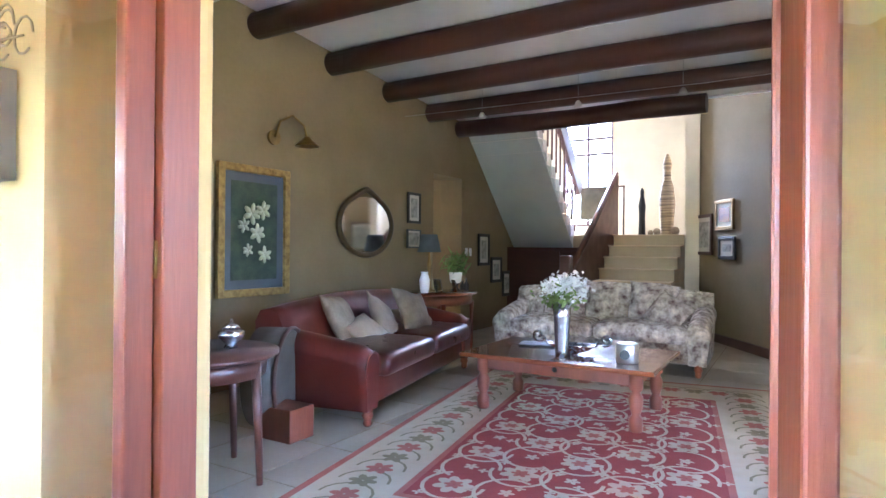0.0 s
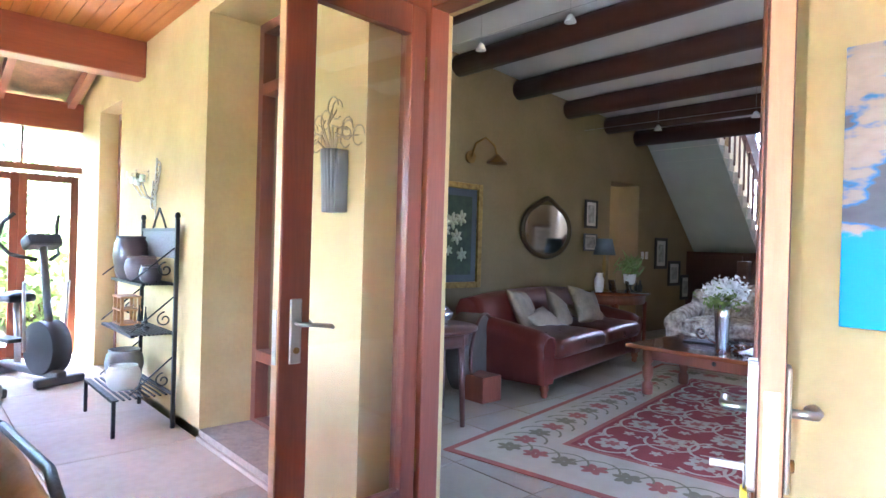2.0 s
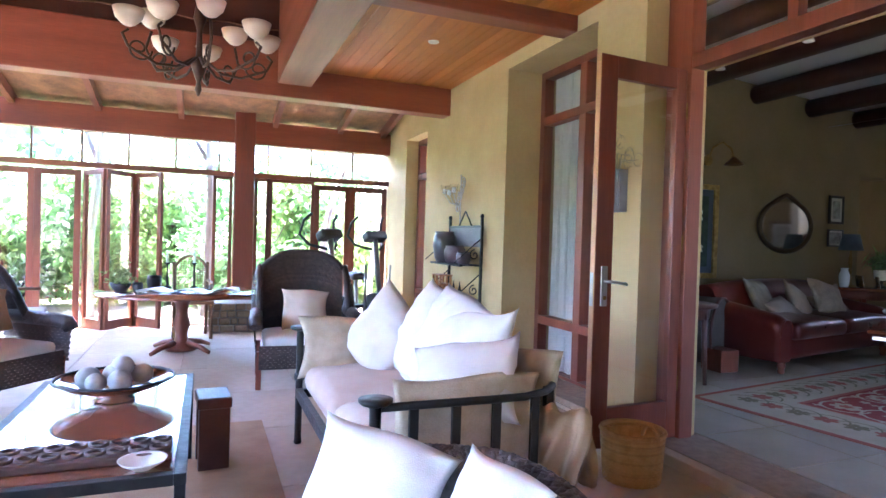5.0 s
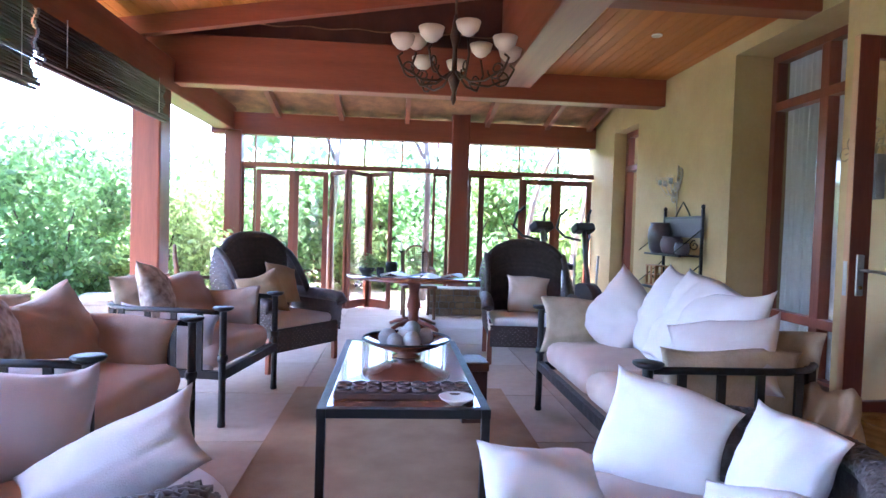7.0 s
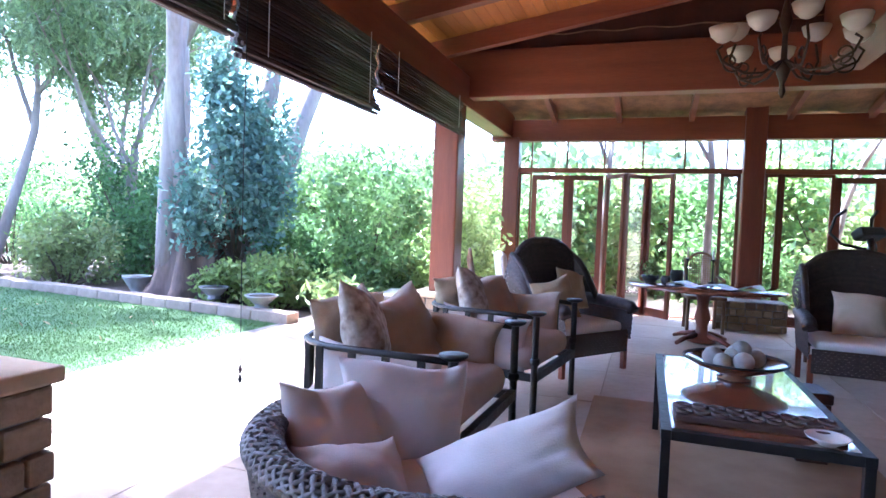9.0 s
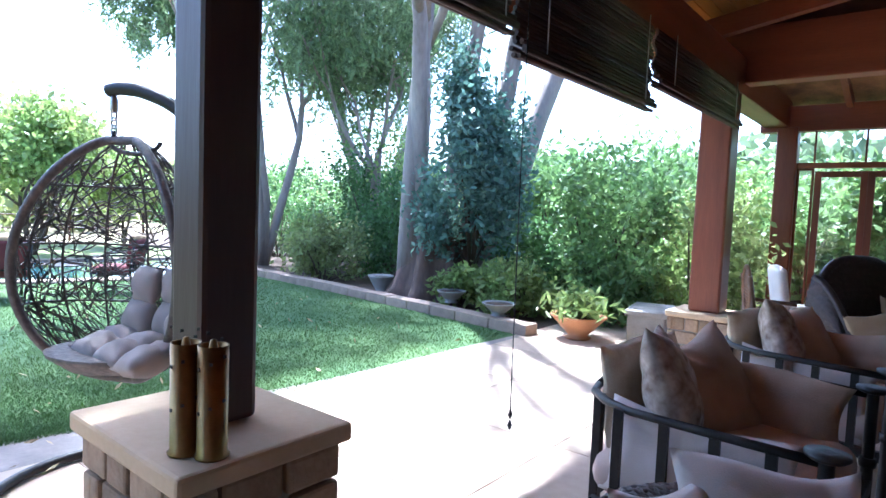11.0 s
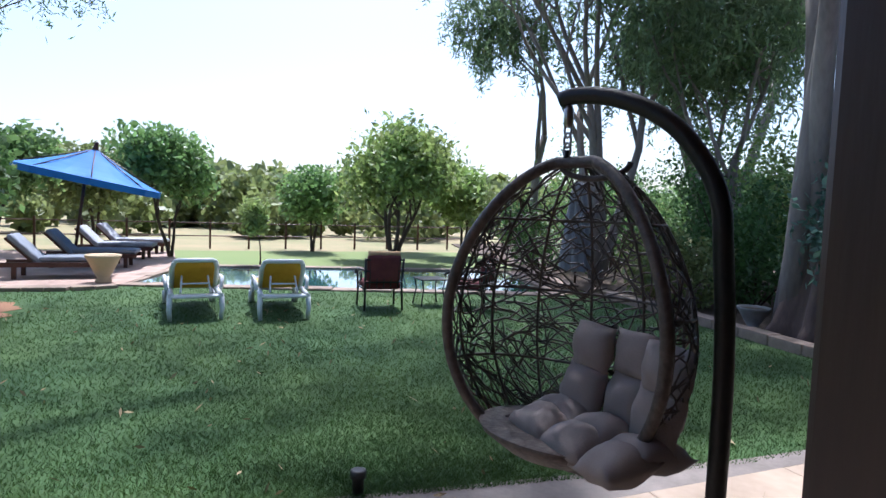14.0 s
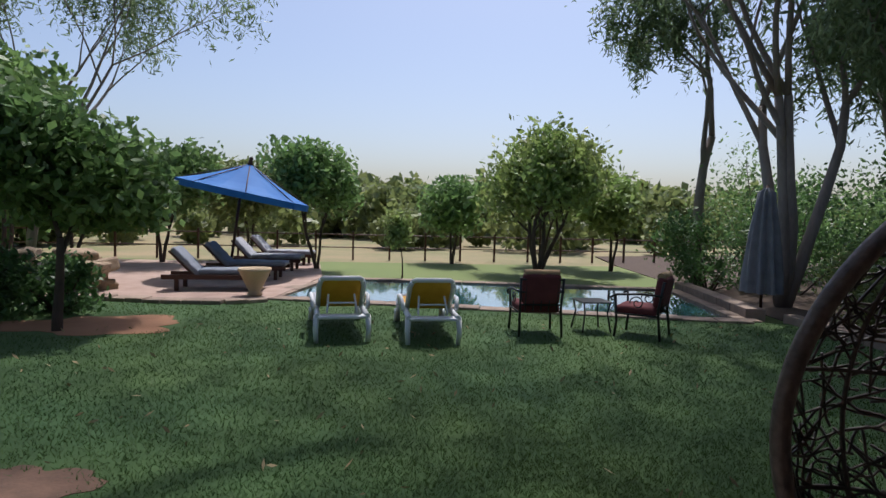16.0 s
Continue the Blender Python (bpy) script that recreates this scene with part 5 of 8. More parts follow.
# two armchairs facing the house
RUMPLED = mat("rumpled tan canvas", (0.46, 0.34, 0.245), (0.33, 0.235, 0.165), 6, 0.92, 0.3, fine=160)
for x, y, rz, width in ((-0.34, -2.18, -3, 0.98), (-1.68, -2.04, -9, 0.88)):
    iron_seat("veranda_armchair", (x, y, 0), rz, width, "black iron armchair with a plump pink seat cushion", "armchair", 1, 0.86)
    chair = pose(x, y, 0, 0, 0, rz)
    near = width / 2
    for k, (u, v, z, w, h, t, r, m, lb) in enumerate((
            (near - 0.26, -0.56, 0.74, 0.47, 0.46, 0.20, (70, 12, 196), PATTERN, "leaf printed scatter cushion standing"),
            (-0.16, -0.55, 0.64, 0.62, 0.50, 0.24, (62, -6, 170), RUMPLED, "rumpled tan back cushion slumped"),
            (near - 0.07, -0.40, 0.52, 0.66, 0.36, 0.13, (84, 4, 92), LINEN, "pale linen arm cushion wedged"),
            (0.07 - near, -0.38, 0.55, 0.62, 0.42, 0.14, (82, 0, 86), RUMPLED, "tan canvas arm cushion tied"),
            (0.0, -0.76, 0.66, width - 0.20, 0.46, 0.20, (82, 0, 180), SACK, "creased cream back cushion tied"))):
        c = cushion("scatter_cushion", lb + " on an iron armchair", w, h, t, m, (0, 0, 0), (0, 0, 0), 20 + k + int(width * 100))
        c.matrix_world = chair @ pose(u, v, z, *r)


def weave_surface(bm, point, nu, nv, r_u=0.006, step=1, amp=0.006, normal=None):
    """Bands of cane: flat strips that pass over and under one another along a surface point(u, v)."""
    for j in range(nv):
        v0, v1 = j / nv, (j + 0.99) / nv
        prev = None
        for i in range(nu + 1):
            u = i / nu
            a, b = Vector(point(u, v0)), Vector(point(u, v1))
            nrm = (Vector(point(min(1, u + 0.01), v0)) - Vector(point(max(0, u - 0.01), v0))).cross(b - a)
            if nrm.length:
                nrm.normalize()
            off = nrm * amp * (1 if (i + j) % 2 else -1)
            cur = (bm.verts.new(a + off), bm.verts.new(b + off))
            if prev:
                bm.faces.new((prev[0], cur[0], cur[1], prev[1])).smooth = True
            prev = cur


def tub_chair(at, rz):
    """A round woven tub chair open to +y."""
    t = thing("rattan_tub_chair", at, rz, "grey brown woven rattan tub chair with a thick rolled rim", "chair", "rattan tub chairs")
    a0, a1, R = 168, 372, 0.60

    def wall(u, v, rr=R):
        a = radians(a0 + (a1 - a0) * u)
        drop = 0.06 * max(0.0, abs(2 * u - 1) - 0.55) / 0.45
        z = 0.05 + v * (0.57 - drop)
        k = rr * (0.86 + 0.14 * v)
        return (k * math.cos(a), k * math.sin(a), z)

    bm = bm_new()
    weave_surface(bm, wall, 110, 24, amp=0.005)
    part("shell", bm, GREYWICKER, t)
    bm = bm_new()
    weave_surface(bm, lambda u, v: wall(u, v, R - 0.09), 96, 20, amp=0.004)
    part("inner_shell", bm, GREYWICKER, t)
    rim = [Vector(wall(k / 96, 1.0, R - 0.045)) for k in range(97)]
    bm = bm_new()
    for sg in (1, -1):
        for q in range(9):                               # plaited strands both ways round the rim
            ph = 2 * math.pi * q / 9
            tube(bm, [p + Vector((0.058 * math.cos(sg * (ph + k * 0.42)) * p.x / R, 0.058 * math.cos(sg * (ph + k * 0.42)) * p.y / R, (0.030 + 0.004 * sg * math.sin(k * 0.42 * 9)) * math.sin(sg * (ph + k * 0.42)))) for k, p in enumerate(rim)], 0.0095, 5)
    tube(bm, rim, 0.027, 8)
    part("rim", bm, GREYWICKER, t, "thick plaited rim")
    part("seat", lathe(bm_new(), [(0.46, 0.09), (0.48, 0.11), (0.49, 0.28), (0.46, 0.30)], (0, 0, 0), 32), GREYWICKER, t)
    part("seat_cushion", lathe(bm_new(), [(0.42, 0.298), (0.47, 0.33), (0.475, 0.37), (0.43, 0.41), (0.2, 0.425), (0.02, 0.43)], (0, 0.02, 0), 32), LINEN, t, "round mauve seat cushion")
    for a in (45, 135, 225, 315):
        part("foot", lathe(bm_new(), [(0.02, 0), (0.025, 0.11)], (0.34 * math.cos(radians(a)), 0.34 * math.sin(radians(a)), 0), 10), IRON, t)
    for o in t.children:
        if o.name.split(".")[0] in ('inner_shell', 'outer_shell', 'shell'):
            o["kind"] = "stuff"
    return t


tub_chair((0.70, -2.05, 0), 53)
tub_chair((0.76, -0.28, 0), 150)
for k, (at, w, h, r, m) in enumerate((((0.43, -2.30, 0.55), 0.48, 0.42, (72, 4, 122), LINEN), ((0.70, -2.44, 0.53), 0.44, 0.38, (62, 10, 158), LINEN), ((0.86, -2.28, 0.49), 0.36, 0.24, (38, 6, 140), LINEN), ((0.74, -1.86, 0.54), 0.58, 0.28, (58, -30, 88), LINEN),
                                     ((0.50, -0.16, 0.56), 0.42, 0.38, (70, 10, 55), WHITECLOTH), ((0.80, 0.06, 0.56), 0.31, 0.36, (68, 4, 20), WHITECLOTH), ((0.72, -0.62, 0.48), 0.44, 0.26, (46, 10, 105), WHITECLOTH), ((0.98, -0.12, 0.48), 0.34, 0.24, (44, -8, 40), WHITECLOTH))):
    cushion("scatter_cushion", "pale scatter cushion piled in a rattan tub chair", w, h, 0.17, m, at, r, 40 + k)


CREAM = mat("cream cotton", (0.62, 0.50, 0.38), (0.54, 0.42, 0.31), 6, 0.9, 0.2, fine=200)


def wing_chair(at, rz):
    """A tall wicker wing chair facing +y."""
    t = thing("wicker_wing_chair", at, rz, "dark brown wicker wing chair with a pale seat pad", "chair", "wicker wing chairs")
    w, d = 0.36, 0.66

    def back(u, v):
        x = -w + 2 * w * u
        top = 1.14 - 0.16 * abs(2 * u - 1) ** 3
        return (x * (1 + 0.05 * v), -d + 0.05 - 0.10 * v + 0.05 * (2 * u - 1) ** 2, 0.30 + v * (top - 0.30))

    bm = bm_new()
    weave_surface(bm, back, 34, 40, amp=0.004)
    part("backrest", bm, WICKER, t)
    bm = bm_new()
    weave_surface(bm, lambda u, v: Vector(back(u, v)) + Vector((0, -0.05, 0)), 34, 40, amp=0.004)
    part("back_panel", bm, WICKER, t)
    part("top_roll", tube(bm_new(), [Vector(back(k / 24, 1)) + Vector((0, -0.025, 0)) for k in range(25)], 0.033, 8), WICKER, t)
    for s in (-1, 1):
        def wing(u, v, s=s):
            top = 1.0 - 0.42 * (u ** 1.6)
            return (s * (w + 0.015 + 0.045 * math.sin(v * 3.1)), -d - 0.06 + u * 0.36, 0.58 + v * (top - 0.58))
        bm = bm_new()
        weave_surface(bm, wing, 16, 18, amp=0.004)
        weave_surface(bm, lambda u, v, f=wing, s=s: Vector(f(u, v)) + Vector((s * 0.045, 0, 0)), 16, 18, amp=0.004)
        tube(bm, [Vector(wing(k / 12, 1)) + Vector((s * 0.022, 0, 0)) for k in range(13)], 0.03, 8)
        part("wing", bm, WICKER, t)
        bm = bm_new()
        weave_surface(bm, lambda u, v, s=s: (s * (w + 0.06 + 0.03 * v), -d + 0.02 + u * d, 0.28 + v * 0.30), 30, 14, amp=0.004)
        part("side_panel", bm, WICKER, t)
        part("armrest", tube(bm_new(), [(s * (w + 0.06), -d + 0.1, 0.60), (s * (w + 0.07), -0.12, 0.59), (s * (w + 0.07), 0.0, 0.575), (s * (w + 0.07), 0.03, 0.53)], 0.055, 12), WICKER, t)
        for y in (-0.03, -d + 0.04):
            part("leg", box(bm_new(), s * (w + 0.04) - 0.022, s * (w + 0.04) + 0.022, y - 0.022, y + 0.022, 0, 0.32, bevel=0.004), MERANTI, t)
    bm = bm_new()
    weave_surface(bm, lambda u, v: (-w - 0.04 + 2 * (w + 0.04) * u, 0.0, 0.17 + v * 0.20), 34, 10, amp=0.004)
    part("apron", bm, WICKER, t)
    part("seat_pad", slab(bm_new(), 2 * w + 0.02, d - 0.06, 0.09, 0.035, pose(0, -d / 2, 0.345), 0.02), WHITECLOTH, t, "pale seat pad")
    for o in t.children:
        if o.name.split(".")[0] in ('backrest', 'back_panel', 'wing', 'apron', 'side_panel'):
            o["kind"] = "stuff"
    return t


wing_chair((-2.98, 0.22, 0), -94)
wing_chair((-2.86, -1.84, 0), -36)
cushion("scatter_cushion", "cream cushion upright on the wicker wing chair", 0.42, 0.38, 0.14, CREAM, (-3.40, 0.25, 0.63), (72, 0, 86), 60)
cushion("scatter_cushion", "tan cushion leaning in the wicker wing chair", 0.40, 0.38, 0.14, TANCLOTH, (-3.2, -2.12, 0.70), (68, 10, 150), 61)
cushion("scatter_cushion", "tan cushion leaning on the wicker chair arm", 0.40, 0.36, 0.14, TANCLOTH, (-2.82, -2.22, 0.64), (66, -12, 118), 62)

# coffee table, game board, bowl, dish
ct = thing("coffee_table", (0, 0, 0), 0, "black iron coffee table with a polished copper top under glass", "table")
X0, X1, Y0, Y1 = -1.56, -0.02, -1.39, -0.66
for x in (X0 + 0.02, X1 - 0.02):
    for y in (Y0 + 0.02, Y1 - 0.02):
        part("leg", box(bm_new(), x - 0.018, x + 0.018, y - 0.018, y + 0.018, 0.006, 0.47, bevel=0.003), IRON, ct)
for a in ((X0, X1, Y0, Y0 + 0.04), (X0, X1, Y1 - 0.04, Y1), (X0, X0 + 0.04, Y0 + 0.04, Y1 - 0.04), (X1 - 0.04, X1, Y0 + 0.04, Y1 - 0.04)):
    part("frame_rail", box(bm_new(), *a, 0.45, 0.49, bevel=0.003), IRON, ct)
COPPER = mat("polished dark copper", (0.30, 0.10, 0.045), (0.16, 0.055, 0.03), 4, 0.18, 0.02, coat=1.0, spec=0.8)
part("tabletop", box(bm_new(), X0 + 0.04, X1 - 0.04, Y0 + 0.04, Y1 - 0.04, 0.462, 0.49), COPPER, ct, "glossy reddish tabletop")
stool = thing("side_stool", (-1.44, -0.555, 0), 4, "dark wooden box stool beside the coffee table", "stool")
part("seat", box(bm_new(), -0.13, 0.13, -0.09, 0.09, 0.34, 0.40, bevel=0.01), DARKLOG, stool)
for x in (-0.095, 0.095):
    part("leg", box(bm_new(), x - 0.03, x + 0.03, -0.08, 0.08, 0.0, 0.34, bevel=0.006), DARKLOG, stool)
board = thing("game_board", (-0.25, -1.025, 0.491), 1, "carved wooden game board with rows of round hollows", "board game")
BOARDM = mat("carved brown wood", (0.12, 0.065, 0.045), (0.07, 0.04, 0.03), 12, 0.6, 0.3)
part("tray", box(bm_new(), -0.10, 0.10, -0.31, 0.31, 0, 0.03, bevel=0.008), BOARDM, board)
bm = bm_new()
for i in range(2):
    for j in range(9):
        tube(bm, arc(-0.045 + 0.09 * i, -0.27 + 0.0675 * j, 0.033, 0.028, 0, 360, 14)[:-1], 0.008, 6, True)
part("rims", bm, BOARDM, board, "raised rims of the hollows")
dish = thing("dish", (-0.10, -0.80, 0.491), 0, "small shallow white dish on the coffee table", "dish")
part("bowl", lathe(bm_new(), [(0.03, 0), (0.035, 0.005), (0.07, 0.025), (0.078, 0.035), (0.072, 0.033), (0.03, 0.01)], seg=24), WHITE, dish)
fb = thing("fruit_bowl", (-1.06, -1.0, 0.491), 0, "wide dark metal bowl on the coffee table", "bowl")
part("bowl", lathe(bm_new(), [(0.08, 0), (0.09, 0.008), (0.05, 0.02), (0.12, 0.04), (0.21, 0.075), (0.255, 0.10), (0.26, 0.108), (0.24, 0.10), (0.12, 0.055), (0.02, 0.045)], seg=36), COPPER, fb)
part("rim", tube(bm_new(), arc(0, 0, 0.107, 0.258, 0, 360, 40)[:-1], 0.006, 6, True), IRON, fb)
PEBBLE = mat("grey stone ball", (0.40, 0.37, 0.34), (0.27, 0.25, 0.23), 14, 0.6, 0.1, vary=0.2)
for k, (x, y, r) in enumerate(((0.0, 0.0, 0.058), (0.1, 0.03, 0.052), (-0.1, 0.02, 0.055), (0.03, -0.11, 0.055), (-0.05, 0.11, 0.05), (0.09, -0.07, 0.045), (0.0, 0.03, 0.05))):
    o = tagged(part("stone_ball", lathe(bm_new(), [(r * math.sin(math.pi * i / 10) + 0.0005, -r * math.cos(math.pi * i / 10)) for i in range(11)], seg=16), PEBBLE), "smooth grey stone ball in the bowl", "ball", "balls in the bowl")
    o.matrix_world = pose(-1.06 + x, -1.0 + y, 0.491 + 0.06 + r + (0.05 if k == 6 else 0))
hr = tagged(part("hessian_rug", box(bm_new(), -2.16, 0.62, -1.80, -0.22, -0.0015, 0.008, bevel=0.003), mat("woven jute", (0.36, 0.23, 0.12), (0.27, 0.16, 0.08), 5, 0.95, 0.4, fine=140)), "flat brown jute rug under the coffee table", "rug")

# round table at the far end
rt = thing("round_table", (-4.95, -0.83, 0), 0, "round table with a dark top and a turned pedestal", "table")
part("tabletop", lathe(bm_new(), [(0.80, 0.63), (0.845, 0.637), (0.85, 0.65), (0.845, 0.663), (0.02, 0.665)], seg=48), COPPER, rt)
part("pedestal", lathe(bm_new(), [(0.16, 0.02), (0.15, 0.06), (0.07, 0.12), (0.06, 0.2), (0.09, 0.3), (0.06, 0.42), (0.07, 0.52), (0.11, 0.6), (0.22, 0.632)], seg=24), MERANTI, rt)
for a in (45, 135, 225, 315):
    c, s = math.cos(radians(a)), math.sin(radians(a))
    part("foot", tube(bm_new(), [(0.1 * c, 0.1 * s, 0.10), (0.28 * c, 0.28 * s, 0.07), (0.40 * c, 0.40 * s, 0.025)], 0.035, 8, r1=0.022), MERANTI, rt)
bm = bm_new()
n = 40
prev = None
for k in range(n + 1):
    y = -0.42 + 1.0 * k / n
    x = 0.30 + 0.07 * math.sin(y * 8)
    row = [bm.verts.new((x + 0.10 * q, y, 0.672 + 0.045 * (0.5 + 0.5 * math.sin(y * 17 + q * 1.1)))) for q in (-1, -0.5, 0, 0.5, 1)]
    if prev:
        for a in range(4):
            bm.faces.new((prev[a], row[a], row[a + 1], prev[a + 1])).smooth = True
    prev = row
rn = tagged(part("table_runner", bm, mat("silver organza", (0.75, 0.76, 0.80), (0.6, 0.61, 0.66), 8, 0.35, 0.2)), "twisted silvery cloth runner on the round table", "table runner")
rn.matrix_world = pose(-4.95, -0.83, 0)
rn.modifiers.new("thickness", 'SOLIDIFY').thickness = 0.006
for x, y, r, h in ((-5.1, -1.12, 0.075, 0.15), (-4.75, -1.25, 0.05, 0.10)):
    p = thing("table_pot", (x, y, 0.666), 0, "small dark clay pot on the round table", "pot", "round table pots")
    part("body", lathe(bm_new(), [(r * 0.7, 0), (r * 0.95, h * 0.3), (r, h * 0.7), (r * 0.9, h), (r * 0.8, h * 0.95), (r * 0.6, h * 0.3)], seg=20), BLACK, p)
for y in (-1.0, -0.72):
    p = thing("candlestick", (-5.25, y, 0.666), 0, "slim dark candlestick with a pale candle", "candlestick", "candlesticks")
    part("stem", lathe(bm_new(), [(0.05, 0), (0.045, 0.012), (0.01, 0.03), (0.008, 0.26), (0.03, 0.28), (0.03, 0.29)], seg=14), IRON, p)
    part("candle", lathe(bm_new(), [(0.012, 0.29), (0.012, 0.42), (0.003, 0.425)], seg=10), WHITE, p)
twig = thing("flower_bowl", (-4.85, -1.42, 0.666), 0, "dark bowl with a dry flower and twig arrangement", "flower arrangement")
part("bowl", lathe(bm_new(), [(0.05, 0), (0.09, 0.05), (0.1, 0.09), (0.09, 0.085), (0.04, 0.02)], seg=18), BLACK, twig)
rng = np.random.default_rng(3)
tl = new("foliage", leaf_mesh("foliage", rng.normal(0, 0.06, (220, 3)) + np.array((0, 0, 0.15)), 5, 0.025, LEAF["olive leaves"]))
tl.parent = twig


def dining_chair(at, rz):
    t = thing("dining_chair", at, rz, "wooden dining chair with a caned oval back", "chair", "dining chairs")
    m = mat("brown cane wood", (0.22, 0.12, 0.06), (0.14, 0.07, 0.035), 8, 0.5, 0.15)
    for s in (-1, 1):
        part("front_leg", tube(bm_new(), [(s * 0.21, 0.2, 0), (s * 0.21, 0.2, 0.44)], 0.022, 8), m, t)
        part("back_leg", tube(bm_new(), [(s * 0.19, -0.24, 0), (s * 0.19, -0.2, 0.44), (s * 0.20, -0.28, 0.92)], 0.022, 8), m, t)
    part("seat", box(bm_new(), -0.24, 0.24, -0.22, 0.24, 0.42, 0.47, bevel=0.015), m, t)
    part("back_frame", tube(bm_new(), [(x, -0.25 - 0.06 * (z - 0.5), z) for x, _, z in arc(0, 0, 0.76, 0.20, 0, 360, 28, 'y', 0.24)[:-1]], 0.018, 8, True), m, t)
    bm = bm_new()
    for k in range(-6, 7):
        h = 0.22 * math.sqrt(max(0, 1 - (k / 7) ** 2))
        tube(bm, [(k * 0.028, -0.245, 0.76 - h), (k * 0.028, -0.275, 0.76 + h)], 0.004, 4)
    for k in range(-7, 8):
        wv = 0.19 * math.sqrt(max(0, 1 - (k / 8) ** 2))
        tube(bm, [(-wv, -0.262, 0.76 + k * 0.028), (wv, -0.262, 0.76 + k * 0.028)], 0.004, 4)
    part("cane_panel", bm, m, t, "woven cane panel")
    part("arm", tube(bm_new(), [(-0.21, 0.18, 0.66), (-0.24, -0.1, 0.67), (-0.19, -0.26, 0.7)], 0.018, 8), m, t)
    return t


dining_chair((-5.9, -0.75, 0), -85)
dining_chair((-5.0, -2.35, 0), 10)
dining_chair((-3.75, -3.0, 0), 20)
dining_chair((-4.55, 0.35, 0), 165)
wc = thing("white_chair", (-5.15, -3.0, 0), 25, "white upholstered dining chair", "chair")
part("seat", slab(bm_new(), 0.46, 0.46, 0.12, 0.04, pose(0, 0, 0.38)), WHITECLOTH, wc)
part("backrest", slab(bm_new(), 0.46, 0.09, 0.5, 0.04, pose(0, -0.22, 0.42, 8)), WHITECLOTH, wc)
for x in (-0.19, 0.19):
    for y in (-0.19, 0.19):
        part("leg", box(bm_new(), x - 0.02, x + 0.02, y - 0.02, y + 0.02, 0, 0.39, bevel=0.003), DARKLOG, wc)
br = thing("stone_trough", (-6.45, -0.12, 0), 0, "low built stone trough inside the glazed wall", "trough")
rr = random.Random(5)
part("core", box(bm_new(), -0.20, 0.22, -0.42, 0.40, 0, 0.38), GREYSTONE, br)
for row in range(4):
    y = -0.44
    while y < 0.40:
        w = rr.uniform(0.09, 0.2)
        part("stone", box(bm_new(), 0.215, 0.245 + rr.uniform(0, 0.02), y, min(0.42, y + w) - 0.012, 0.005 + row * 0.095, 0.088 + row * 0.095, bevel=0.012), STONE, br)
        y += w

# chandelier
ch = thing("chandelier", (-2.03, -0.68, 0), 0, "dark bronze chandelier with cream glass cup shades", "chandelier")
BRONZE = mat("dark bronze", (0.05, 0.032, 0.024), (0.09, 0.055, 0.035), 20, 0.45, 0.15, metal=0.6)
SHADE = mat("cream glass", (0.80, 0.72, 0.58), (0.74, 0.64, 0.5), 6, 0.35, 0.02, trans=0.35)
part("chain", tube(bm_new(), [(0, 0, 2.82), (0, 0, 3.85)], 0.008, 6), BRONZE, ch)
part("stem", lathe(bm_new(), [(0.006, 2.18), (0.022, 2.22), (0.012, 2.27), (0.035, 2.33), (0.05, 2.38), (0.02, 2.44), (0.016, 2.60), (0.04, 2.68), (0.03, 2.74), (0.012, 2.84)], seg=16), BRONZE, ch)
for k in range(9):
    a = radians(40 * k + 12)
    up = k % 3 == 0
    R, zc = (0.30, 2.61) if up else (0.42, 2.53)
    c, s = math.cos(a), math.sin(a)
    pr = [(0.03, 2.42), (0.14, 2.34), (0.26, 2.33), (R, 2.40), (R + 0.035, 2.47), (R, zc - 0.03)]
    arm = part("arm", tube(bm_new(), [(r * c, r * s, z) for r, z in pr], 0.009, 6), BRONZE, ch)
    part("curl", tube(bm_new(), [(c * (R - 0.06 + u), s * (R - 0.06 + u), z) for u, _, z in scroll(0, 0, 2.40, 0.075, 1.3, 180)], 0.007, 5), BRONZE, arm)
    part("shade", lathe(bm_new(), [(0.018, -0.01), (0.04, 0.0), (0.074, 0.035), (0.090, 0.088), (0.084, 0.086), (0.066, 0.04), (0.02, 0.012)], (R * c, R * s, zc), 18), SHADE, arm, "cream glass cup shade")
sp = thing("spot_light", (-2.9, 1.25, 3.084), 0, "small white recessed ceiling spot", "light")
part("ring", lathe(bm_new(), [(0.045, -0.012), (0.05, -0.004), (0.05, 0.0)], seg=20), WHITE, sp)

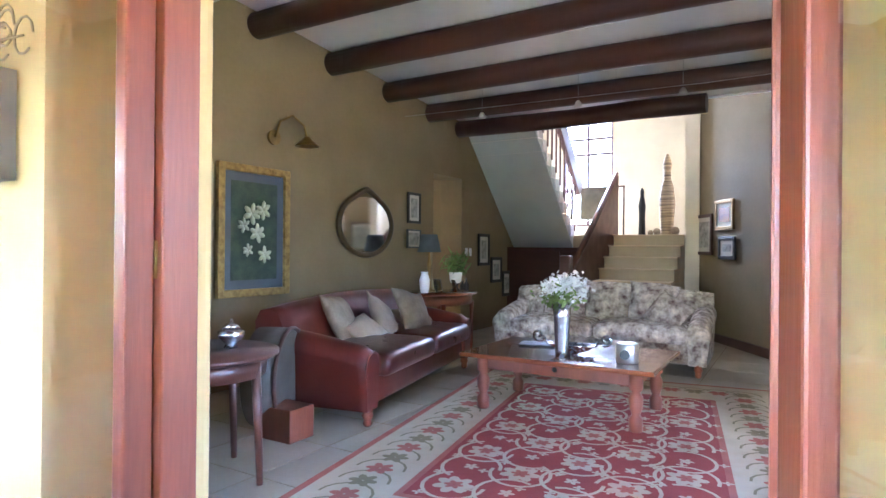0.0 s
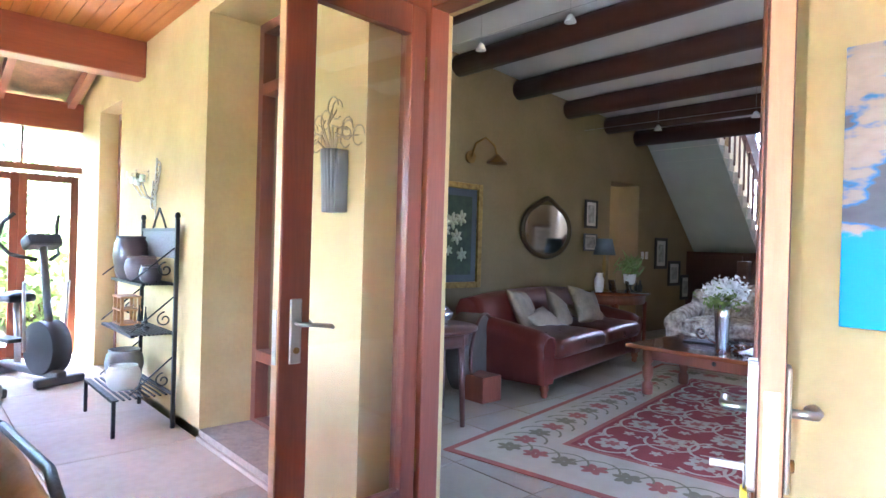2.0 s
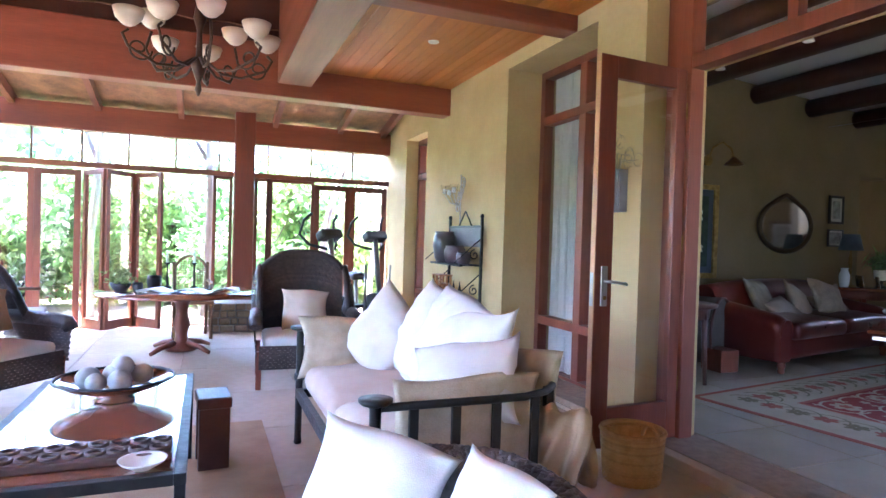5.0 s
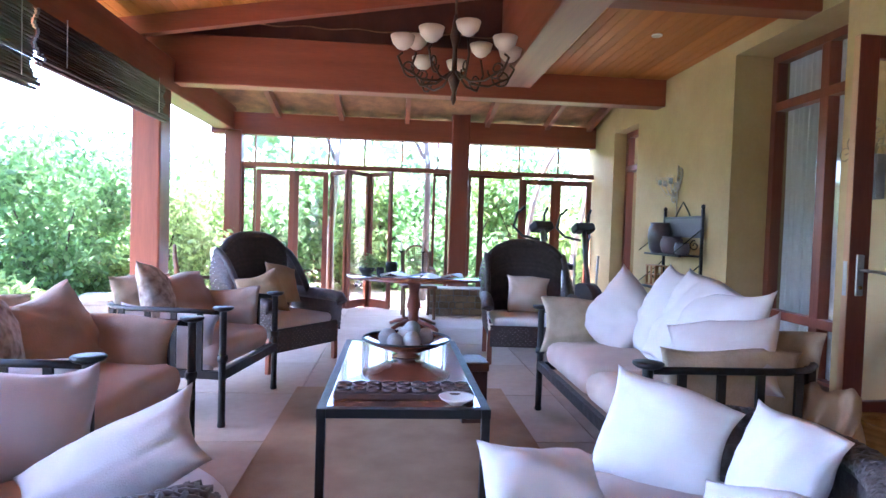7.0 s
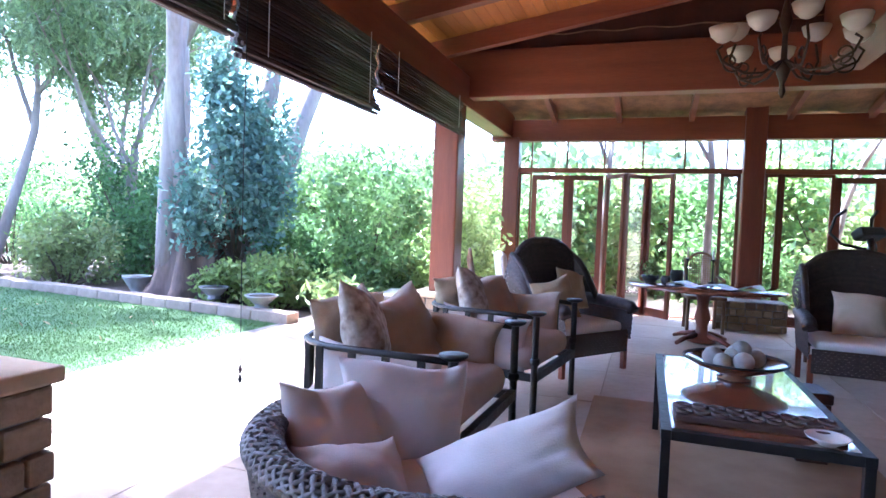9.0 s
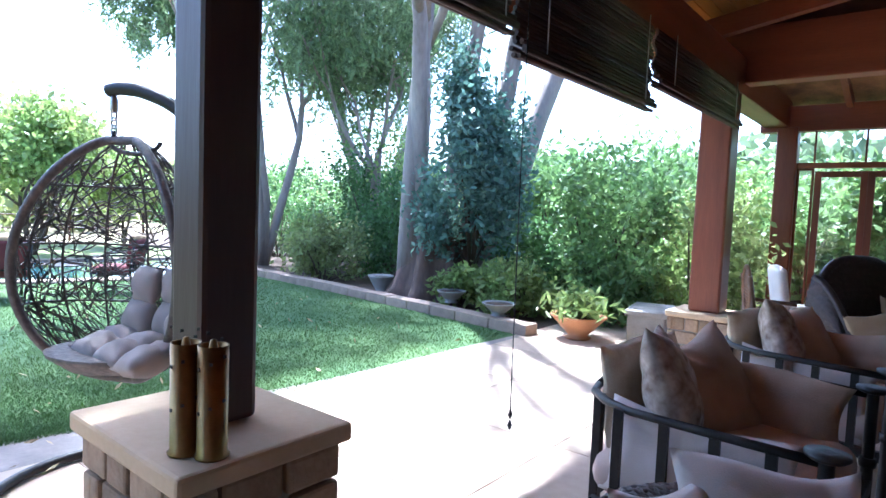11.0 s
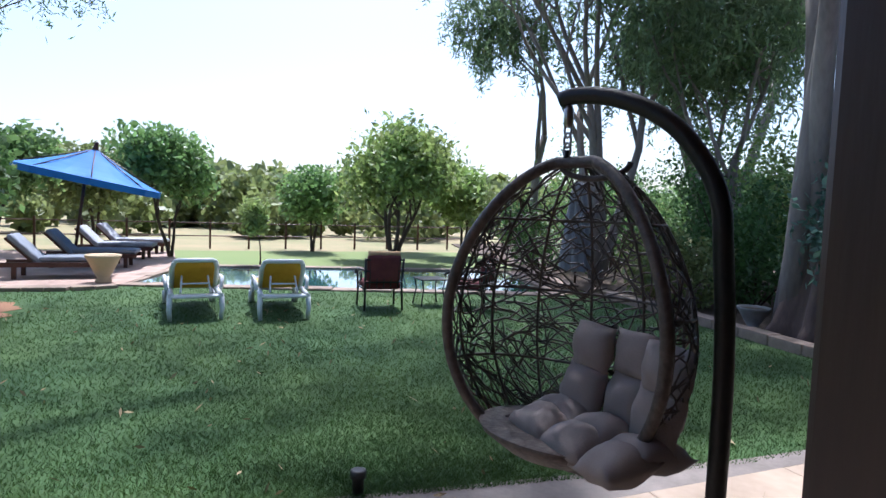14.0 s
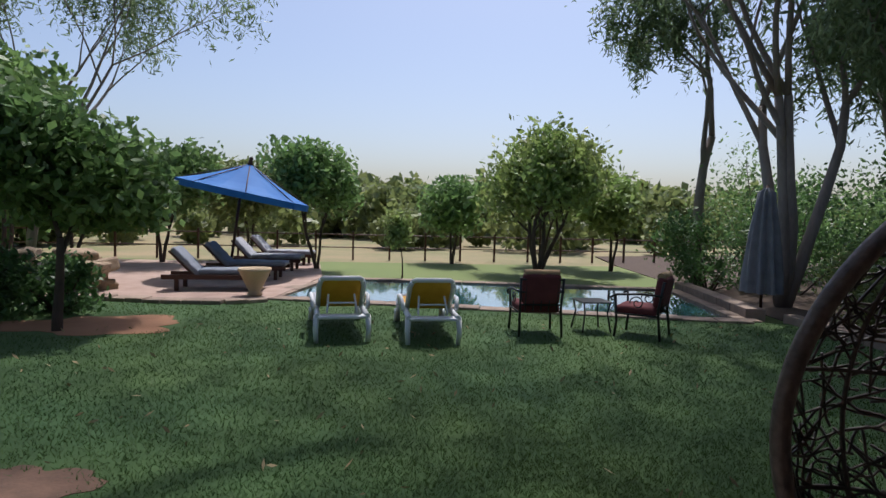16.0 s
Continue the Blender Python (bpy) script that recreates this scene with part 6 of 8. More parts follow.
# rolled bamboo blinds on the garden side
BAMBOO = mat("dark bamboo slats", (0.075, 0.036, 0.028), (0.04, 0.02, 0.016), 20, 0.45, 0.2, stretch=(0.2, 1, 1), vary=0.3, island=True)
for x0, x1, drop in ((-4.02, -1.82, 0.32), (-1.76, -0.12, 0.50), (-0.06, 0.80, 0.42), (1.9, 5.0, 0.4)):
    b = thing("bamboo_blind", (0, -3.53, 0), 0, "dark bamboo blind rolled half up under the eave", "blind", "veranda blinds")
    bm = bm_new()
    for k in range(int(drop / 0.022)):
        tube(bm, [(x0, 0.012 * math.sin(k), 2.64 - k * 0.022), (x1, 0.012 * math.sin(k + 1), 2.64 - k * 0.022)], 0.0122, 6)
    part("slats", bm, BAMBOO, b)["kind"] = "stuff"
    bm = bm_new()
    for k in range(7):
        tube(bm, [(x0, 0.02 + 0.035 * math.cos(k), 2.64 - drop + 0.035 * math.sin(k) - 0.01), (x1, 0.02 + 0.035 * math.cos(k), 2.64 - drop + 0.035 * math.sin(k) - 0.012)], 0.012, 6)
    part("roll", bm, BAMBOO, b)["kind"] = "stuff"
    for f in (0.12, 0.88):
        x = x0 + (x1 - x0) * f
        part("cord", tube(bm_new(), [(x, 0.06, 2.66), (x, 0.06, 2.62 - drop)], 0.004, 4), WHITE, b)
cord = thing("blind_cord", (-0.11, -3.45, 0), 0, "thin blind cord with small weights hanging above the paving", "cord")
part("string", tube(bm_new(), [(0, 0, 2.6), (0.01, 0, 1.6), (0, 0, 0.47)], 0.003, 4), BLACK, cord)
for z in (0.45, 0.40):
    part("weight", lathe(bm_new(), [(0.004, z), (0.012, z + 0.02), (0.004, z + 0.045)], seg=8), BLACK, cord)

# baker's rack with pots
rk = thing("bakers_rack", (-3.75, 1.72, 0), 0, "black wrought iron folding shelf rack against the wall", "shelf")
for x in (-0.42, 0.42):
    part("upright", box(bm_new(), x - 0.014, x + 0.014, 0.26, 0.288, 0, 1.53, bevel=0.003), IRON, rk)
    part("finial", lathe(bm_new(), [(0.012, 1.53), (0.022, 1.55), (0.016, 1.575), (0.003, 1.58)], (x, 0.274, 0), 10), IRON, rk)
    part("front_leg", box(bm_new(), x - 0.012, x + 0.012, -0.13, -0.106, 0, 0.26), IRON, rk)
    for z in (0.26, 0.70, 1.06):
        part("scroll", tube(bm_new(), scroll(x, 0.2, z + 0.1, 0.055, 1.3, 90, 'x'), 0.006, 5), IRON, rk)
        part("brace", tube(bm_new(), [(x, 0.26, z + 0.26), (x, -0.02, z + 0.02)], 0.006, 5), IRON, rk)
part("top_panel", box(bm_new(), -0.41, 0.41, 0.268, 0.28, 1.24, 1.44), mat("slate mesh panel", (0.16, 0.14, 0.135), (0.1, 0.09, 0.085), 60, 0.6, 0.3), rk, "fine mesh panel")
part("top_rail", box(bm_new(), -0.42, 0.42, 0.262, 0.286, 1.44, 1.465), IRON, rk)
part("crest", tube(bm_new(), [(-0.16, 0.274, 1.465), (-0.1, 0.274, 1.53), (0, 0.274, 1.62), (0.1, 0.274, 1.53), (0.16, 0.274, 1.465)], 0.008, 6), IRON, rk)
for z, y0 in ((0.26, -0.13), (0.70, -0.02), (1.06, 0.04)):
    sh = part("shelf", box(box(bm_new(), -0.42, 0.42, y0, y0 + 0.025, z - 0.02, z), -0.42, 0.42, 0.26, 0.28, z - 0.02, z), IRON, rk)
    bm = bm_new()
    for k in range(9):
        y = y0 + 0.03 + (0.23 - y0) * k / 9
        box(bm, -0.42, 0.42, y, y + 0.014, z - 0.012, z - 0.002)
    part("slats", bm, IRON, sh)
GLAZE = mat("dark glazed pottery", (0.05, 0.045, 0.055), (0.09, 0.07, 0.07), 7, 0.3, 0.08)
GLAZE2 = mat("mauve stoneware", (0.14, 0.10, 0.105), (0.09, 0.065, 0.07), 7, 0.5, 0.1)
for x, y, z, r, h, m, lb in ((-0.25, 0.14, 1.06, 0.13, 0.33, GLAZE, "tall dark glazed jar on the rack"), (0.05, 0.14, 1.06, 0.12, 0.18, GLAZE2, "squat mauve pot on the rack"), (0.28, 0.14, 1.06, 0.08, 0.12, GLAZE, "small dark pot on the rack"),
                            (-0.2, 0.1, 0.26, 0.14, 0.24, GREYSTONE, "grey cement pot on the low shelf"), (0.1, 0.02, 0.26, 0.12, 0.17, WHITE, "white enamel pot on the low shelf")):
    p = thing("pot", (-3.75 + x, 1.72 + y, z), 0, lb, "pot", "pots on the rack")
    part("body", lathe(bm_new(), [(r * 0.65, 0), (r * 0.85, h * 0.15), (r, h * 0.55), (r * 0.92, h * 0.85), (r * 0.78, h * 0.95), (r * 0.82, h), (r * 0.7, h * 0.97), (r * 0.5, h * 0.4)], seg=24), m, p)
    part("rim", tube(bm_new(), arc(0, 0, h, r * 0.78, 0, 360, 20)[:-1], 0.008, 5, True), m, p)
hb = thing("birdhouse", (-4.0, 1.84, 0.70), 0, "small open wooden lantern frame on the rack", "lantern")
HONEY = mat("honey wood", (0.45, 0.22, 0.08), (0.33, 0.15, 0.05), 8, 0.5, 0.1)
for x in (-0.11, 0.0, 0.11):
    for y in (-0.06, 0.06):
        part("upright", box(bm_new(), x - 0.01, x + 0.01, y - 0.01, y + 0.01, 0, 0.22), HONEY, hb)
for z in (0.0, 0.11, 0.21):
    part("shelf", box(bm_new(), -0.13, 0.13, -0.075, 0.075, z, z + 0.014), HONEY, hb)
for x in (-3.66, -3.50):
    sb = thing("sail_ornament", (x, 1.84, 0.70), 0, "small dark metal sailing boat ornament on the rack", "ornament", "ornaments on the rack")
    part("hull", lathe(bm_new(), [(0.02, 0), (0.05, 0.02), (0.055, 0.03), (0.01, 0.035)], seg=12, squash=(1, 0.5)), IRON, sb)
    part("sail", lathe(bm_new(), [(0.06, 0.06), (0.055, 0.065), (0.004, 0.17)], seg=4, squash=(1, 0.3)), IRON, sb)
    part("mast", tube(bm_new(), [(0, 0, 0.03), (0, 0, 0.18)], 0.004, 5), IRON, sb)
cs = thing("wall_sconce", (-3.98, 1.99, 1.82), 0, "white wire wall candle holder with glass cups", "sconce")
WIRE = mat("chalky white wire", (0.62, 0.58, 0.5), (0.45, 0.4, 0.33), 20, 0.7, 0.2)
for k, (x, z) in enumerate(((-0.13, 0.0), (0.0, -0.02), (0.13, 0.0))):
    part("cup", lathe(bm_new(), [(0.03, 0), (0.045, 0.02), (0.05, 0.10), (0.046, 0.10), (0.04, 0.02)], (x, -0.10, z), 14), GLASS, cs, "clear glass cup")
    part("holder", tube(bm_new(), [(0, 0.02, -0.12), (x * 0.6, -0.05, -0.1), (x, -0.10, -0.005)], 0.006, 5), WIRE, cs)
    part("candle", lathe(bm_new(), [(0.022, 0.005), (0.022, 0.06), (0.003, 0.062)], (x, -0.10, z), 10), WHITE, cs)
for a in range(5):
    part("curl", tube(bm_new(), scroll(0.03 * (a - 2), 0.035, -0.05 + 0.07 * a - 0.1, 0.07, 1.5, 70 * a), 0.006, 5), WIRE, cs)
part("stem", tube(bm_new(), [(0, 0.04, 0.22), (0.01, 0.035, 0.0), (0, 0.04, -0.34)], 0.007, 5), WIRE, cs)
# wall vase with bare twigs on the pier
wv = thing("wall_vase", (-1.22, 1.99, 0), 0, "grey fluted wall vase with a bare twig wreath", "vase")
VASEM = mat("grey slate glaze", (0.22, 0.23, 0.25), (0.16, 0.165, 0.18), 10, 0.55, 0.15)
bm = bm_new()
for k in range(9):
    tube(bm, [(-0.048 + 0.012 * k, 0.0 - 0.03 * math.sin(math.pi * k / 8), 1.53), (-0.052 + 0.013 * k, -0.01 - 0.035 * math.sin(math.pi * k / 8), 1.82)], 0.0095, 8)
box(bm, -0.058, 0.058, -0.01, 0.055, 1.53, 1.82)
part("vase", bm, VASEM, wv)
TWIG = mat("dry grey twig", (0.34, 0.27, 0.16), (0.25, 0.19, 0.11), 20, 0.8, 0.2)
rr = random.Random(8)
for k in range(11):
    a = radians(15 + 15 * k)
    p0 = Vector((0.03 * math.cos(a), 0.0, 1.81))
    mid = p0 + Vector((0.07 * math.cos(a) + rr.uniform(-0.03, 0.03), -0.02, 0.10 * math.sin(a) + 0.03))
    end = p0 + Vector((rr.uniform(0.13, 0.21) * math.cos(a + rr.uniform(-0.25, 0.25)), -0.01, rr.uniform(0.05, 0.20) * math.sin(a) + 0.01))
    tw = part("twig", tube(bm_new(), [p0, mid, end], 0.006, 5, r1=0.003), TWIG, wv)
    part("twig_loop", tube(bm_new(), [(end.x + 0.045 * math.cos(q * 0.6), end.y, end.z + 0.045 * math.sin(q * 0.6)) for q in range(10)], 0.0035, 4), TWIG, tw)
# blue painting beside the door
pt = thing("painting", (1.245, 2.03, 1.535), 0, "unframed blue and brown abstract canvas on the wall", "painting")
m = bpy.data.materials.new("abstract paint")
m.use_nodes = True
nt = m.node_tree
co, nz, nf, rp, sx, rl, mx = (nt.nodes.new(k) for k in ("ShaderNodeTexCoord", "ShaderNodeTexNoise", "ShaderNodeTexNoise", "ShaderNodeValToRGB", "ShaderNodeSeparateXYZ", "ShaderNodeValToRGB", "ShaderNodeMix"))
mp, ma = nt.nodes.new("ShaderNodeMapping"), nt.nodes.new("ShaderNodeMath")
mp.inputs["Scale"].default_value = (2.2, 1, 5.0)
nz.inputs["Scale"].default_value, nz.inputs["Detail"].default_value = 2.2, 5
nf.inputs["Scale"].default_value, nf.inputs["Detail"].default_value = 14, 4
nt.links.new(co.outputs["Object"], mp.inputs[0])
nt.links.new(mp.outputs[0], nz.inputs["Vector"])
nt.links.new(co.outputs["Object"], nf.inputs["Vector"])
nt.links.new(nz.outputs[0], rp.inputs[0])
for p, c in ((0.30, (0.07, 0.06, 0.07)), (0.44, (0.10, 0.09, 0.10)), (0.47, (0.03, 0.15, 0.36)), (0.51, (0.34, 0.25, 0.19)), (0.60, (0.40, 0.30, 0.23)), (0.64, (0.02, 0.20, 0.46))):
    rp.color_ramp.elements.new(p).color = rgb(c)
nt.links.new(co.outputs["Object"], sx.inputs[0])
ma.operation = 'MULTIPLY_ADD'
ma.inputs[1].default_value = 0.22
nt.links.new(nf.outputs[0], ma.inputs[0])
nt.links.new(sx.outputs["Z"], ma.inputs[2])
rl.color_ramp.elements[0].position, rl.color_ramp.elements[1].position = 0.0, 0.02
nt.links.new(ma.outputs[0], rl.inputs[0])
mx.data_type = 'RGBA'
mx.inputs[6].default_value = (0.01, 0.27, 0.52, 1)
nt.links.new(rl.outputs[0], mx.inputs[0])
nt.links.new(rp.outputs[0], mx.inputs[7])
nt.links.new(mx.outputs[2], nt.nodes["Principled BSDF"].inputs["Base Color"])
part("canvas", box(bm_new(), -0.42, 0.42, -0.02, 0.015, -0.30, 0.30, bevel=0.003), m, pt)

# exercise machines
for x, y, rz, lb, red in ((-5.7, 1.45, -70, "black elliptical exercise machine with upright handles", False), (-5.3, 0.75, -60, "grey exercise bike with a red seat", True)):
    e = thing("exercise_machine", (x, y, 0), rz, lb, "exercise machine", "exercise machines")
    part("base", box(box(bm_new(), -0.22, 0.22, -0.5, -0.42, 0, 0.08, bevel=0.02), -0.22, 0.22, 0.42, 0.5, 0, 0.08, bevel=0.02), GREYP, e)
    part("spine", box(bm_new(), -0.05, 0.05, -0.5, 0.5, 0.05, 0.13, bevel=0.02), GREYP, e)
    part("flywheel", tube(bm_new(), [(-0.09, 0.25, 0.33), (0.09, 0.25, 0.33)], 0.25, 24), BLACK, e, "dark flywheel housing")
    part("column", tube(bm_new(), [(0, 0.32, 0.3), (0, 0.22, 0.8), (0, 0.14, 1.28)], 0.035, 10), GREYP if not red else STEEL, e)
    con = part("console", box(bm_new(), -0.16, 0.16, -0.08, 0.08, -0.06, 0.06, bevel=0.03, m=pose(0, 0.12, 1.32, 30)), BLACK, e)
    part("screen", box(bm_new(), -0.09, 0.09, -0.085, -0.081, -0.03, 0.03, m=pose(0, 0.12, 1.32, 30)), GREYSTONE, con)
    for s in (-1, 1):
        part("handlebar", tube(bm_new(), [(s * 0.06, 0.16, 1.15), (s * 0.22, 0.0, 1.2), (s * 0.27, -0.12, 1.32), (s * 0.24, -0.08, 1.5), (s * 0.2, 0.02, 1.58)], 0.018, 8), BLACK, e)
        part("pedal", box(bm_new(), s * 0.2 - 0.07, s * 0.2 + 0.07, -0.2, 0.12, 0.28 + 0.1 * s, 0.32 + 0.1 * s, bevel=0.01), BLACK, e)
        part("lever", tube(bm_new(), [(s * 0.18, 0.2, 0.3), (s * 0.2, 0.22, 0.95)], 0.016, 8), STEEL, e)
    part("seat_post", tube(bm_new(), [(0, -0.25, 0.12), (0, -0.3, 0.72)], 0.03, 8), STEEL, e)
    part("seat", slab(bm_new(), 0.26, 0.24, 0.08, 0.03, pose(0, -0.3, 0.72)), mat("red vinyl", (0.45, 0.02, 0.03), (0.38, 0.015, 0.025), 6, 0.4, 0.05) if red else BLACK, e)
# woven basket by the door
bk = thing("basket", (-0.52, 1.62, 0), 0, "round woven straw basket with a handle", "basket")
STRAW = mat("golden straw", (0.45, 0.27, 0.09), (0.33, 0.18, 0.05), 20, 0.8, 0.3, fine=120, vary=0.15, island=True)
bm = bm_new()
weave_surface(bm, lambda u, v: ((0.155 + 0.02 * v) * math.cos(6.2832 * u), (0.155 + 0.02 * v) * math.sin(6.2832 * u), 0.005 + 0.27 * v), 60, 20, amp=0.003)
part("body", bm, STRAW, bk)
part("inner", lathe(bm_new(), [(0.14, 0.0), (0.165, 0.25), (0.155, 0.25), (0.135, 0.01)], seg=24), STRAW, bk)
part("rim", tube(bm_new(), arc(0, 0, 0.275, 0.172, 0, 360, 30)[:-1], 0.013, 6, True), STRAW, bk)
part("handle", tube(bm_new(), arc(0.14, 0.0, 0.27, 0.06, 0, 180, 12, 'y', 0.07), 0.010, 6), STRAW, bk)

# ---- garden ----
# Lighter second green, in broad patches, stands in for sun on the lawn.
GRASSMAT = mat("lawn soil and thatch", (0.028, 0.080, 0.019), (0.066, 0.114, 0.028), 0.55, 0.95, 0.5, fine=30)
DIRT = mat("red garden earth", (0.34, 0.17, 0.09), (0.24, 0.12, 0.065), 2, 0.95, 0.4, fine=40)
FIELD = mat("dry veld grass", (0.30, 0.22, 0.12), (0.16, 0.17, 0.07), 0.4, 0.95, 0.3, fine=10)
# Far lawn is the near lawn's green, lightened to look sunlit.
FARLAWN = mat("far lawn lightened for sun", (0.12, 0.17, 0.045), (0.16, 0.19, 0.06), 0.5, 0.95, 0.3, fine=20)
bm = bm_new()
far = 900.0
bm.faces.new([bm.verts.new((x, y, -0.06)) for x, y in ((-far, -far), (far, -far), (far, far), (-far, far))])
struct("ground", bm, FIELD, "dry grassy land reaching the horizon")


def sheet(name, outline, z, material, label):
    bm = bm_new()
    vs = [bm.verts.new((x, y, z)) for x, y in outline]
    lo = [bm.verts.new((x, y, z - 0.05)) for x, y in outline]
    bm.faces.new(vs)
    for k in range(len(vs)):
        bm.faces.new((vs[k], vs[k - 1], lo[k - 1], lo[k]))
    return struct(name, bm, material, label)


LAWN = [(9.5, -6.25), (4.0, -6.15), (2.1, -6.03), (1.4, -5.93), (0.0, -5.77), (-0.86, -5.66), (-3.72, -5.56), (-3.78, -6.4), (-3.92, -7.8), (-4.10, -9.2), (-4.30, -11.9), (-3.75, -12.0), (3.4, -14.2), (5.9, -14.0), (9.5, -14.5)]
sheet("lawn", LAWN, -0.004, GRASSMAT, "green lawn turf with sun patches in its colour")
sheet("far_lawn", [(14, -14.4), (3.2, -13.8), (-4.6, -12.0), (-6.5, -21.6), (14, -22.4)], -0.03, FARLAWN, "lawn beyond the pool, sunlight in its colour")
sheet("bed_soil", [(-3.85, -5.3), (-5.0, -4.2), (-6.9, -4.0), (-9.5, -3.9), (-22, -3), (-22, -30), (-7.5, -26), (-6.3, -21.5), (-4.45, -12.0)], -0.02, SOIL, "dark leafy bed behind the kerb")
def blob(cx, cy, rx, ry, seed, n=40):
    rr = random.Random(seed)
    ph = [rr.uniform(0, 6.28) for _ in range(3)]
    return [(cx + rx * math.cos(a) * k, cy + ry * math.sin(a) * k) for a, k in ((2 * math.pi * i / n, 1 + 0.16 * math.sin(3 * 2 * math.pi * i / n + ph[0]) + 0.10 * math.sin(7 * 2 * math.pi * i / n + ph[1]) + rr.uniform(-0.05, 0.05)) for i in range(n))]


sheet("bare_patch_2", blob(3.95, -7.4, 0.36, 0.30, 5), 0.0, mat("damp brown earth", (0.17, 0.095, 0.06), (0.10, 0.06, 0.04), 6, 0.95, 0.4, fine=40), "worn bare earth in the lawn")
sheet("bare_patch", blob(5.3, -12.0, 1.05, 0.62, 3), 0.0, DIRT, "bare red earth round the small tree")
# Strip colour is darkened to stand in for tree shade by the egg chair.
sheet("paving_strip", [(8.0, -5.55), (8.0, -6.27), (4.0, -6.17), (2.1, -6.05), (1.4, -5.95), (0.0, -5.79), (-0.86, -5.68), (-3.8, -5.58), (-3.8, -5.5)], 0.0, mat("shade darkened cement", (0.26, 0.22, 0.195), (0.15, 0.125, 0.11), 3, 0.85, 0.3, fine=30), "cement edge strip along the lawn, shade in its colour")
sheet("side_garden_floor", [(-9.5, 3.2), (-9.5, -4.2), (-7.0, -4.2), (-7.0, 3.2)], -0.015, PAVE, "cement path outside the glazed wall")


KERBSTONE = mat("weathered brown kerb stone", (0.34, 0.25, 0.19), (0.20, 0.15, 0.115), 4, 0.9, 0.35, fine=40, vary=0.15)


def kerb(pts, w, h, label, length=0.55):
    root = tagged(thing("kerb", (0, 0, 0)), label, "kerb", "", "structure")
    for (x0, y0), (x1, y1) in zip(pts, pts[1:]):
        L = math.hypot(x1 - x0, y1 - y0)
        n = max(1, round(L / length))
        a = math.degrees(math.atan2(y1 - y0, x1 - x0))
        for k in range(n):
            f = (k + 0.5) / n
            o = part("stone", box(bm_new(), -L / n / 2 + 0.006, L / n / 2 - 0.006, -w / 2, w / 2, -0.05, h + random.uniform(-0.008, 0.008), bevel=0.012), KERBSTONE, root)
            o.matrix_basis = pose(x0 + (x1 - x0) * f, y0 + (y1 - y0) * f, 0, 0, 0, a + random.uniform(-1, 1))
    return root


kerb([(-3.70, -5.45), (-3.86, -6.6), (-4.02, -8.0), (-4.2, -9.4), (-4.42, -12.0)], 0.22, 0.12, "low sandstone kerb along the flower bed")


# ---- trees ----
def open_sky(p, share=0.9, seed=1, thin=0.35):
    """Leaves that leave the paving and much of the lawn in the sun."""
    g = p - np.array(SUN_DIR)[None, :] * (p[:, 2:3] / SUN_DIR.z)
    sunny = (g[:, 0] > -4.3) & (g[:, 0] < 0.3) & (g[:, 1] > -6.0) & (g[:, 1] < -3.0)
    lawn = (g[:, 0] > -4.3) & (g[:, 1] > -13) & (g[:, 1] <= -6.0)
    r = np.random.default_rng(seed).random(len(p))
    return ~((sunny & (r < share)) | (lawn & (r < thin)))



def limb(bm, rnd, p, d, length, r, depth, tips, spread=0.5, up=0.1, seg=7):
    pts = [Vector(p)]
    d = Vector(d).normalized()
    n = 5
    for k in range(n):
        d = (d + Vector((rnd.uniform(-1, 1), rnd.uniform(-1, 1), rnd.uniform(-0.6, 1) + up)) * 0.12).normalized()
        pts.append(pts[-1] + d * length / n)
    r1 = r * 0.6
    tube(bm, pts, r, seg, r1=r1)
    if depth == 0:
        tips.append(pts[-1])
        tips.append(pts[-3])
        return
    for k in range(rnd.choice((2, 3))):
        a = (d + Vector((rnd.uniform(-1, 1), rnd.uniform(-1, 1), rnd.uniform(-0.3, 0.7))) * spread).normalized()
        limb(bm, rnd, pts[-1 - (k % 2)], a, length * rnd.uniform(0.55, 0.8), r1 * 0.8, depth - 1, tips, spread, up, max(4, seg - 1))


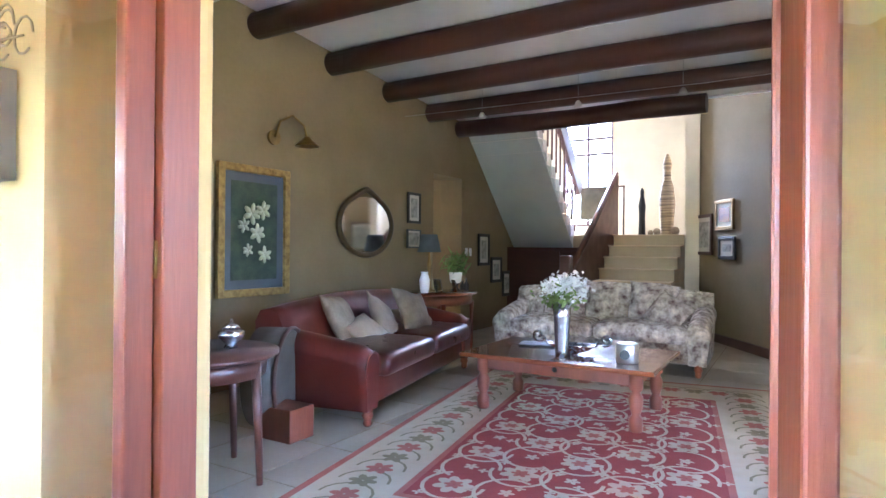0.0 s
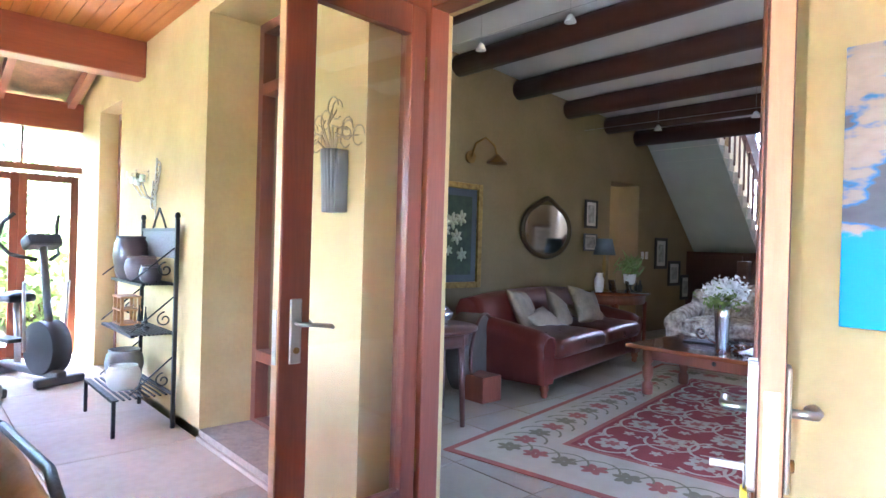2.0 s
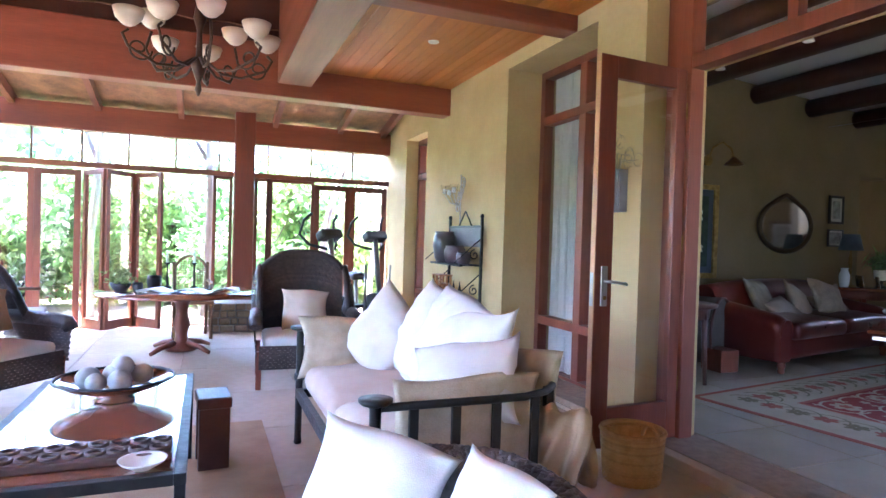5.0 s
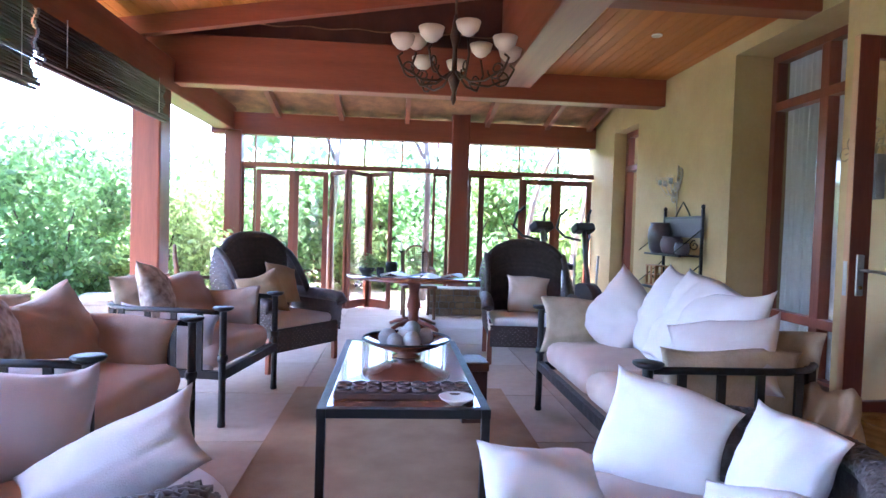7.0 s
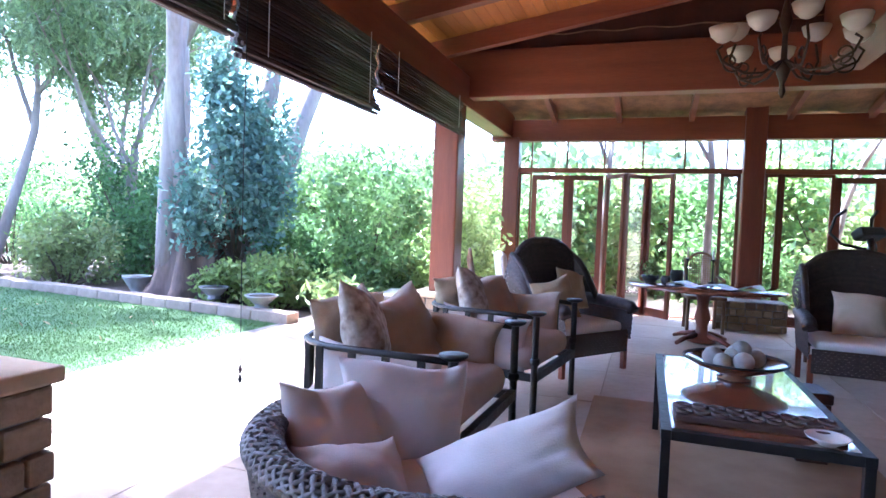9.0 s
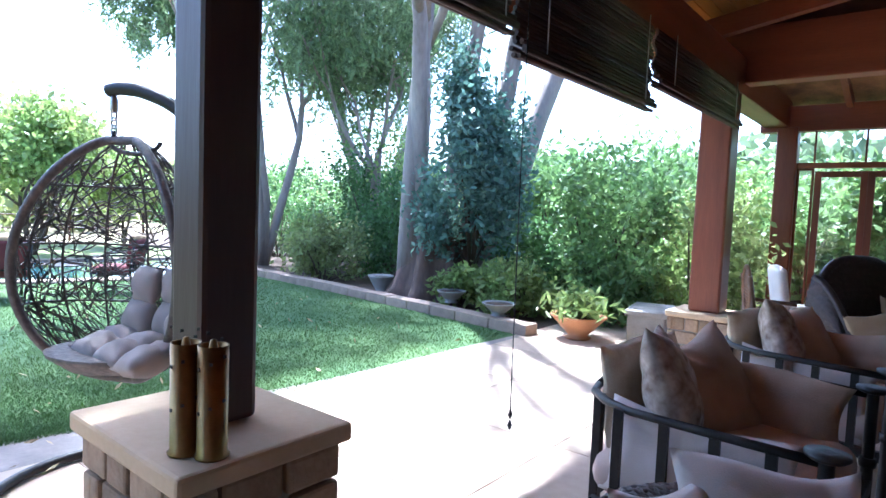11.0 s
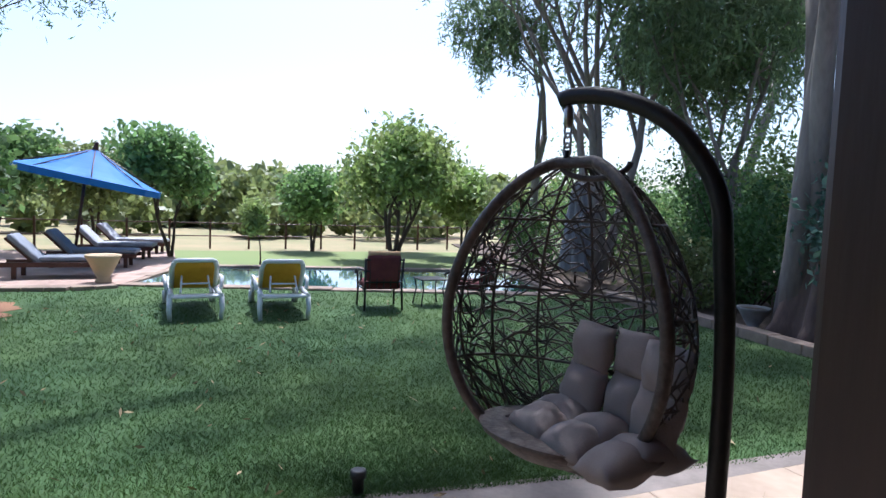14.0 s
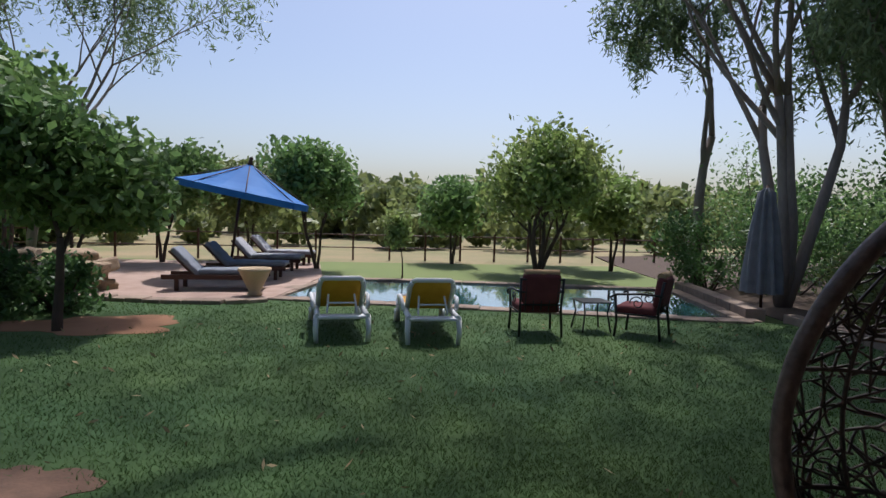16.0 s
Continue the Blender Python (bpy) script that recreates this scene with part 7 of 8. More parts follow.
def tree(name, label, at, stems, height, leaves, size, material, bark, seed, depth=2, spread=0.6, clump=0.45, thin=0.45, droop=0.0, r=0.1, trunk_frac=0.5, squash=0.8, group="garden trees", keep=None, bases=None):
    """Stems are (dx, dy) leans. A tapered trunk, limbs and a crown of many small leaves."""
    rnd = random.Random(seed)
    t = thing(name, at, 0, label, "tree", group)
    tips = []
    for k, (dx, dy) in enumerate(stems):
        bm = bm_new()
        base = Vector((*(bases[k] if bases else (0.12 * dx, 0.12 * dy)), -0.05))
        d = Vector((dx, dy, 1.0))
        limb(bm, rnd, base, d, height * trunk_frac, r * rnd.uniform(0.8, 1.15), depth, tips, spread, 0.15, 10)
        part("trunk", bm, bark, t)
    rng = np.random.default_rng(seed)
    c = np.array([tuple(p) for p in tips])
    idx = rng.integers(0, len(c), leaves)
    off = np.clip(rng.normal(0, 1, (leaves, 3)), -1.9, 1.9) * clump * np.array((1, 1, squash))
    off[:, 2] -= droop * np.abs(rng.normal(0, clump, leaves))
    if droop > 0.6:                                    # hanging sprays
        ns = 7
        sub = np.repeat(c, ns, axis=0) + np.clip(rng.normal(0, 1, (len(c) * ns, 3)), -1.8, 1.8) * clump * np.array((1, 1, 0.8))
        pts = sub[rng.integers(0, len(sub), leaves)] + np.clip(rng.normal(0, 1, (leaves, 3)), -2, 2) * np.array((0.10, 0.10, 0.26)) * (0.5 + clump)
    else:
        pts = c[idx] + off
    if keep is not None:
        pts = pts[keep(pts + np.array(at))]
    o = new("crown", leaf_mesh("crown", pts, seed, size, material, thin, droop * 0.8))
    o.parent = t
    return t


# great gum clump behind the kerb
tree("gum_tree", "tall pale barked gum tree with many trunks", (-4.95, -8.0, 0), ((0.05, -0.03), (-0.02, 0.02), (-0.05, 0.03), (-0.10, 0.09), (-0.22, 0.18), (-0.15, -0.1)), 13, 26000, 0.11, LEAF["gum leaves"], BARK, 11, 3, 0.8, 0.85, 0.22, 1.0, 0.17, 0.40, 1.0, keep=lambda p: open_sky(p, 0.9, 1, 0.2), bases=((0.28, -0.32), (0.12, -0.12), (-0.02, 0.05), (-0.16, 0.22), (-0.34, 0.40), (0.0, -0.6)))
bm = bm_new()
lathe(bm, [(0.74, -0.05), (0.60, 0.2), (0.50, 0.6), (0.44, 0.95), (0.24, 1.25)], (0, 0, 0), 42, (1, 0.9))
for v in bm.verts:
    v.co += Vector((v.co.x, v.co.y, 0)) * 0.22 * math.sin(7 * math.atan2(v.co.y, v.co.x))
st = tagged(part("gum_stump", bm, mat("red brown bark", (0.20, 0.13, 0.10), (0.09, 0.06, 0.05), 5, 0.9, 0.6, stretch=(1, 1, 0.2), fine=30)), "broad fluted base of the gum trunks", "tree base")
st.matrix_world = pose(-4.98, -7.95, 0)
# far gums to the south west
tree("gum_tree", "slender gum tree with drooping leaves", (-6.3, -17.3, 0), ((0.10, 0.02),), 8.5, 12000, 0.095, LEAF["gum leaves"], BARK, 21, 3, 0.95, 0.5, 0.22, 0.9, 0.17, 0.42, 1.0)
tree("gum_tree", "gum tree with several leaning trunks", (-5.6, -13.6, 0), ((-0.12, 0.0), (0.03, -0.06), (-0.3, 0.1), (0.16, 0.05)), 9.0, 24000, 0.09, LEAF["gum leaves"], BARK, 25, 3, 0.9, 0.5, 0.22, 1.1, 0.13, 0.42, 1.0, keep=open_sky)
tree("gum_tree", "tall gum tree in the garden corner", (-10.5, -15.0, 0), ((-0.05, 0.1), (0.18, -0.05)), 13, 14000, 0.14, LEAF["gum leaves"], BARK, 28, 3, 0.8, 0.8, 0.22, 0.9, 0.2, 0.45, 1.0)
tree("gum_tree", "tall gum tree beside the pool deck", (10.5, -21.5, 0), ((0.05, 0.0), (-0.08, 0.1)), 8, 9000, 0.1, LEAF["gum leaves"], BARK, 31, 3, 0.7, 0.5, 0.22, 0.7, 0.13, 0.45, 1.0)
# Out-of-view gum, added to cast dappled shade on lawn and egg chair.
tree("gum_tree", "unseen tall gum tree added so its crown shades the lawn", (8.5, -8.7, 0), ((-0.75, -0.22), (-0.55, -0.42), (-0.95, -0.05), (-0.4, 0.05)), 17, 28000, 0.17, LEAF["gum leaves"], BARK, 33, 3, 0.9, 1.2, 0.3, 0.4, 0.22, 0.55, 0.5, keep=lambda p: (p[:, 2] > 6.2) & open_sky(p, 0.97, 2, 0.0))
tree("gum_tree", "leafy gum tree with low hanging sprays", (-7.6, -12.2, 0), ((0.12, 0.05), (-0.2, -0.1), (0.25, 0.25)), 8.0, 30000, 0.10, LEAF["gum leaves"], BARK, 35, 3, 1.0, 0.75, 0.22, 1.2, 0.12, 0.34, 1.0, keep=lambda p: open_sky(p, 0.9, 3, 0.3))
# small round tree on the lawn
tree("lawn_tree", "small round leafy tree with a thin trunk", (5.58, -11.64, 0), ((0.0, 0.0),), 2.5, 15000, 0.072, LEAF["mid leaves"], DARKBARK, 51, 3, 0.95, 0.30, 0.55, 0.1, 0.07, 0.46, 0.85)
tree("orchard_tree", "spreading green tree beyond the pool", (-2.47, -18.1, 0), ((0.22, 0.0), (-0.25, 0.1), (0.0, -0.2), (-0.05, 0.2)), 3.0, 13000, 0.085, LEAF["bright leaves"], DARKBARK, 52, 2, 0.8, 0.38, 0.5, 0.1, 0.06, 0.5, 0.9)
tree("orchard_tree", "slim green tree beyond the pool", (2.9, -19.2, 0), ((0.12, 0.0), (-0.12, 0.05)), 2.4, 7000, 0.085, LEAF["mid leaves"], DARKBARK, 53, 2, 0.7, 0.30, 0.5, 0.1, 0.05, 0.55, 0.9)
tree("sapling", "bright green young sapling on the lawn", (0.97, -17.2, 0), ((0.0, 0.0),), 1.2, 900, 0.07, LEAF["bright leaves"], DARKBARK, 54, 1, 0.4, 0.13, 0.5, 0.1, 0.018, 0.7, 1.2)
for k, (x, y, h, m) in enumerate(((6.9, -20.5, 2.5, "mid leaves"), (9.2, -21.0, 2.5, "bright leaves"), (5.0, -22.4, 2.4, "olive leaves"), (8.3, -16.0, 3.4, "mid leaves"), (-3.9, -22.0, 3.2, "bright leaves"), (-5.3, -20.0, 2.4, "bright leaves"), (-1.0, -21.8, 2.0, "mid leaves"))):
    tree("garden_tree", "small leafy tree at the garden edge", (x, y, 0), ((0.1, 0.0), (-0.15, 0.1)), h, 5000, 0.10, LEAF[m], DARKBARK, 60 + k, 2, 0.75, 0.36, 0.5, 0.1, 0.05, 0.5, 0.9)


def bush(at, w, h, leaves, size, material, seed, label, group="shrubs", name="shrub"):
    rng = np.random.default_rng(seed)
    t = thing(name, at, 0, label, "shrub", group)
    c = rng.uniform(-1, 1, (26, 3)) * np.array((w, w, h / 2)) + np.array((0, 0, h * 0.52))
    keep = ((c[:, 0] / w) ** 2 + (c[:, 1] / w) ** 2 + ((c[:, 2] - h * 0.5) / (h * 0.62)) ** 2) < 1.25
    c = c[keep]
    pts = c[rng.integers(0, len(c), leaves)] + rng.normal(0, 1, (leaves, 3)) * np.array((w * 0.22, w * 0.22, h * 0.12))
    pts = pts[pts[:, 2] > 0.02]
    o = new("foliage", leaf_mesh("foliage", pts, seed, size, LEAF[material], 0.5, 0.1))
    o.parent = t
    bm = bm_new()
    rnd = random.Random(seed)
    for p in c[:9]:
        tube(bm, [(p[0] * 0.1, p[1] * 0.1, -0.03), (p[0] * 0.55, p[1] * 0.55, p[2] * 0.55), tuple(p)], 0.022, 5, r1=0.008)
    part("stem", bm, DARKBARK, t)["kind"] = "stuff"
    return t


bush((-5.0, -7.3, 0.62), 0.66, 2.75, 13000, 0.055, "bluegrey leaves", 99, "dense blue green laurel bush under the gums", name="laurel_bush")
k = 0
for x, y, w, h, n, m in (
        (-5.9, -5.6, 0.8, 2.0, 4200, "mid leaves"), (-6.6, -4.6, 0.9, 2.2, 4200, "bright leaves"), (-7.4, -6.3, 1.1, 2.9, 5200, "mid leaves"), (-8.6, -5.2, 1.2, 3.0, 5200, "bright leaves"),
        (-9.6, -3.6, 1.3, 3.1, 5200, "mid leaves"), (-10.4, -1.8, 1.3, 3.3, 5200, "bright leaves"), (-10.3, 0.1, 1.3, 3.4, 5200, "mid leaves"), (-10.2, 1.9, 1.3, 3.5, 5200, "bright leaves"), (-10.3, 3.8, 1.3, 3.4, 3200, "mid leaves"),
        (-9.2, -8.0, 1.4, 3.4, 4200, "mid leaves"), (-8.0, -9.8, 1.4, 2.7, 3600, "bright leaves"), (-7.3, -11.5, 1.2, 2.0, 3600, "dark leaves"), (-8.6, -13.0, 1.5, 2.6, 3600, "mid leaves"), (-7.2, -15.2, 1.2, 2.0, 3000, "dark leaves"), (-6.4, -10.3, 0.7, 1.7, 3000, "dark leaves"), (-7.0, -8.6, 0.9, 1.5, 3000, "olive leaves"),
        (-5.6, -15.8, 0.9, 1.5, 2400, "dark leaves"), (-8.2, -17.5, 1.5, 2.6, 3000, "mid leaves"), (-4.9, -10.6, 0.55, 1.1, 2200, "olive leaves"), (-5.7, -11.8, 0.6, 1.0, 2000, "bright leaves"),
        (-4.75, -6.3, 0.45, 0.7, 2200, "bright leaves"), (-5.2, -5.2, 0.5, 0.9, 2200, "mid leaves"), (-6.1, -6.9, 0.7, 1.7, 3000, "dark leaves"), (-4.6, -7.2, 0.35, 0.5, 1400, "bright leaves"),
        (-12, -6, 1.8, 4.2, 3600, "mid leaves"), (-13, -2, 1.8, 4.4, 3600, "mid leaves"), (-13, 2, 1.8, 4.6, 3600, "dark leaves"), (-11.5, -10, 1.8, 4.0, 3600, "mid leaves"), (-11.5, -13, 1.8, 3.6, 3600, "dark leaves"), (-11, -18, 2.0, 3.6, 3600, "mid leaves"),
        # last three: unseen eastern shrubs, added to darken the door glass reflection
        (7.0, -12.4, 0.7, 0.9, 2600, "dark leaves"), (6.1, -13.0, 0.5, 0.7, 1600, "dark leaves"), (9.6, -11.5, 1.2, 2.2, 2600, "mid leaves"), (11.0, -3.0, 1.6, 2.8, 2600, "mid leaves"), (11.5, 0.5, 1.6, 3.0, 2600, "dark leaves"), (11.2, -6.2, 1.6, 3.0, 2600, "mid leaves")):
    k += 1
    if x < -6:
        h *= 0.66 if y > -9 or x < -9 else 1.12
    bush((x, y, 0), w, h, int(n * (1.35 if x > -9 else 1.3)), 0.052 if x > -9 else 0.085, m, 100 + k, "leafy green garden shrub" if h < 2.5 else "tall leafy hedge shrub")
for k, (x, y) in enumerate(((-8.3, 1.2), (-8.0, -0.6), (-8.6, 2.2), (-8.1, -2.2))):
    tree("slim_tree", "slim pale trunked tree outside the glazed doors", (x, y, 0), ((0.05 * (k % 3 - 1), 0.06),), 6.0, 2200, 0.10, LEAF["bright leaves"], BARK, 80 + k, 2, 0.6, 0.5, 0.45, 0.2, 0.075, 0.5, 1.0)
# wooden fence behind the hedge
fe = tagged(thing("fence", (-11.3, 0, 0)), "brown board fence behind the hedge", "fence")
BOARD = mat("weathered brown boards", (0.15, 0.075, 0.04), (0.10, 0.05, 0.03), 4, 0.85, 0.2, stretch=(1, 1, 0.2), vary=0.25)
brd = bpy.data.meshes.new("board")
bm = box(bm_new(), -0.015, 0.015, 0, 0.145, 0, 1.5, bevel=0.004)
bm.to_mesh(brd)
bm.free()
brd.materials.append(BOARD)
many("board", brd, fe, [pose(0, -9 + 0.15 * k, -0.05, 0, 0, 0) for k in range(95)])


# far tree line, hill, field fence
def wood(name, label, x0, x1, y0, y1, hmin, hmax, n, size, material, seed):
    rng = np.random.default_rng(seed)
    m = int((x1 - x0) * 1.1)
    cx, cy, hh = rng.uniform(x0, x1, m), rng.uniform(y0, y1, m), rng.uniform(hmin, hmax, m)
    i = rng.integers(0, m, n)
    u = rng.normal(size=(n, 3))
    u /= np.linalg.norm(u, axis=1)[:, None]
    rr = rng.uniform(0.5, 1.0, n)[:, None] ** 0.5
    lump = 1 + 0.25 * np.sin(u[:, :1] * 5 + i[:, None]) * np.cos(u[:, 1:2] * 4 + i[:, None] * 2)
    pts = np.stack([cx[i], cy[i], hh[i] * 0.5], 1) + u * rr * lump * np.stack([hh[i] * 0.5, hh[i] * 0.5, hh[i] * 0.52], 1)
    o = new(name, leaf_mesh(name, pts[pts[:, 2] > -0.05], seed, size, material, 0.7))
    return tagged(o, label, "trees", "", "stuff")


# Far woods take the lighter olive leaves to stand in for haze.
wood("far_trees", "tree line beyond the field fence, lightened for haze", -34, 36, -44, -36, 1.7, 3.5, 42000, 0.24, LEAF["olive leaves"], 201)
wood("far_trees_2", "bush behind the tree line, lightened for haze", -60, 60, -90, -62, 3.5, 6.0, 18000, 0.7, LEAF["olive leaves"], 202)
wood("far_trees_3", "leafy trees beyond the garden corner", -40, -17, -34, 8, 3, 5.2, 18000, 0.3, LEAF["gum leaves"], 203)
wood("far_trees_4", "leafy trees east of the garden", 14, 26, -30, -6, 4, 7, 9000, 0.35, LEAF["mid leaves"], 204)
wood("far_bushes", "light green bushes along the field edge", -14, 16, -33, -27.5, 1.2, 2.6, 9000, 0.2, LEAF["olive leaves"], 205)
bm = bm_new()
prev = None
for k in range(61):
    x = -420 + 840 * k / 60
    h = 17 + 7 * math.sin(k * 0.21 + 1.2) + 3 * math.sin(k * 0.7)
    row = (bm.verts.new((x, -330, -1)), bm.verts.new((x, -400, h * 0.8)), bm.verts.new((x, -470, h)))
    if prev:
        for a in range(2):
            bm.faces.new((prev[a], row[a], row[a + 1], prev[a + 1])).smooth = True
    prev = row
# Pale grey scrub colour imitates distance haze.
struct("backdrop_hill", bm, mat("hill scrub paled for haze", (0.20, 0.22, 0.20), (0.27, 0.26, 0.22), 0.02, 0.95, 0.0, fine=0.15), "low hill on the horizon, haze in its colour")
ff = thing("field_fence", (0, 0, 0), 0, "low post and rail field fence beyond the lawn", "fence")
for k in range(24):
    x = -13 + 1.15 * k
    part("post", box(bm_new(), x - 0.03, x + 0.03, -23.03 + 0.02 * (x - 0), -22.97 + 0.02 * x, -0.05, 0.85, bevel=0.005), DARKLOG, ff)
for z in (0.35, 0.75):
    part("rail", tube(bm_new(), [(-13, -23 - 0.26, z), (14, -23 + 0.28, z)], 0.018, 5), DARKLOG, ff)

# ---- lawn blades ----
rng = np.random.default_rng(7)
N = 300000
dist = 0.25 + 12.5 * rng.random(N) ** 1.5
ang = rng.uniform(math.radians(-178), math.radians(-8), N)
gx, gy = 1.2 + dist * np.cos(ang) * 1.1, -5.3 + dist * np.sin(ang)
inside = (gy < -5.62 - 0.13 * np.maximum(0, gx + 0.8)) & (gy > -21.5) & (gx > -3.85 - 0.085 * np.maximum(0, -5.6 - gy)) & (gx < 9.3)
pool_side = (gy > -12.05 - 0.31 * (gx + 3.6))
patch = ~(((gx - 5.3) / 1.1) ** 2 + ((gy + 12.0) / 0.75) ** 2 < 0.8 + 0.3 * rng.random(N)) & ~(((gx - 3.95) / 0.58) ** 2 + ((gy + 7.4) / 0.52) ** 2 < 0.1 + 0.7 * rng.random(N))
ok = inside & pool_side & patch
gx, gy, dd = gx[ok], gy[ok], dist[ok]
n = len(gx)
hgt = rng.uniform(0.010, 0.026, n) * (1 + 0.02 * dd)
wid = 0.0028 * (1 + 0.11 * dd)
a = rng.uniform(0, 6.28, n)
lean = rng.normal(0, 0.018, (n, 2))
v = np.stack([np.stack([gx - wid * np.cos(a), gy - wid * np.sin(a), np.full(n, -0.006)], 1), np.stack([gx + wid * np.cos(a), gy + wid * np.sin(a), np.full(n, -0.006)], 1), np.stack([gx + lean[:, 0], gy + lean[:, 1], hgt], 1)], 1).reshape(-1, 3)
me = bpy.data.meshes.new("grass")
me.from_pydata(v.tolist(), [], np.arange(3 * n).reshape(-1, 3).tolist())
# Blades repeat the broad yellower patches that imitate sunlight.
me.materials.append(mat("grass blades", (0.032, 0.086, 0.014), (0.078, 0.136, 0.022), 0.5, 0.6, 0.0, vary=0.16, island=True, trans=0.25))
tagged(new("grass", me), "short mown green grass blades", "grass", "", "stuff")
rng = np.random.default_rng(9)
lp = np.stack([rng.uniform(-3.5, 6, 260), rng.uniform(-12, -5, 260), rng.uniform(0.02, 0.035, 260)], 1)
o = new("fallen_leaves", leaf_mesh("fallen_leaves", lp, 9, 0.035, mat("dry fallen leaf", (0.42, 0.33, 0.18), (0.3, 0.2, 0.1), 3, 0.8, 0.0), 0.3))
tagged(o, "scattered dry fallen leaves on lawn and paving", "leaves", "", "stuff")

# ---- pool ----
PA, PB, PC, PD = (3.3, -14.35), (-3.6, -12.25), (-4.45, -15.6), (2.45, -17.1)
WATER = mat("still pool water", (0.05, 0.16, 0.19), (0.04, 0.13, 0.16), 1.5, 0.04, 0.02, fine=6, spec=0.9, coat=1.0)
sheet("water", [PA, PB, PC, PD], 0.0, WATER, "still pale blue pool water")
cx, cy = sum(p[0] for p in (PA, PB, PC, PD)) / 4, sum(p[1] for p in (PA, PB, PC, PD)) / 4
ORDER = (PA, PB, PC, PD, PA)
out = [(cx + (x - cx) * 1.055, cy + (y - cy) * 1.10) for x, y in ORDER]
kerb(out, 0.34, 0.03, "pinkish cement coping round the pool", 0.5)
kerb([(-4.0, -12.2), (-5.0, -15.9)], 0.3, 0.16, "raised sandstone edge beside the pool", 0.6)
sheet("pool_deck", [(5.95, -14.05), (4.2, -13.8), (3.4, -14.15), (2.7, -17.3), (2.9, -21.0), (9.5, -21.2), (9.5, -14.6)], 0.035, mat("pinkish brick deck", (0.42, 0.30, 0.24), (0.30, 0.2, 0.16), 3, 0.85, 0.3, fine=30), "brick paved deck beside the pool")
kerb([(6.1, -14.15), (5.0, -13.85), (4.1, -13.75), (3.5, -14.0)], 0.30, 0.06, "stepped brick edge of the pool deck", 0.28)

# ---- white pool loungers ----
WPL = mat("white resin", (0.80, 0.80, 0.80), (0.72, 0.72, 0.73), 6, 0.4, 0.02)
YEL = mat("yellow mesh sling", (0.80, 0.42, 0.03), (0.70, 0.34, 0.02), 12, 0.7, 0.1, fine=150)


def lounger(at, rz):
    """A resin lounger, head end at y=0, stretching to +y."""
    t = thing("sun_lounger", at, rz, "white resin sun lounger with a yellow sling raised at the head", "lounger", "yellow sun loungers")
    for s in (-1, 1):
        part("side_rail", tube(bm_new(), [(s * 0.28, -0.16, 0.30), (s * 0.28, 0.5, 0.31), (s * 0.28, 1.45, 0.33)], 0.035, 8), WPL, t)
        part("back_rail", tube(bm_new(), [(s * 0.26, 0.42, 0.33), (s * 0.26, 0.10, 0.62), (s * 0.235, 0.02, 0.70)], 0.03, 8), WPL, t)
        for y in (-0.12, 1.35):
            part("leg", tube(bm_new(), [(s * 0.29, y, 0.31), (s * 0.30, y - 0.04, 0.15), (s * 0.29, y - 0.02, 0.0)], 0.035, 8, r1=0.026), WPL, t)
        part("armrest", tube(bm_new(), [(s * 0.32, 0.2, 0.33), (s * 0.34, 0.3, 0.47), (s * 0.34, 0.6, 0.46), (s * 0.32, 0.72, 0.33)], 0.025, 8), WPL, t)
        part("support", tube(bm_new(), [(s * 0.15, 0.10, 0.52), (s * 0.17, -0.05, 0.33)], 0.012, 6), WPL, t)
    part("head_rail", tube(bm_new(), [(-0.235, 0.02, 0.70), (-0.2, 0.0, 0.72), (0.2, 0.0, 0.72), (0.235, 0.02, 0.70)], 0.028, 8), WPL, t)
    part("end_board", box(bm_new(), -0.28, 0.28, -0.18, -0.02, 0.27, 0.31, bevel=0.02), WPL, t)
    part("crossbar", tube(bm_new(), [(-0.17, 0.02, 0.43), (0.17, 0.02, 0.43)], 0.012, 6), WPL, t)
    part("back_sling", box(bm_new(), -0.235, 0.235, -0.27, 0.27, -0.005, 0.005, m=pose(0, 0.22, 0.515, -43)), YEL, t, "yellow mesh back sling")
    part("seat_sling", box(bm_new(), -0.25, 0.25, 0.42, 1.42, 0.325, 0.335), YEL, t, "yellow mesh seat sling")
    part("foot_rail", tube(bm_new(), [(-0.28, 1.45, 0.33), (0.28, 1.45, 0.33)], 0.03, 8), WPL, t)
    for s in (-1, 1):
        part("wheel", tube(bm_new(), [(s * 0.31, 1.30, 0.09), (s * 0.35, 1.30, 0.09)], 0.09, 16), WPL, t)
    return t


lounger((2.28, -11.0, 0), 184)
lounger((1.24, -10.85, 0), 179)

# ---- iron garden chairs and table ----
MAROON = mat("maroon outdoor fabric", (0.16, 0.035, 0.035), (0.11, 0.025, 0.028), 8, 0.9, 0.2, fine=160)


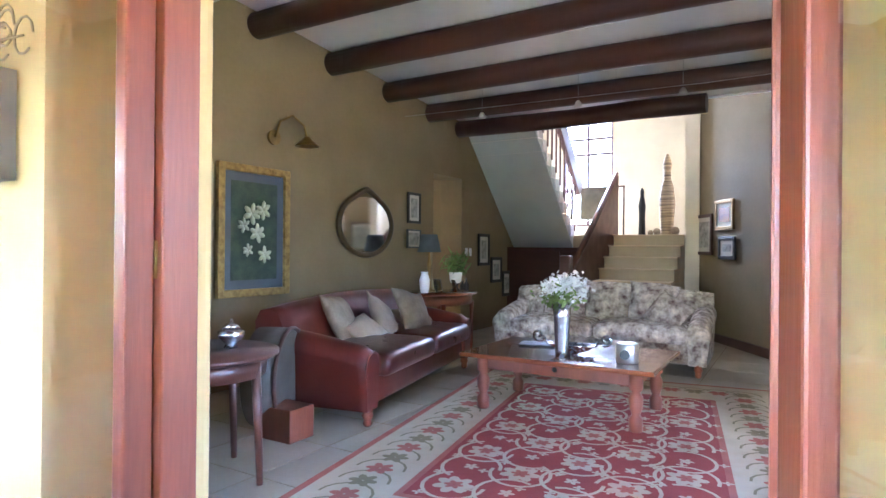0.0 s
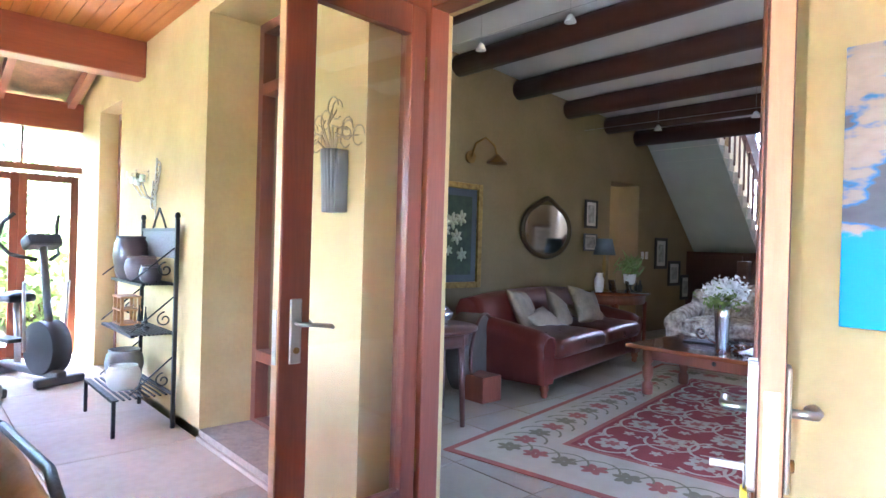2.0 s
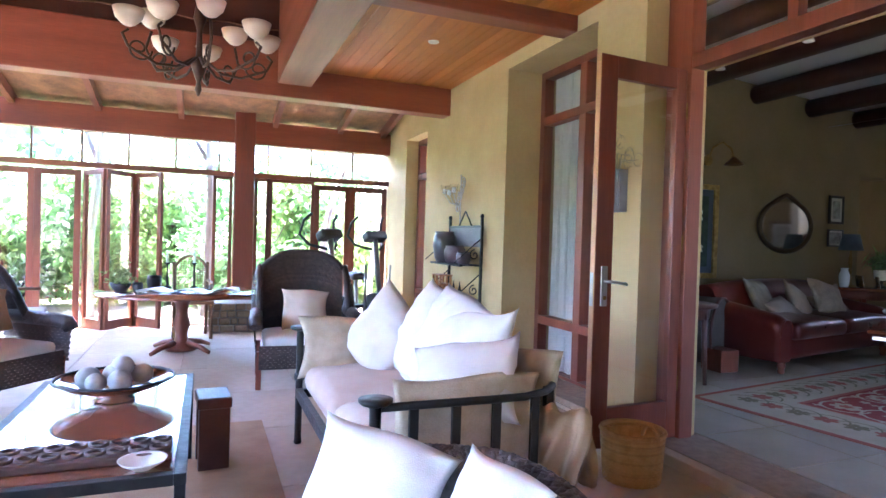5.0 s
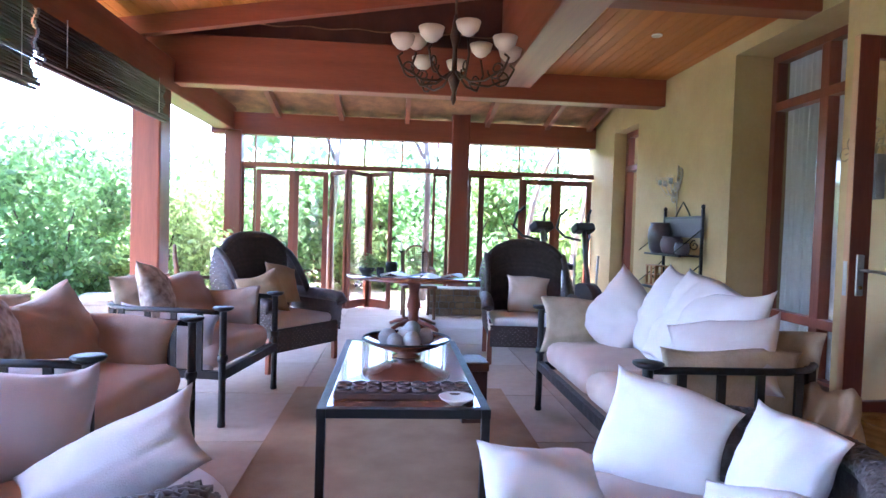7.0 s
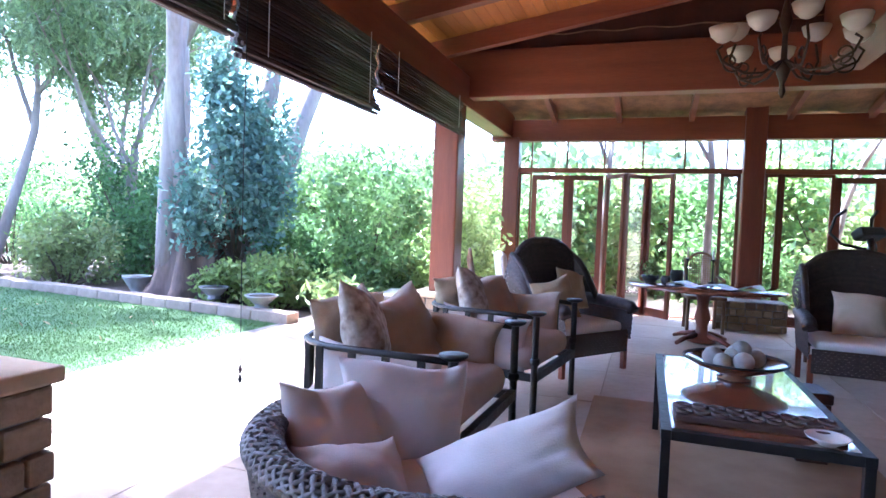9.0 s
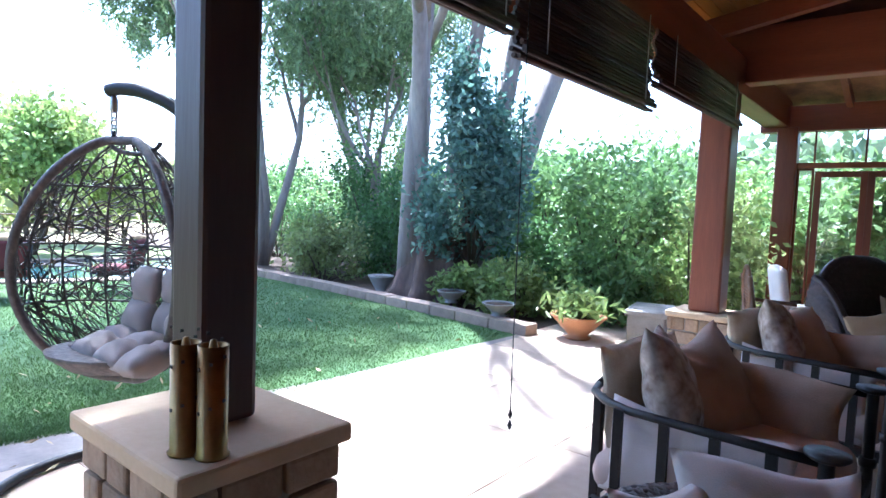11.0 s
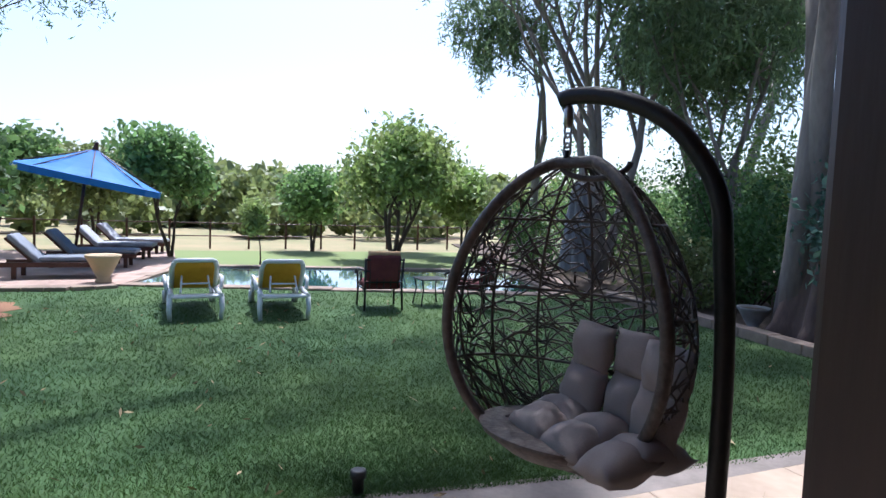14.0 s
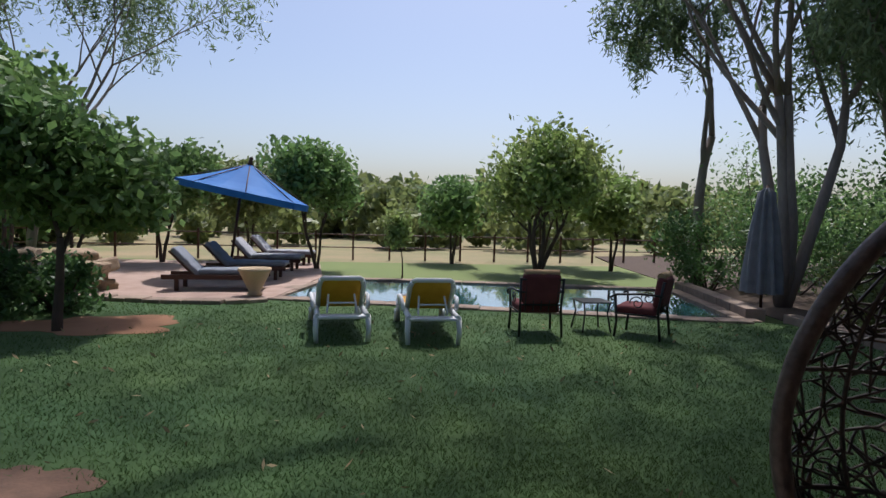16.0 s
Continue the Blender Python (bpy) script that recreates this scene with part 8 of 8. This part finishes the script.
def garden_chair(at, rz):
    """A cast iron chair, back at y=0, facing +y."""
    t = thing("garden_chair", at, rz, "black cast iron garden armchair with maroon cushions", "chair", "iron garden chairs")
    for s in (-1, 1):
        part("back_leg", tube(bm_new(), [(s * 0.27, -0.04, 0), (s * 0.26, 0.0, 0.36), (s * 0.27, -0.06, 0.74)], 0.016, 8), IRON, t)
        part("front_leg", tube(bm_new(), [(s * 0.28, 0.52, 0), (s * 0.27, 0.5, 0.2), (s * 0.28, 0.52, 0.52)], 0.016, 8), IRON, t)
        part("armrest", tube(bm_new(), [(s * 0.27, -0.05, 0.56), (s * 0.30, 0.2, 0.57), (s * 0.30, 0.5, 0.54), (s * 0.30, 0.58, 0.50), (s * 0.30, 0.55, 0.46)], 0.015, 8), IRON, t)
        part("side_scroll", tube(bm_new(), scroll(s * 0.28, 0.25, 0.45, 0.09, 1.4, 0, 'x'), 0.008, 5), IRON, t)
        part("side_rail", tube(bm_new(), [(s * 0.265, 0, 0.30), (s * 0.275, 0.52, 0.30)], 0.012, 6), IRON, t)
    for z in (0.40, 0.56, 0.72):
        part("back_rail", tube(bm_new(), [(-0.27, -0.05 * (z - 0.3) * 3, z), (0.27, -0.05 * (z - 0.3) * 3, z)], 0.012, 6), IRON, t)
    for k in range(5):
        part("back_bar", tube(bm_new(), [(-0.2 + 0.1 * k, -0.015, 0.32), (-0.2 + 0.1 * k, -0.065, 0.72)], 0.008, 5), IRON, t)
    part("front_rail", tube(bm_new(), [(-0.275, 0.52, 0.30), (0.275, 0.52, 0.30)], 0.012, 6), IRON, t)
    part("seat_cushion", slab(bm_new(), 0.52, 0.50, 0.11, 0.04, pose(0, 0.28, 0.29), 0.02), MAROON, t)
    part("back_cushion", slab(bm_new(), 0.48, 0.12, 0.40, 0.05, pose(0, 0.03, 0.40, 8), 0.0), MAROON, t)
    part("head_roll", tube(bm_new(), [(-0.22, -0.01, 0.79), (0.22, -0.01, 0.79)], 0.05, 12), TANCLOTH, t, "pale rolled head cushion")
    return t


garden_chair((-0.16, -11.1, 0), 176)
garden_chair((-1.72, -10.95, 0), 228)
gt = thing("garden_table", (-1.0, -11.48, 0), 0, "small black iron side table on the lawn", "table")
part("tabletop", box(bm_new(), -0.21, 0.21, -0.21, 0.21, 0.385, 0.405, bevel=0.008), IRON, gt)
for x in (-0.18, 0.18):
    for y in (-0.18, 0.18):
        part("leg", tube(bm_new(), [(x, y, 0.385), (x * 0.86, y * 0.86, 0.25), (x * 1.08, y * 1.08, 0)], 0.011, 6), IRON, gt)

# ---- grey padded loungers and umbrella on the deck ----
GREYPAD = mat("grey blue pad", (0.23, 0.25, 0.29), (0.17, 0.185, 0.22), 6, 0.9, 0.2, fine=120)
STRIPE = mat("pale striped pad", (0.5, 0.5, 0.52), (0.16, 0.17, 0.22), 5, 0.9, 0.2, stretch=(1, 9, 1))


def deck_lounger(at, rz, pad):
    """A timber lounger, head at x=0, feet to +x."""
    t = thing("deck_lounger", at, rz, "dark timber deck lounger with a padded cushion", "lounger", "deck loungers")
    for s in (-1, 1):
        part("rail", box(bm_new(), 0.0, 1.75, s * 0.30 - 0.025, s * 0.30 + 0.025, 0.20, 0.28, bevel=0.005), DARKLOG, t)
        for x in (0.25, 1.55):
            part("leg", box(bm_new(), x - 0.035, x + 0.035, s * 0.29 - 0.03, s * 0.29 + 0.03, 0.0, 0.21, bevel=0.005), DARKLOG, t)
    for k in range(9):
        part("slat", box(bm_new(), 0.62 + 0.125 * k, 0.70 + 0.125 * k, -0.28, 0.28, 0.265, 0.285), DARKLOG, t)
    part("seat_pad", slab(bm_new(), 1.15, 0.56, 0.09, 0.035, pose(1.17, 0, 0.285), 0.01), pad, t)
    part("back_pad", slab(bm_new(), 0.68, 0.56, 0.09, 0.035, pose(0.36, 0, 0.46, 0, 46, 0), 0.01), pad, t)
    part("back_frame", box(bm_new(), -0.34, 0.34, -0.27, 0.27, -0.03, 0.0, m=pose(0.36, 0, 0.45, 0, 46, 0)), DARKLOG, t)
    return t


deck_lounger((5.35, -15.2, 0.035), 180, GREYPAD)
deck_lounger((5.15, -17.0, 0.035), 176, GREYPAD)
deck_lounger((4.95, -19.0, 0.035), 172, STRIPE)
deck_lounger((4.75, -20.6, 0.035), 170, STRIPE)
um = thing("umbrella", (4.62, -17.3, 0.035), 0, "tilted blue canvas sun umbrella with a dark pole", "umbrella")
BLUE = mat("royal blue canvas", (0.02, 0.17, 0.50), (0.015, 0.13, 0.42), 2, 0.75, 0.08, fine=80, trans=0.15)
part("pole", tube(bm_new(), [(0.04, 0, 0.0), (-0.18, 0, 1.75)], 0.03, 10), DARKLOG, um)
part("base", lathe(bm_new(), [(0.28, 0), (0.28, 0.07), (0.05, 0.09)], (0.04, 0, 0), 20), GREYSTONE, um)
M = pose(-0.26, 0, 1.80, 0, -11, 0)
for k in range(8):
    a0, a1 = radians(45 * k + 10), radians(45 * (k + 1) + 10)
    bm = bm_new()
    R, n = 1.38, 6
    prev = None
    for j in range(n + 1):
        f = j / n
        row = [bm.verts.new(M @ Vector((R * f * math.cos(a), R * f * math.sin(a), 0.62 * (1 - f) ** 1.1 - 0.03 * math.sin(math.pi * f)))) for a in (a0, (a0 + a1) / 2, a1)]
        if prev:
            for q in range(2):
                bm.faces.new((prev[q], prev[q + 1], row[q + 1], row[q])) if j > 1 else bm.faces.new((prev[q], row[q + 1], row[q]))
        prev = row
    low = [bm.verts.new(v.co + (M.to_3x3() @ Vector((0, 0, -0.13)))) for v in prev]
    for q in range(2):
        bm.faces.new((prev[q], prev[q + 1], low[q + 1], low[q]))
    g = part("canopy_panel", bm, BLUE, um)
    part("rib", tube(bm_new(), [M @ Vector((0, 0, 0.60)), M @ Vector((R * math.cos(a0), R * math.sin(a0), -0.015))], 0.012, 5), DARKLOG, um)
part("finial", lathe(bm_new(), [(0.07, 0.57), (0.05, 0.63), (0.035, 0.70), (0.045, 0.73), (0.02, 0.76)], seg=12), DARKLOG, um).matrix_basis = M


def urn(at, r, h, label, material=GREYSTONE, plant=0, name="urn"):
    t = thing(name, at, 0, label, name, "garden urns")
    part("bowl", lathe(bm_new(), [(r * 0.45, 0), (r * 0.5, h * 0.06), (r * 0.35, h * 0.15), (r * 0.62, h * 0.45), (r * 0.95, h * 0.85), (r * 1.05, h * 0.93), (r * 1.05, h), (r * 0.92, h * 0.98), (r * 0.85, h * 0.9)], seg=28), material, t)
    part("soil", lathe(bm_new(), [(r * 0.8, h * 0.87), (r * 0.84, h * 0.91), (0.01, h * 0.92)], seg=20), SOIL, t)
    if plant:
        rg = np.random.default_rng(int(r * 1000))
        pts = rg.normal(0, 1, (plant, 3)) * np.array((r * 0.55, r * 0.55, h * 0.35)) + np.array((0, 0, h * 1.3))
        o = new("plant", leaf_mesh("plant", pts[pts[:, 2] > h * 0.9], 5, 0.07, LEAF["bright leaves"], 0.25))
        o.parent = t
    return t


urn((-3.90, -6.05, 0.12), 0.20, 0.16, "shallow grey stone bowl on the kerb")
urn((-4.22, -7.05, 0.12), 0.19, 0.17, "shallow grey stone bowl on the kerb under the gums")
urn((-4.6, -8.8, 0.0), 0.2, 0.3, "grey stone birdbath bowl in the bed")
urn((-3.98, -5.02, 0.0), 0.30, 0.27, "wide terracotta bowl with spiky green plants", TERRA, 500, "flower_pot")
urn((3.72, -14.35, 0.04), 0.26, 0.46, "pale stone urn at the pool corner", CAPSTONE)
tr = thing("planter_box", (-4.65, -4.45, 0), 12, "grey cast planter box with a round relief", "planter")
part("box", box(bm_new(), -0.36, 0.36, -0.2, 0.2, 0, 0.34, bevel=0.015), GREYSTONE, tr)
part("rim", box(bm_new(), -0.39, 0.39, -0.23, 0.23, 0.30, 0.36, bevel=0.012), GREYSTONE, tr)
part("relief", tube(bm_new(), [(x, 0.205, z) for x, _, z in arc(0, 0, 0.16, 0.075, 0, 360, 20, 'y')[:-1]], 0.016, 6, True), GREYSTONE, tr)
rw = thing("rock_wall", (7.0, -14.9, 0), 0, "rough dry stone wall beside the deck", "wall")
rr = random.Random(4)
for k in range(26):
    bm = box(bm_new(), -0.5, 0.5, -0.5, 0.5, -0.5, 0.5, bevel=0.18)
    o = part("stone", bm, STONE, rw)
    o.matrix_basis = Matrix.LocRotScale((rr.uniform(-0.7, 0.7), rr.uniform(-0.3, 0.3), 0.1 + 0.17 * (k % 4)), Euler((rr.uniform(-0.2, 0.2), rr.uniform(-0.2, 0.2), rr.uniform(0, 3))), (rr.uniform(0.3, 0.5), rr.uniform(0.25, 0.4), rr.uniform(0.18, 0.26)))
cp = thing("closed_parasol", (-4.5, -12.75, 0), 0, "closed grey parasol wrapped round its pole", "parasol")
part("pole", tube(bm_new(), [(0, 0, 0), (0.0, 0, 2.1)], 0.025, 8), DARKLOG, cp)
bm = bm_new()
rings = []
for z, r in ((0.35, 0.26), (0.6, 0.25), (1.0, 0.22), (1.4, 0.18), (1.75, 0.13), (1.98, 0.11), (2.06, 0.03)):
    rings.append([bm.verts.new((r * (1 + 0.28 * math.sin(9 * q * 2 * math.pi / 54 + z)) * math.cos(q * 2 * math.pi / 54), r * (1 + 0.28 * math.sin(9 * q * 2 * math.pi / 54 + z)) * math.sin(q * 2 * math.pi / 54), z)) for q in range(54)])
for a, b in zip(rings, rings[1:]):
    for q in range(54):
        bm.faces.new((a[q], a[(q + 1) % 54], b[(q + 1) % 54], b[q])).smooth = True
part("canopy", bm, mat("weathered grey canvas", (0.26, 0.26, 0.28), (0.17, 0.17, 0.19), 5, 0.9, 0.2), cp, "folded grey canvas")
gl = thing("garden_light", (1.47, -5.98, 0), 0, "small black garden spike light at the lawn edge", "light")
part("body", lathe(bm_new(), [(0.03, -0.02), (0.03, 0.08), (0.042, 0.085), (0.042, 0.12), (0.03, 0.125)], seg=14), BLACK, gl)

# ---- post plinths and shell cases ----
def plinth(at, w, d, h, label, seed):
    t = tagged(thing("plinth", at, 0), label, "plinth", "stone plinths")
    rr = random.Random(seed)
    part("core", box(bm_new(), -w / 2 + 0.04, w / 2 - 0.04, -d / 2 + 0.04, d / 2 - 0.04, 0, h - 0.06), GREYSTONE, t)
    rows = max(3, int((h - 0.06) / 0.11))
    rh = (h - 0.06) / rows
    for r in range(rows):
        for side in range(4):
            L = w if side % 2 == 0 else d
            p = -L / 2 + 0.01
            while p < L / 2 - 0.03:
                q = min(L / 2 - 0.01, p + rr.uniform(0.10, 0.22))
                o = part("stone", box(bm_new(), p, q - 0.012, -0.035, 0.04 + rr.uniform(-0.01, 0.012), 0.004 + r * rh, r * rh + rh - 0.008, bevel=0.012), STONE, t)
                o.matrix_basis = {0: pose(0, d / 2 - 0.05, 0), 1: pose(-w / 2 + 0.05, 0, 0, 0, 0, 90), 2: pose(0, -d / 2 + 0.05, 0, 0, 0, 180), 3: pose(w / 2 - 0.05, 0, 0, 0, 0, 270)}[side]
                p = q
    part("cap", box(bm_new(), -w / 2 - 0.015, w / 2 + 0.015, -d / 2 - 0.015, d / 2 + 0.015, h - 0.06, h, bevel=0.012), CAPSTONE, t, "pale sandstone cap slab")
    return t


plinth((1.235, -3.675, 0), 0.52, 0.64, 0.74, "rough stone plinth with a sandstone cap under the post", 3)
plinth((-4.21, -3.72, 0), 0.56, 0.62, 0.47, "low stone plinth with a sandstone cap under the post", 5)
for x, y, h in ((1.42, -3.475, 0.29), (1.385, -3.405, 0.29)):
    t = thing("shell_case", (x, y, 0.741), 0, "tall tarnished brass shell case on the plinth", "shell case", "brass shell cases")
    part("case", lathe(bm_new(), [(0.042, 0), (0.044, 0.006), (0.038, 0.012), (0.038, h), (0.034, h - 0.002), (0.032, h - 0.04)], seg=24), BRASS, t)
    bm = bm_new()
    for q in range(14):
        aa = 0.9 * q
        box(bm, -0.004, 0.004, -0.002, 0.002, -0.004, 0.004, m=pose(0.0385 * math.cos(aa), 0.0385 * math.sin(aa), 0.12 + 0.016 * q, 0, 0, math.degrees(aa) + 90))
    part("punched_hole", bm, BLACK, t)["kind"] = "stuff"
    part("knob", lathe(bm_new(), [(0.02, h - 0.03), (0.012, h - 0.01), (0.008, h + 0.012), (0.003, h + 0.014)], seg=12), BRASS, t)

# ---- hanging egg chair ----
eg = thing("egg_chair", (0.93, -4.77, 0), -28, "hanging rattan egg chair on a curved steel stand with grey cushions", "hanging chair")
RATTAN = mat("brown grey rattan strand", (0.11, 0.085, 0.072), (0.05, 0.04, 0.035), 30, 0.5, 0.2, vary=0.25, island=True)
H0, H1 = 0.55, 1.66


def egg(th, f, open_=0.0):
    """A point on the egg: th round from the opening (+x side), f up from 0 to 1."""
    z = H0 + (H1 - H0) * f
    w = 0.60 * math.sin(math.pi * min(1, max(0, f)) ** 0.88) ** 0.5
    return Vector((w * (0.42 * math.cos(th) + 0.18), w * 0.77 * math.sin(th), z))


def smooth(pts, n=4):
    """Points of a smooth curve through the given ones."""
    p = [Vector(q) for q in pts]
    p = [p[0] * 2 - p[1]] + p + [p[-1] * 2 - p[-2]]
    out = []
    for i in range(1, len(p) - 2):
        for k in range(n):
            q = k / n
            out.append(0.5 * (2 * p[i] + (p[i + 1] - p[i - 1]) * q + (2 * p[i - 1] - 5 * p[i] + 4 * p[i + 1] - p[i + 2]) * q * q + (3 * p[i] - p[i - 1] - 3 * p[i + 1] + p[i + 2]) * q ** 3))
    return out + [p[-2]]


rim = []
n = 64
for k in range(n):
    a = 2 * math.pi * k / n
    f = 0.5 - 0.5 * math.cos(a) if a <= math.pi else 0.5 - 0.5 * math.cos(a)
    s = 1 if a <= math.pi else -1
    p = egg(s * radians(64), f * 0.985 + 0.005)
    rim.append((p.x, p.y, p.z))
part("rim", tube(bm_new(), rim, 0.021, 10, True), RATTAN, eg, "wrapped oval rim")
top = Vector(rim[n // 2])
part("grip_loop", tube(bm_new(), [top + Vector((0.004, 0.13 * math.cos(q), -0.005 - 0.055 * math.sin(q))) for q in (math.pi * k / 14 for k in range(15))], 0.011, 6), RATTAN, eg)
rr = random.Random(12)
bm = bm_new()
for k in range(620):
    th = rr.uniform(radians(64), radians(296))
    f = rr.uniform(0.04, 0.95)
    dth, df = rr.uniform(-0.9, 0.9), rr.uniform(-0.22, 0.22)
    pts = []
    for j in range(6):
        q = j / 5
        t2 = min(radians(296), max(radians(64), th + dth * q))
        f2 = min(0.985, max(0.01, f + df * q + 0.012 * math.sin(9 * q + k)))
        pts.append(egg(t2, f2))
    if (pts[0] - pts[-1]).length > 0.08:
        tube(bm, pts, 0.0036, 4)
part("woven_mesh", bm, RATTAN, eg, "random woven rattan strands")["kind"] = "stuff"
for k in range(9):
    th = radians(68 + 28 * k)
    part("rib", tube(bm_new(), [egg(th, 0.01 + 0.98 * j / 20) for j in range(21)], 0.006, 5), RATTAN, eg)
for f in (0.3, 0.55, 0.8):
    part("hoop", tube(bm_new(), [egg(radians(64 + 232 * j / 30), f) for j in range(31)], 0.006, 5), RATTAN, eg)
bm = bm_new()
lathe(bm, [(0.02, 0.60), (0.2, 0.62), (0.30, 0.68), (0.31, 0.70)], (0.10, 0, 0), 24, (0.7, 0.95))
part("basket_floor", bm, RATTAN, eg)
PADM = mat("taupe outdoor cushion", (0.34, 0.29, 0.27), (0.27, 0.23, 0.215), 5, 0.9, 0.2, fine=150)
pad = part("cushion", bm_new(), PADM, eg, "tufted taupe cushion")
pads = []
for y, rx in ((0.21, 9), (0.0, 0), (-0.21, -9)):
    pads += [(0.215, y, 0.705, 0.22, 0.24, 0.15, rx, 8), (0.07, y, 0.725, 0.24, 0.24, 0.15, rx, -10), (-0.03 + abs(y) * 0.25, y * 0.96, 0.84, 0.21, 0.23, 0.14, 0, 72), (-0.07 + abs(y) * 0.25, y * 0.96, 1.01, 0.20, 0.23, 0.12, 0, 82)]
for k, (x, y, z, w, h, tk, rx, ry) in enumerate(pads):
    part("cushion_pad", pillow(bm_new(), w, h, tk, pose(x, y, z, rx, ry, 0), 8, k, 0.02), PADM, pad)
part("hanger", tube(bm_new(), [(0, 0, H1 - 0.02), (0, 0, H1 + 0.03)], 0.012, 6), IRON, eg)
for k in range(3):
    z = H1 + 0.03 + 0.035 * k
    part("chain_link", tube(bm_new(), (arc(0, 0, z, 0.014, 0, 360, 12, 'y', 0.026)[:-1]), 0.005, 5, True), STEEL, eg)
part("spring", lathe(bm_new(), [(0.014, H1 + 0.11), (0.018, H1 + 0.12), (0.018, H1 + 0.17), (0.01, H1 + 0.19)], seg=12), STEEL, eg)
stand = [(0.03, 0, 1.87), (-0.04, 0, 1.878), (-0.16, 0, 1.86), (-0.31, 0, 1.80), (-0.43, 0, 1.70), (-0.525, 0, 1.54), (-0.55, 0, 1.36), (-0.57, 0, 1.1), (-0.575, 0, 0.8), (-0.57, 0, 0.4), (-0.56, 0, 0.03)]
part("stand_pole", tube(bm_new(), smooth(stand), 0.030, 12), IRON, eg, "curved black steel pole")
part("base_ring", tube(bm_new(), arc(-0.06, 0.0, 0.028, 0.55, 0, 360, 48)[:-1], 0.026, 8, True), IRON, eg, "round steel base ring")
for o in list(eg.children):
    seat = o.name.split(".")[0] in ("rim", "grip_loop", "woven_mesh", "rib", "hoop", "basket_floor", "cushion")
    if o.name.split(".")[0] == "cushion":
        o.matrix_basis = pose(-0.07, 0.02, 0.09, 0, 0, 32) @ Matrix.Scale(0.88, 4)
        continue
    o.matrix_basis = pose(0.092 if seat else 0.146, -0.10 if seat else -0.085, 0, 0, 0, 56 if seat else -37)

# ---- paving slabs and floor tiles ----
def tiles(root, x0, x1, y0, y1, sx, sy, z, th, gap, material, skip=None, jitter=0.002, name="slab"):
    bm = box(bm_new(), -sx / 2 + gap / 2, sx / 2 - gap / 2, -sy / 2 + gap / 2, sy / 2 - gap / 2, -th, 0, bevel=0.004)
    me = bpy.data.meshes.new(name)
    bm.to_mesh(me)
    bm.free()
    me.materials.append(material)
    nx, ny = round((x1 - x0) / sx), round((y1 - y0) / sy)
    spots = []
    for i in range(nx):
        for j in range(ny):
            x, y = x0 + (i + 0.5) * sx, y0 + (j + 0.5) * sy
            if skip and skip(x, y):
                continue
            spots.append(pose(x, y, z + random.uniform(-jitter, 0)))
    many(name, me, root, spots)


patio = bpy.data.objects["patio_floor"]
tiles(patio, -7.0, 8.0, -5.6, 2.08, 1.0, 0.96, 0.0, 0.011, 0.0045, PAVE, name="slab")
tiles(bpy.data.objects["floor"], -3.8, 3.4, 2.42, 11.2, 0.6, 0.5985, 0.08, 0.007, 0.006, TILE, jitter=0.0005, name="tile")
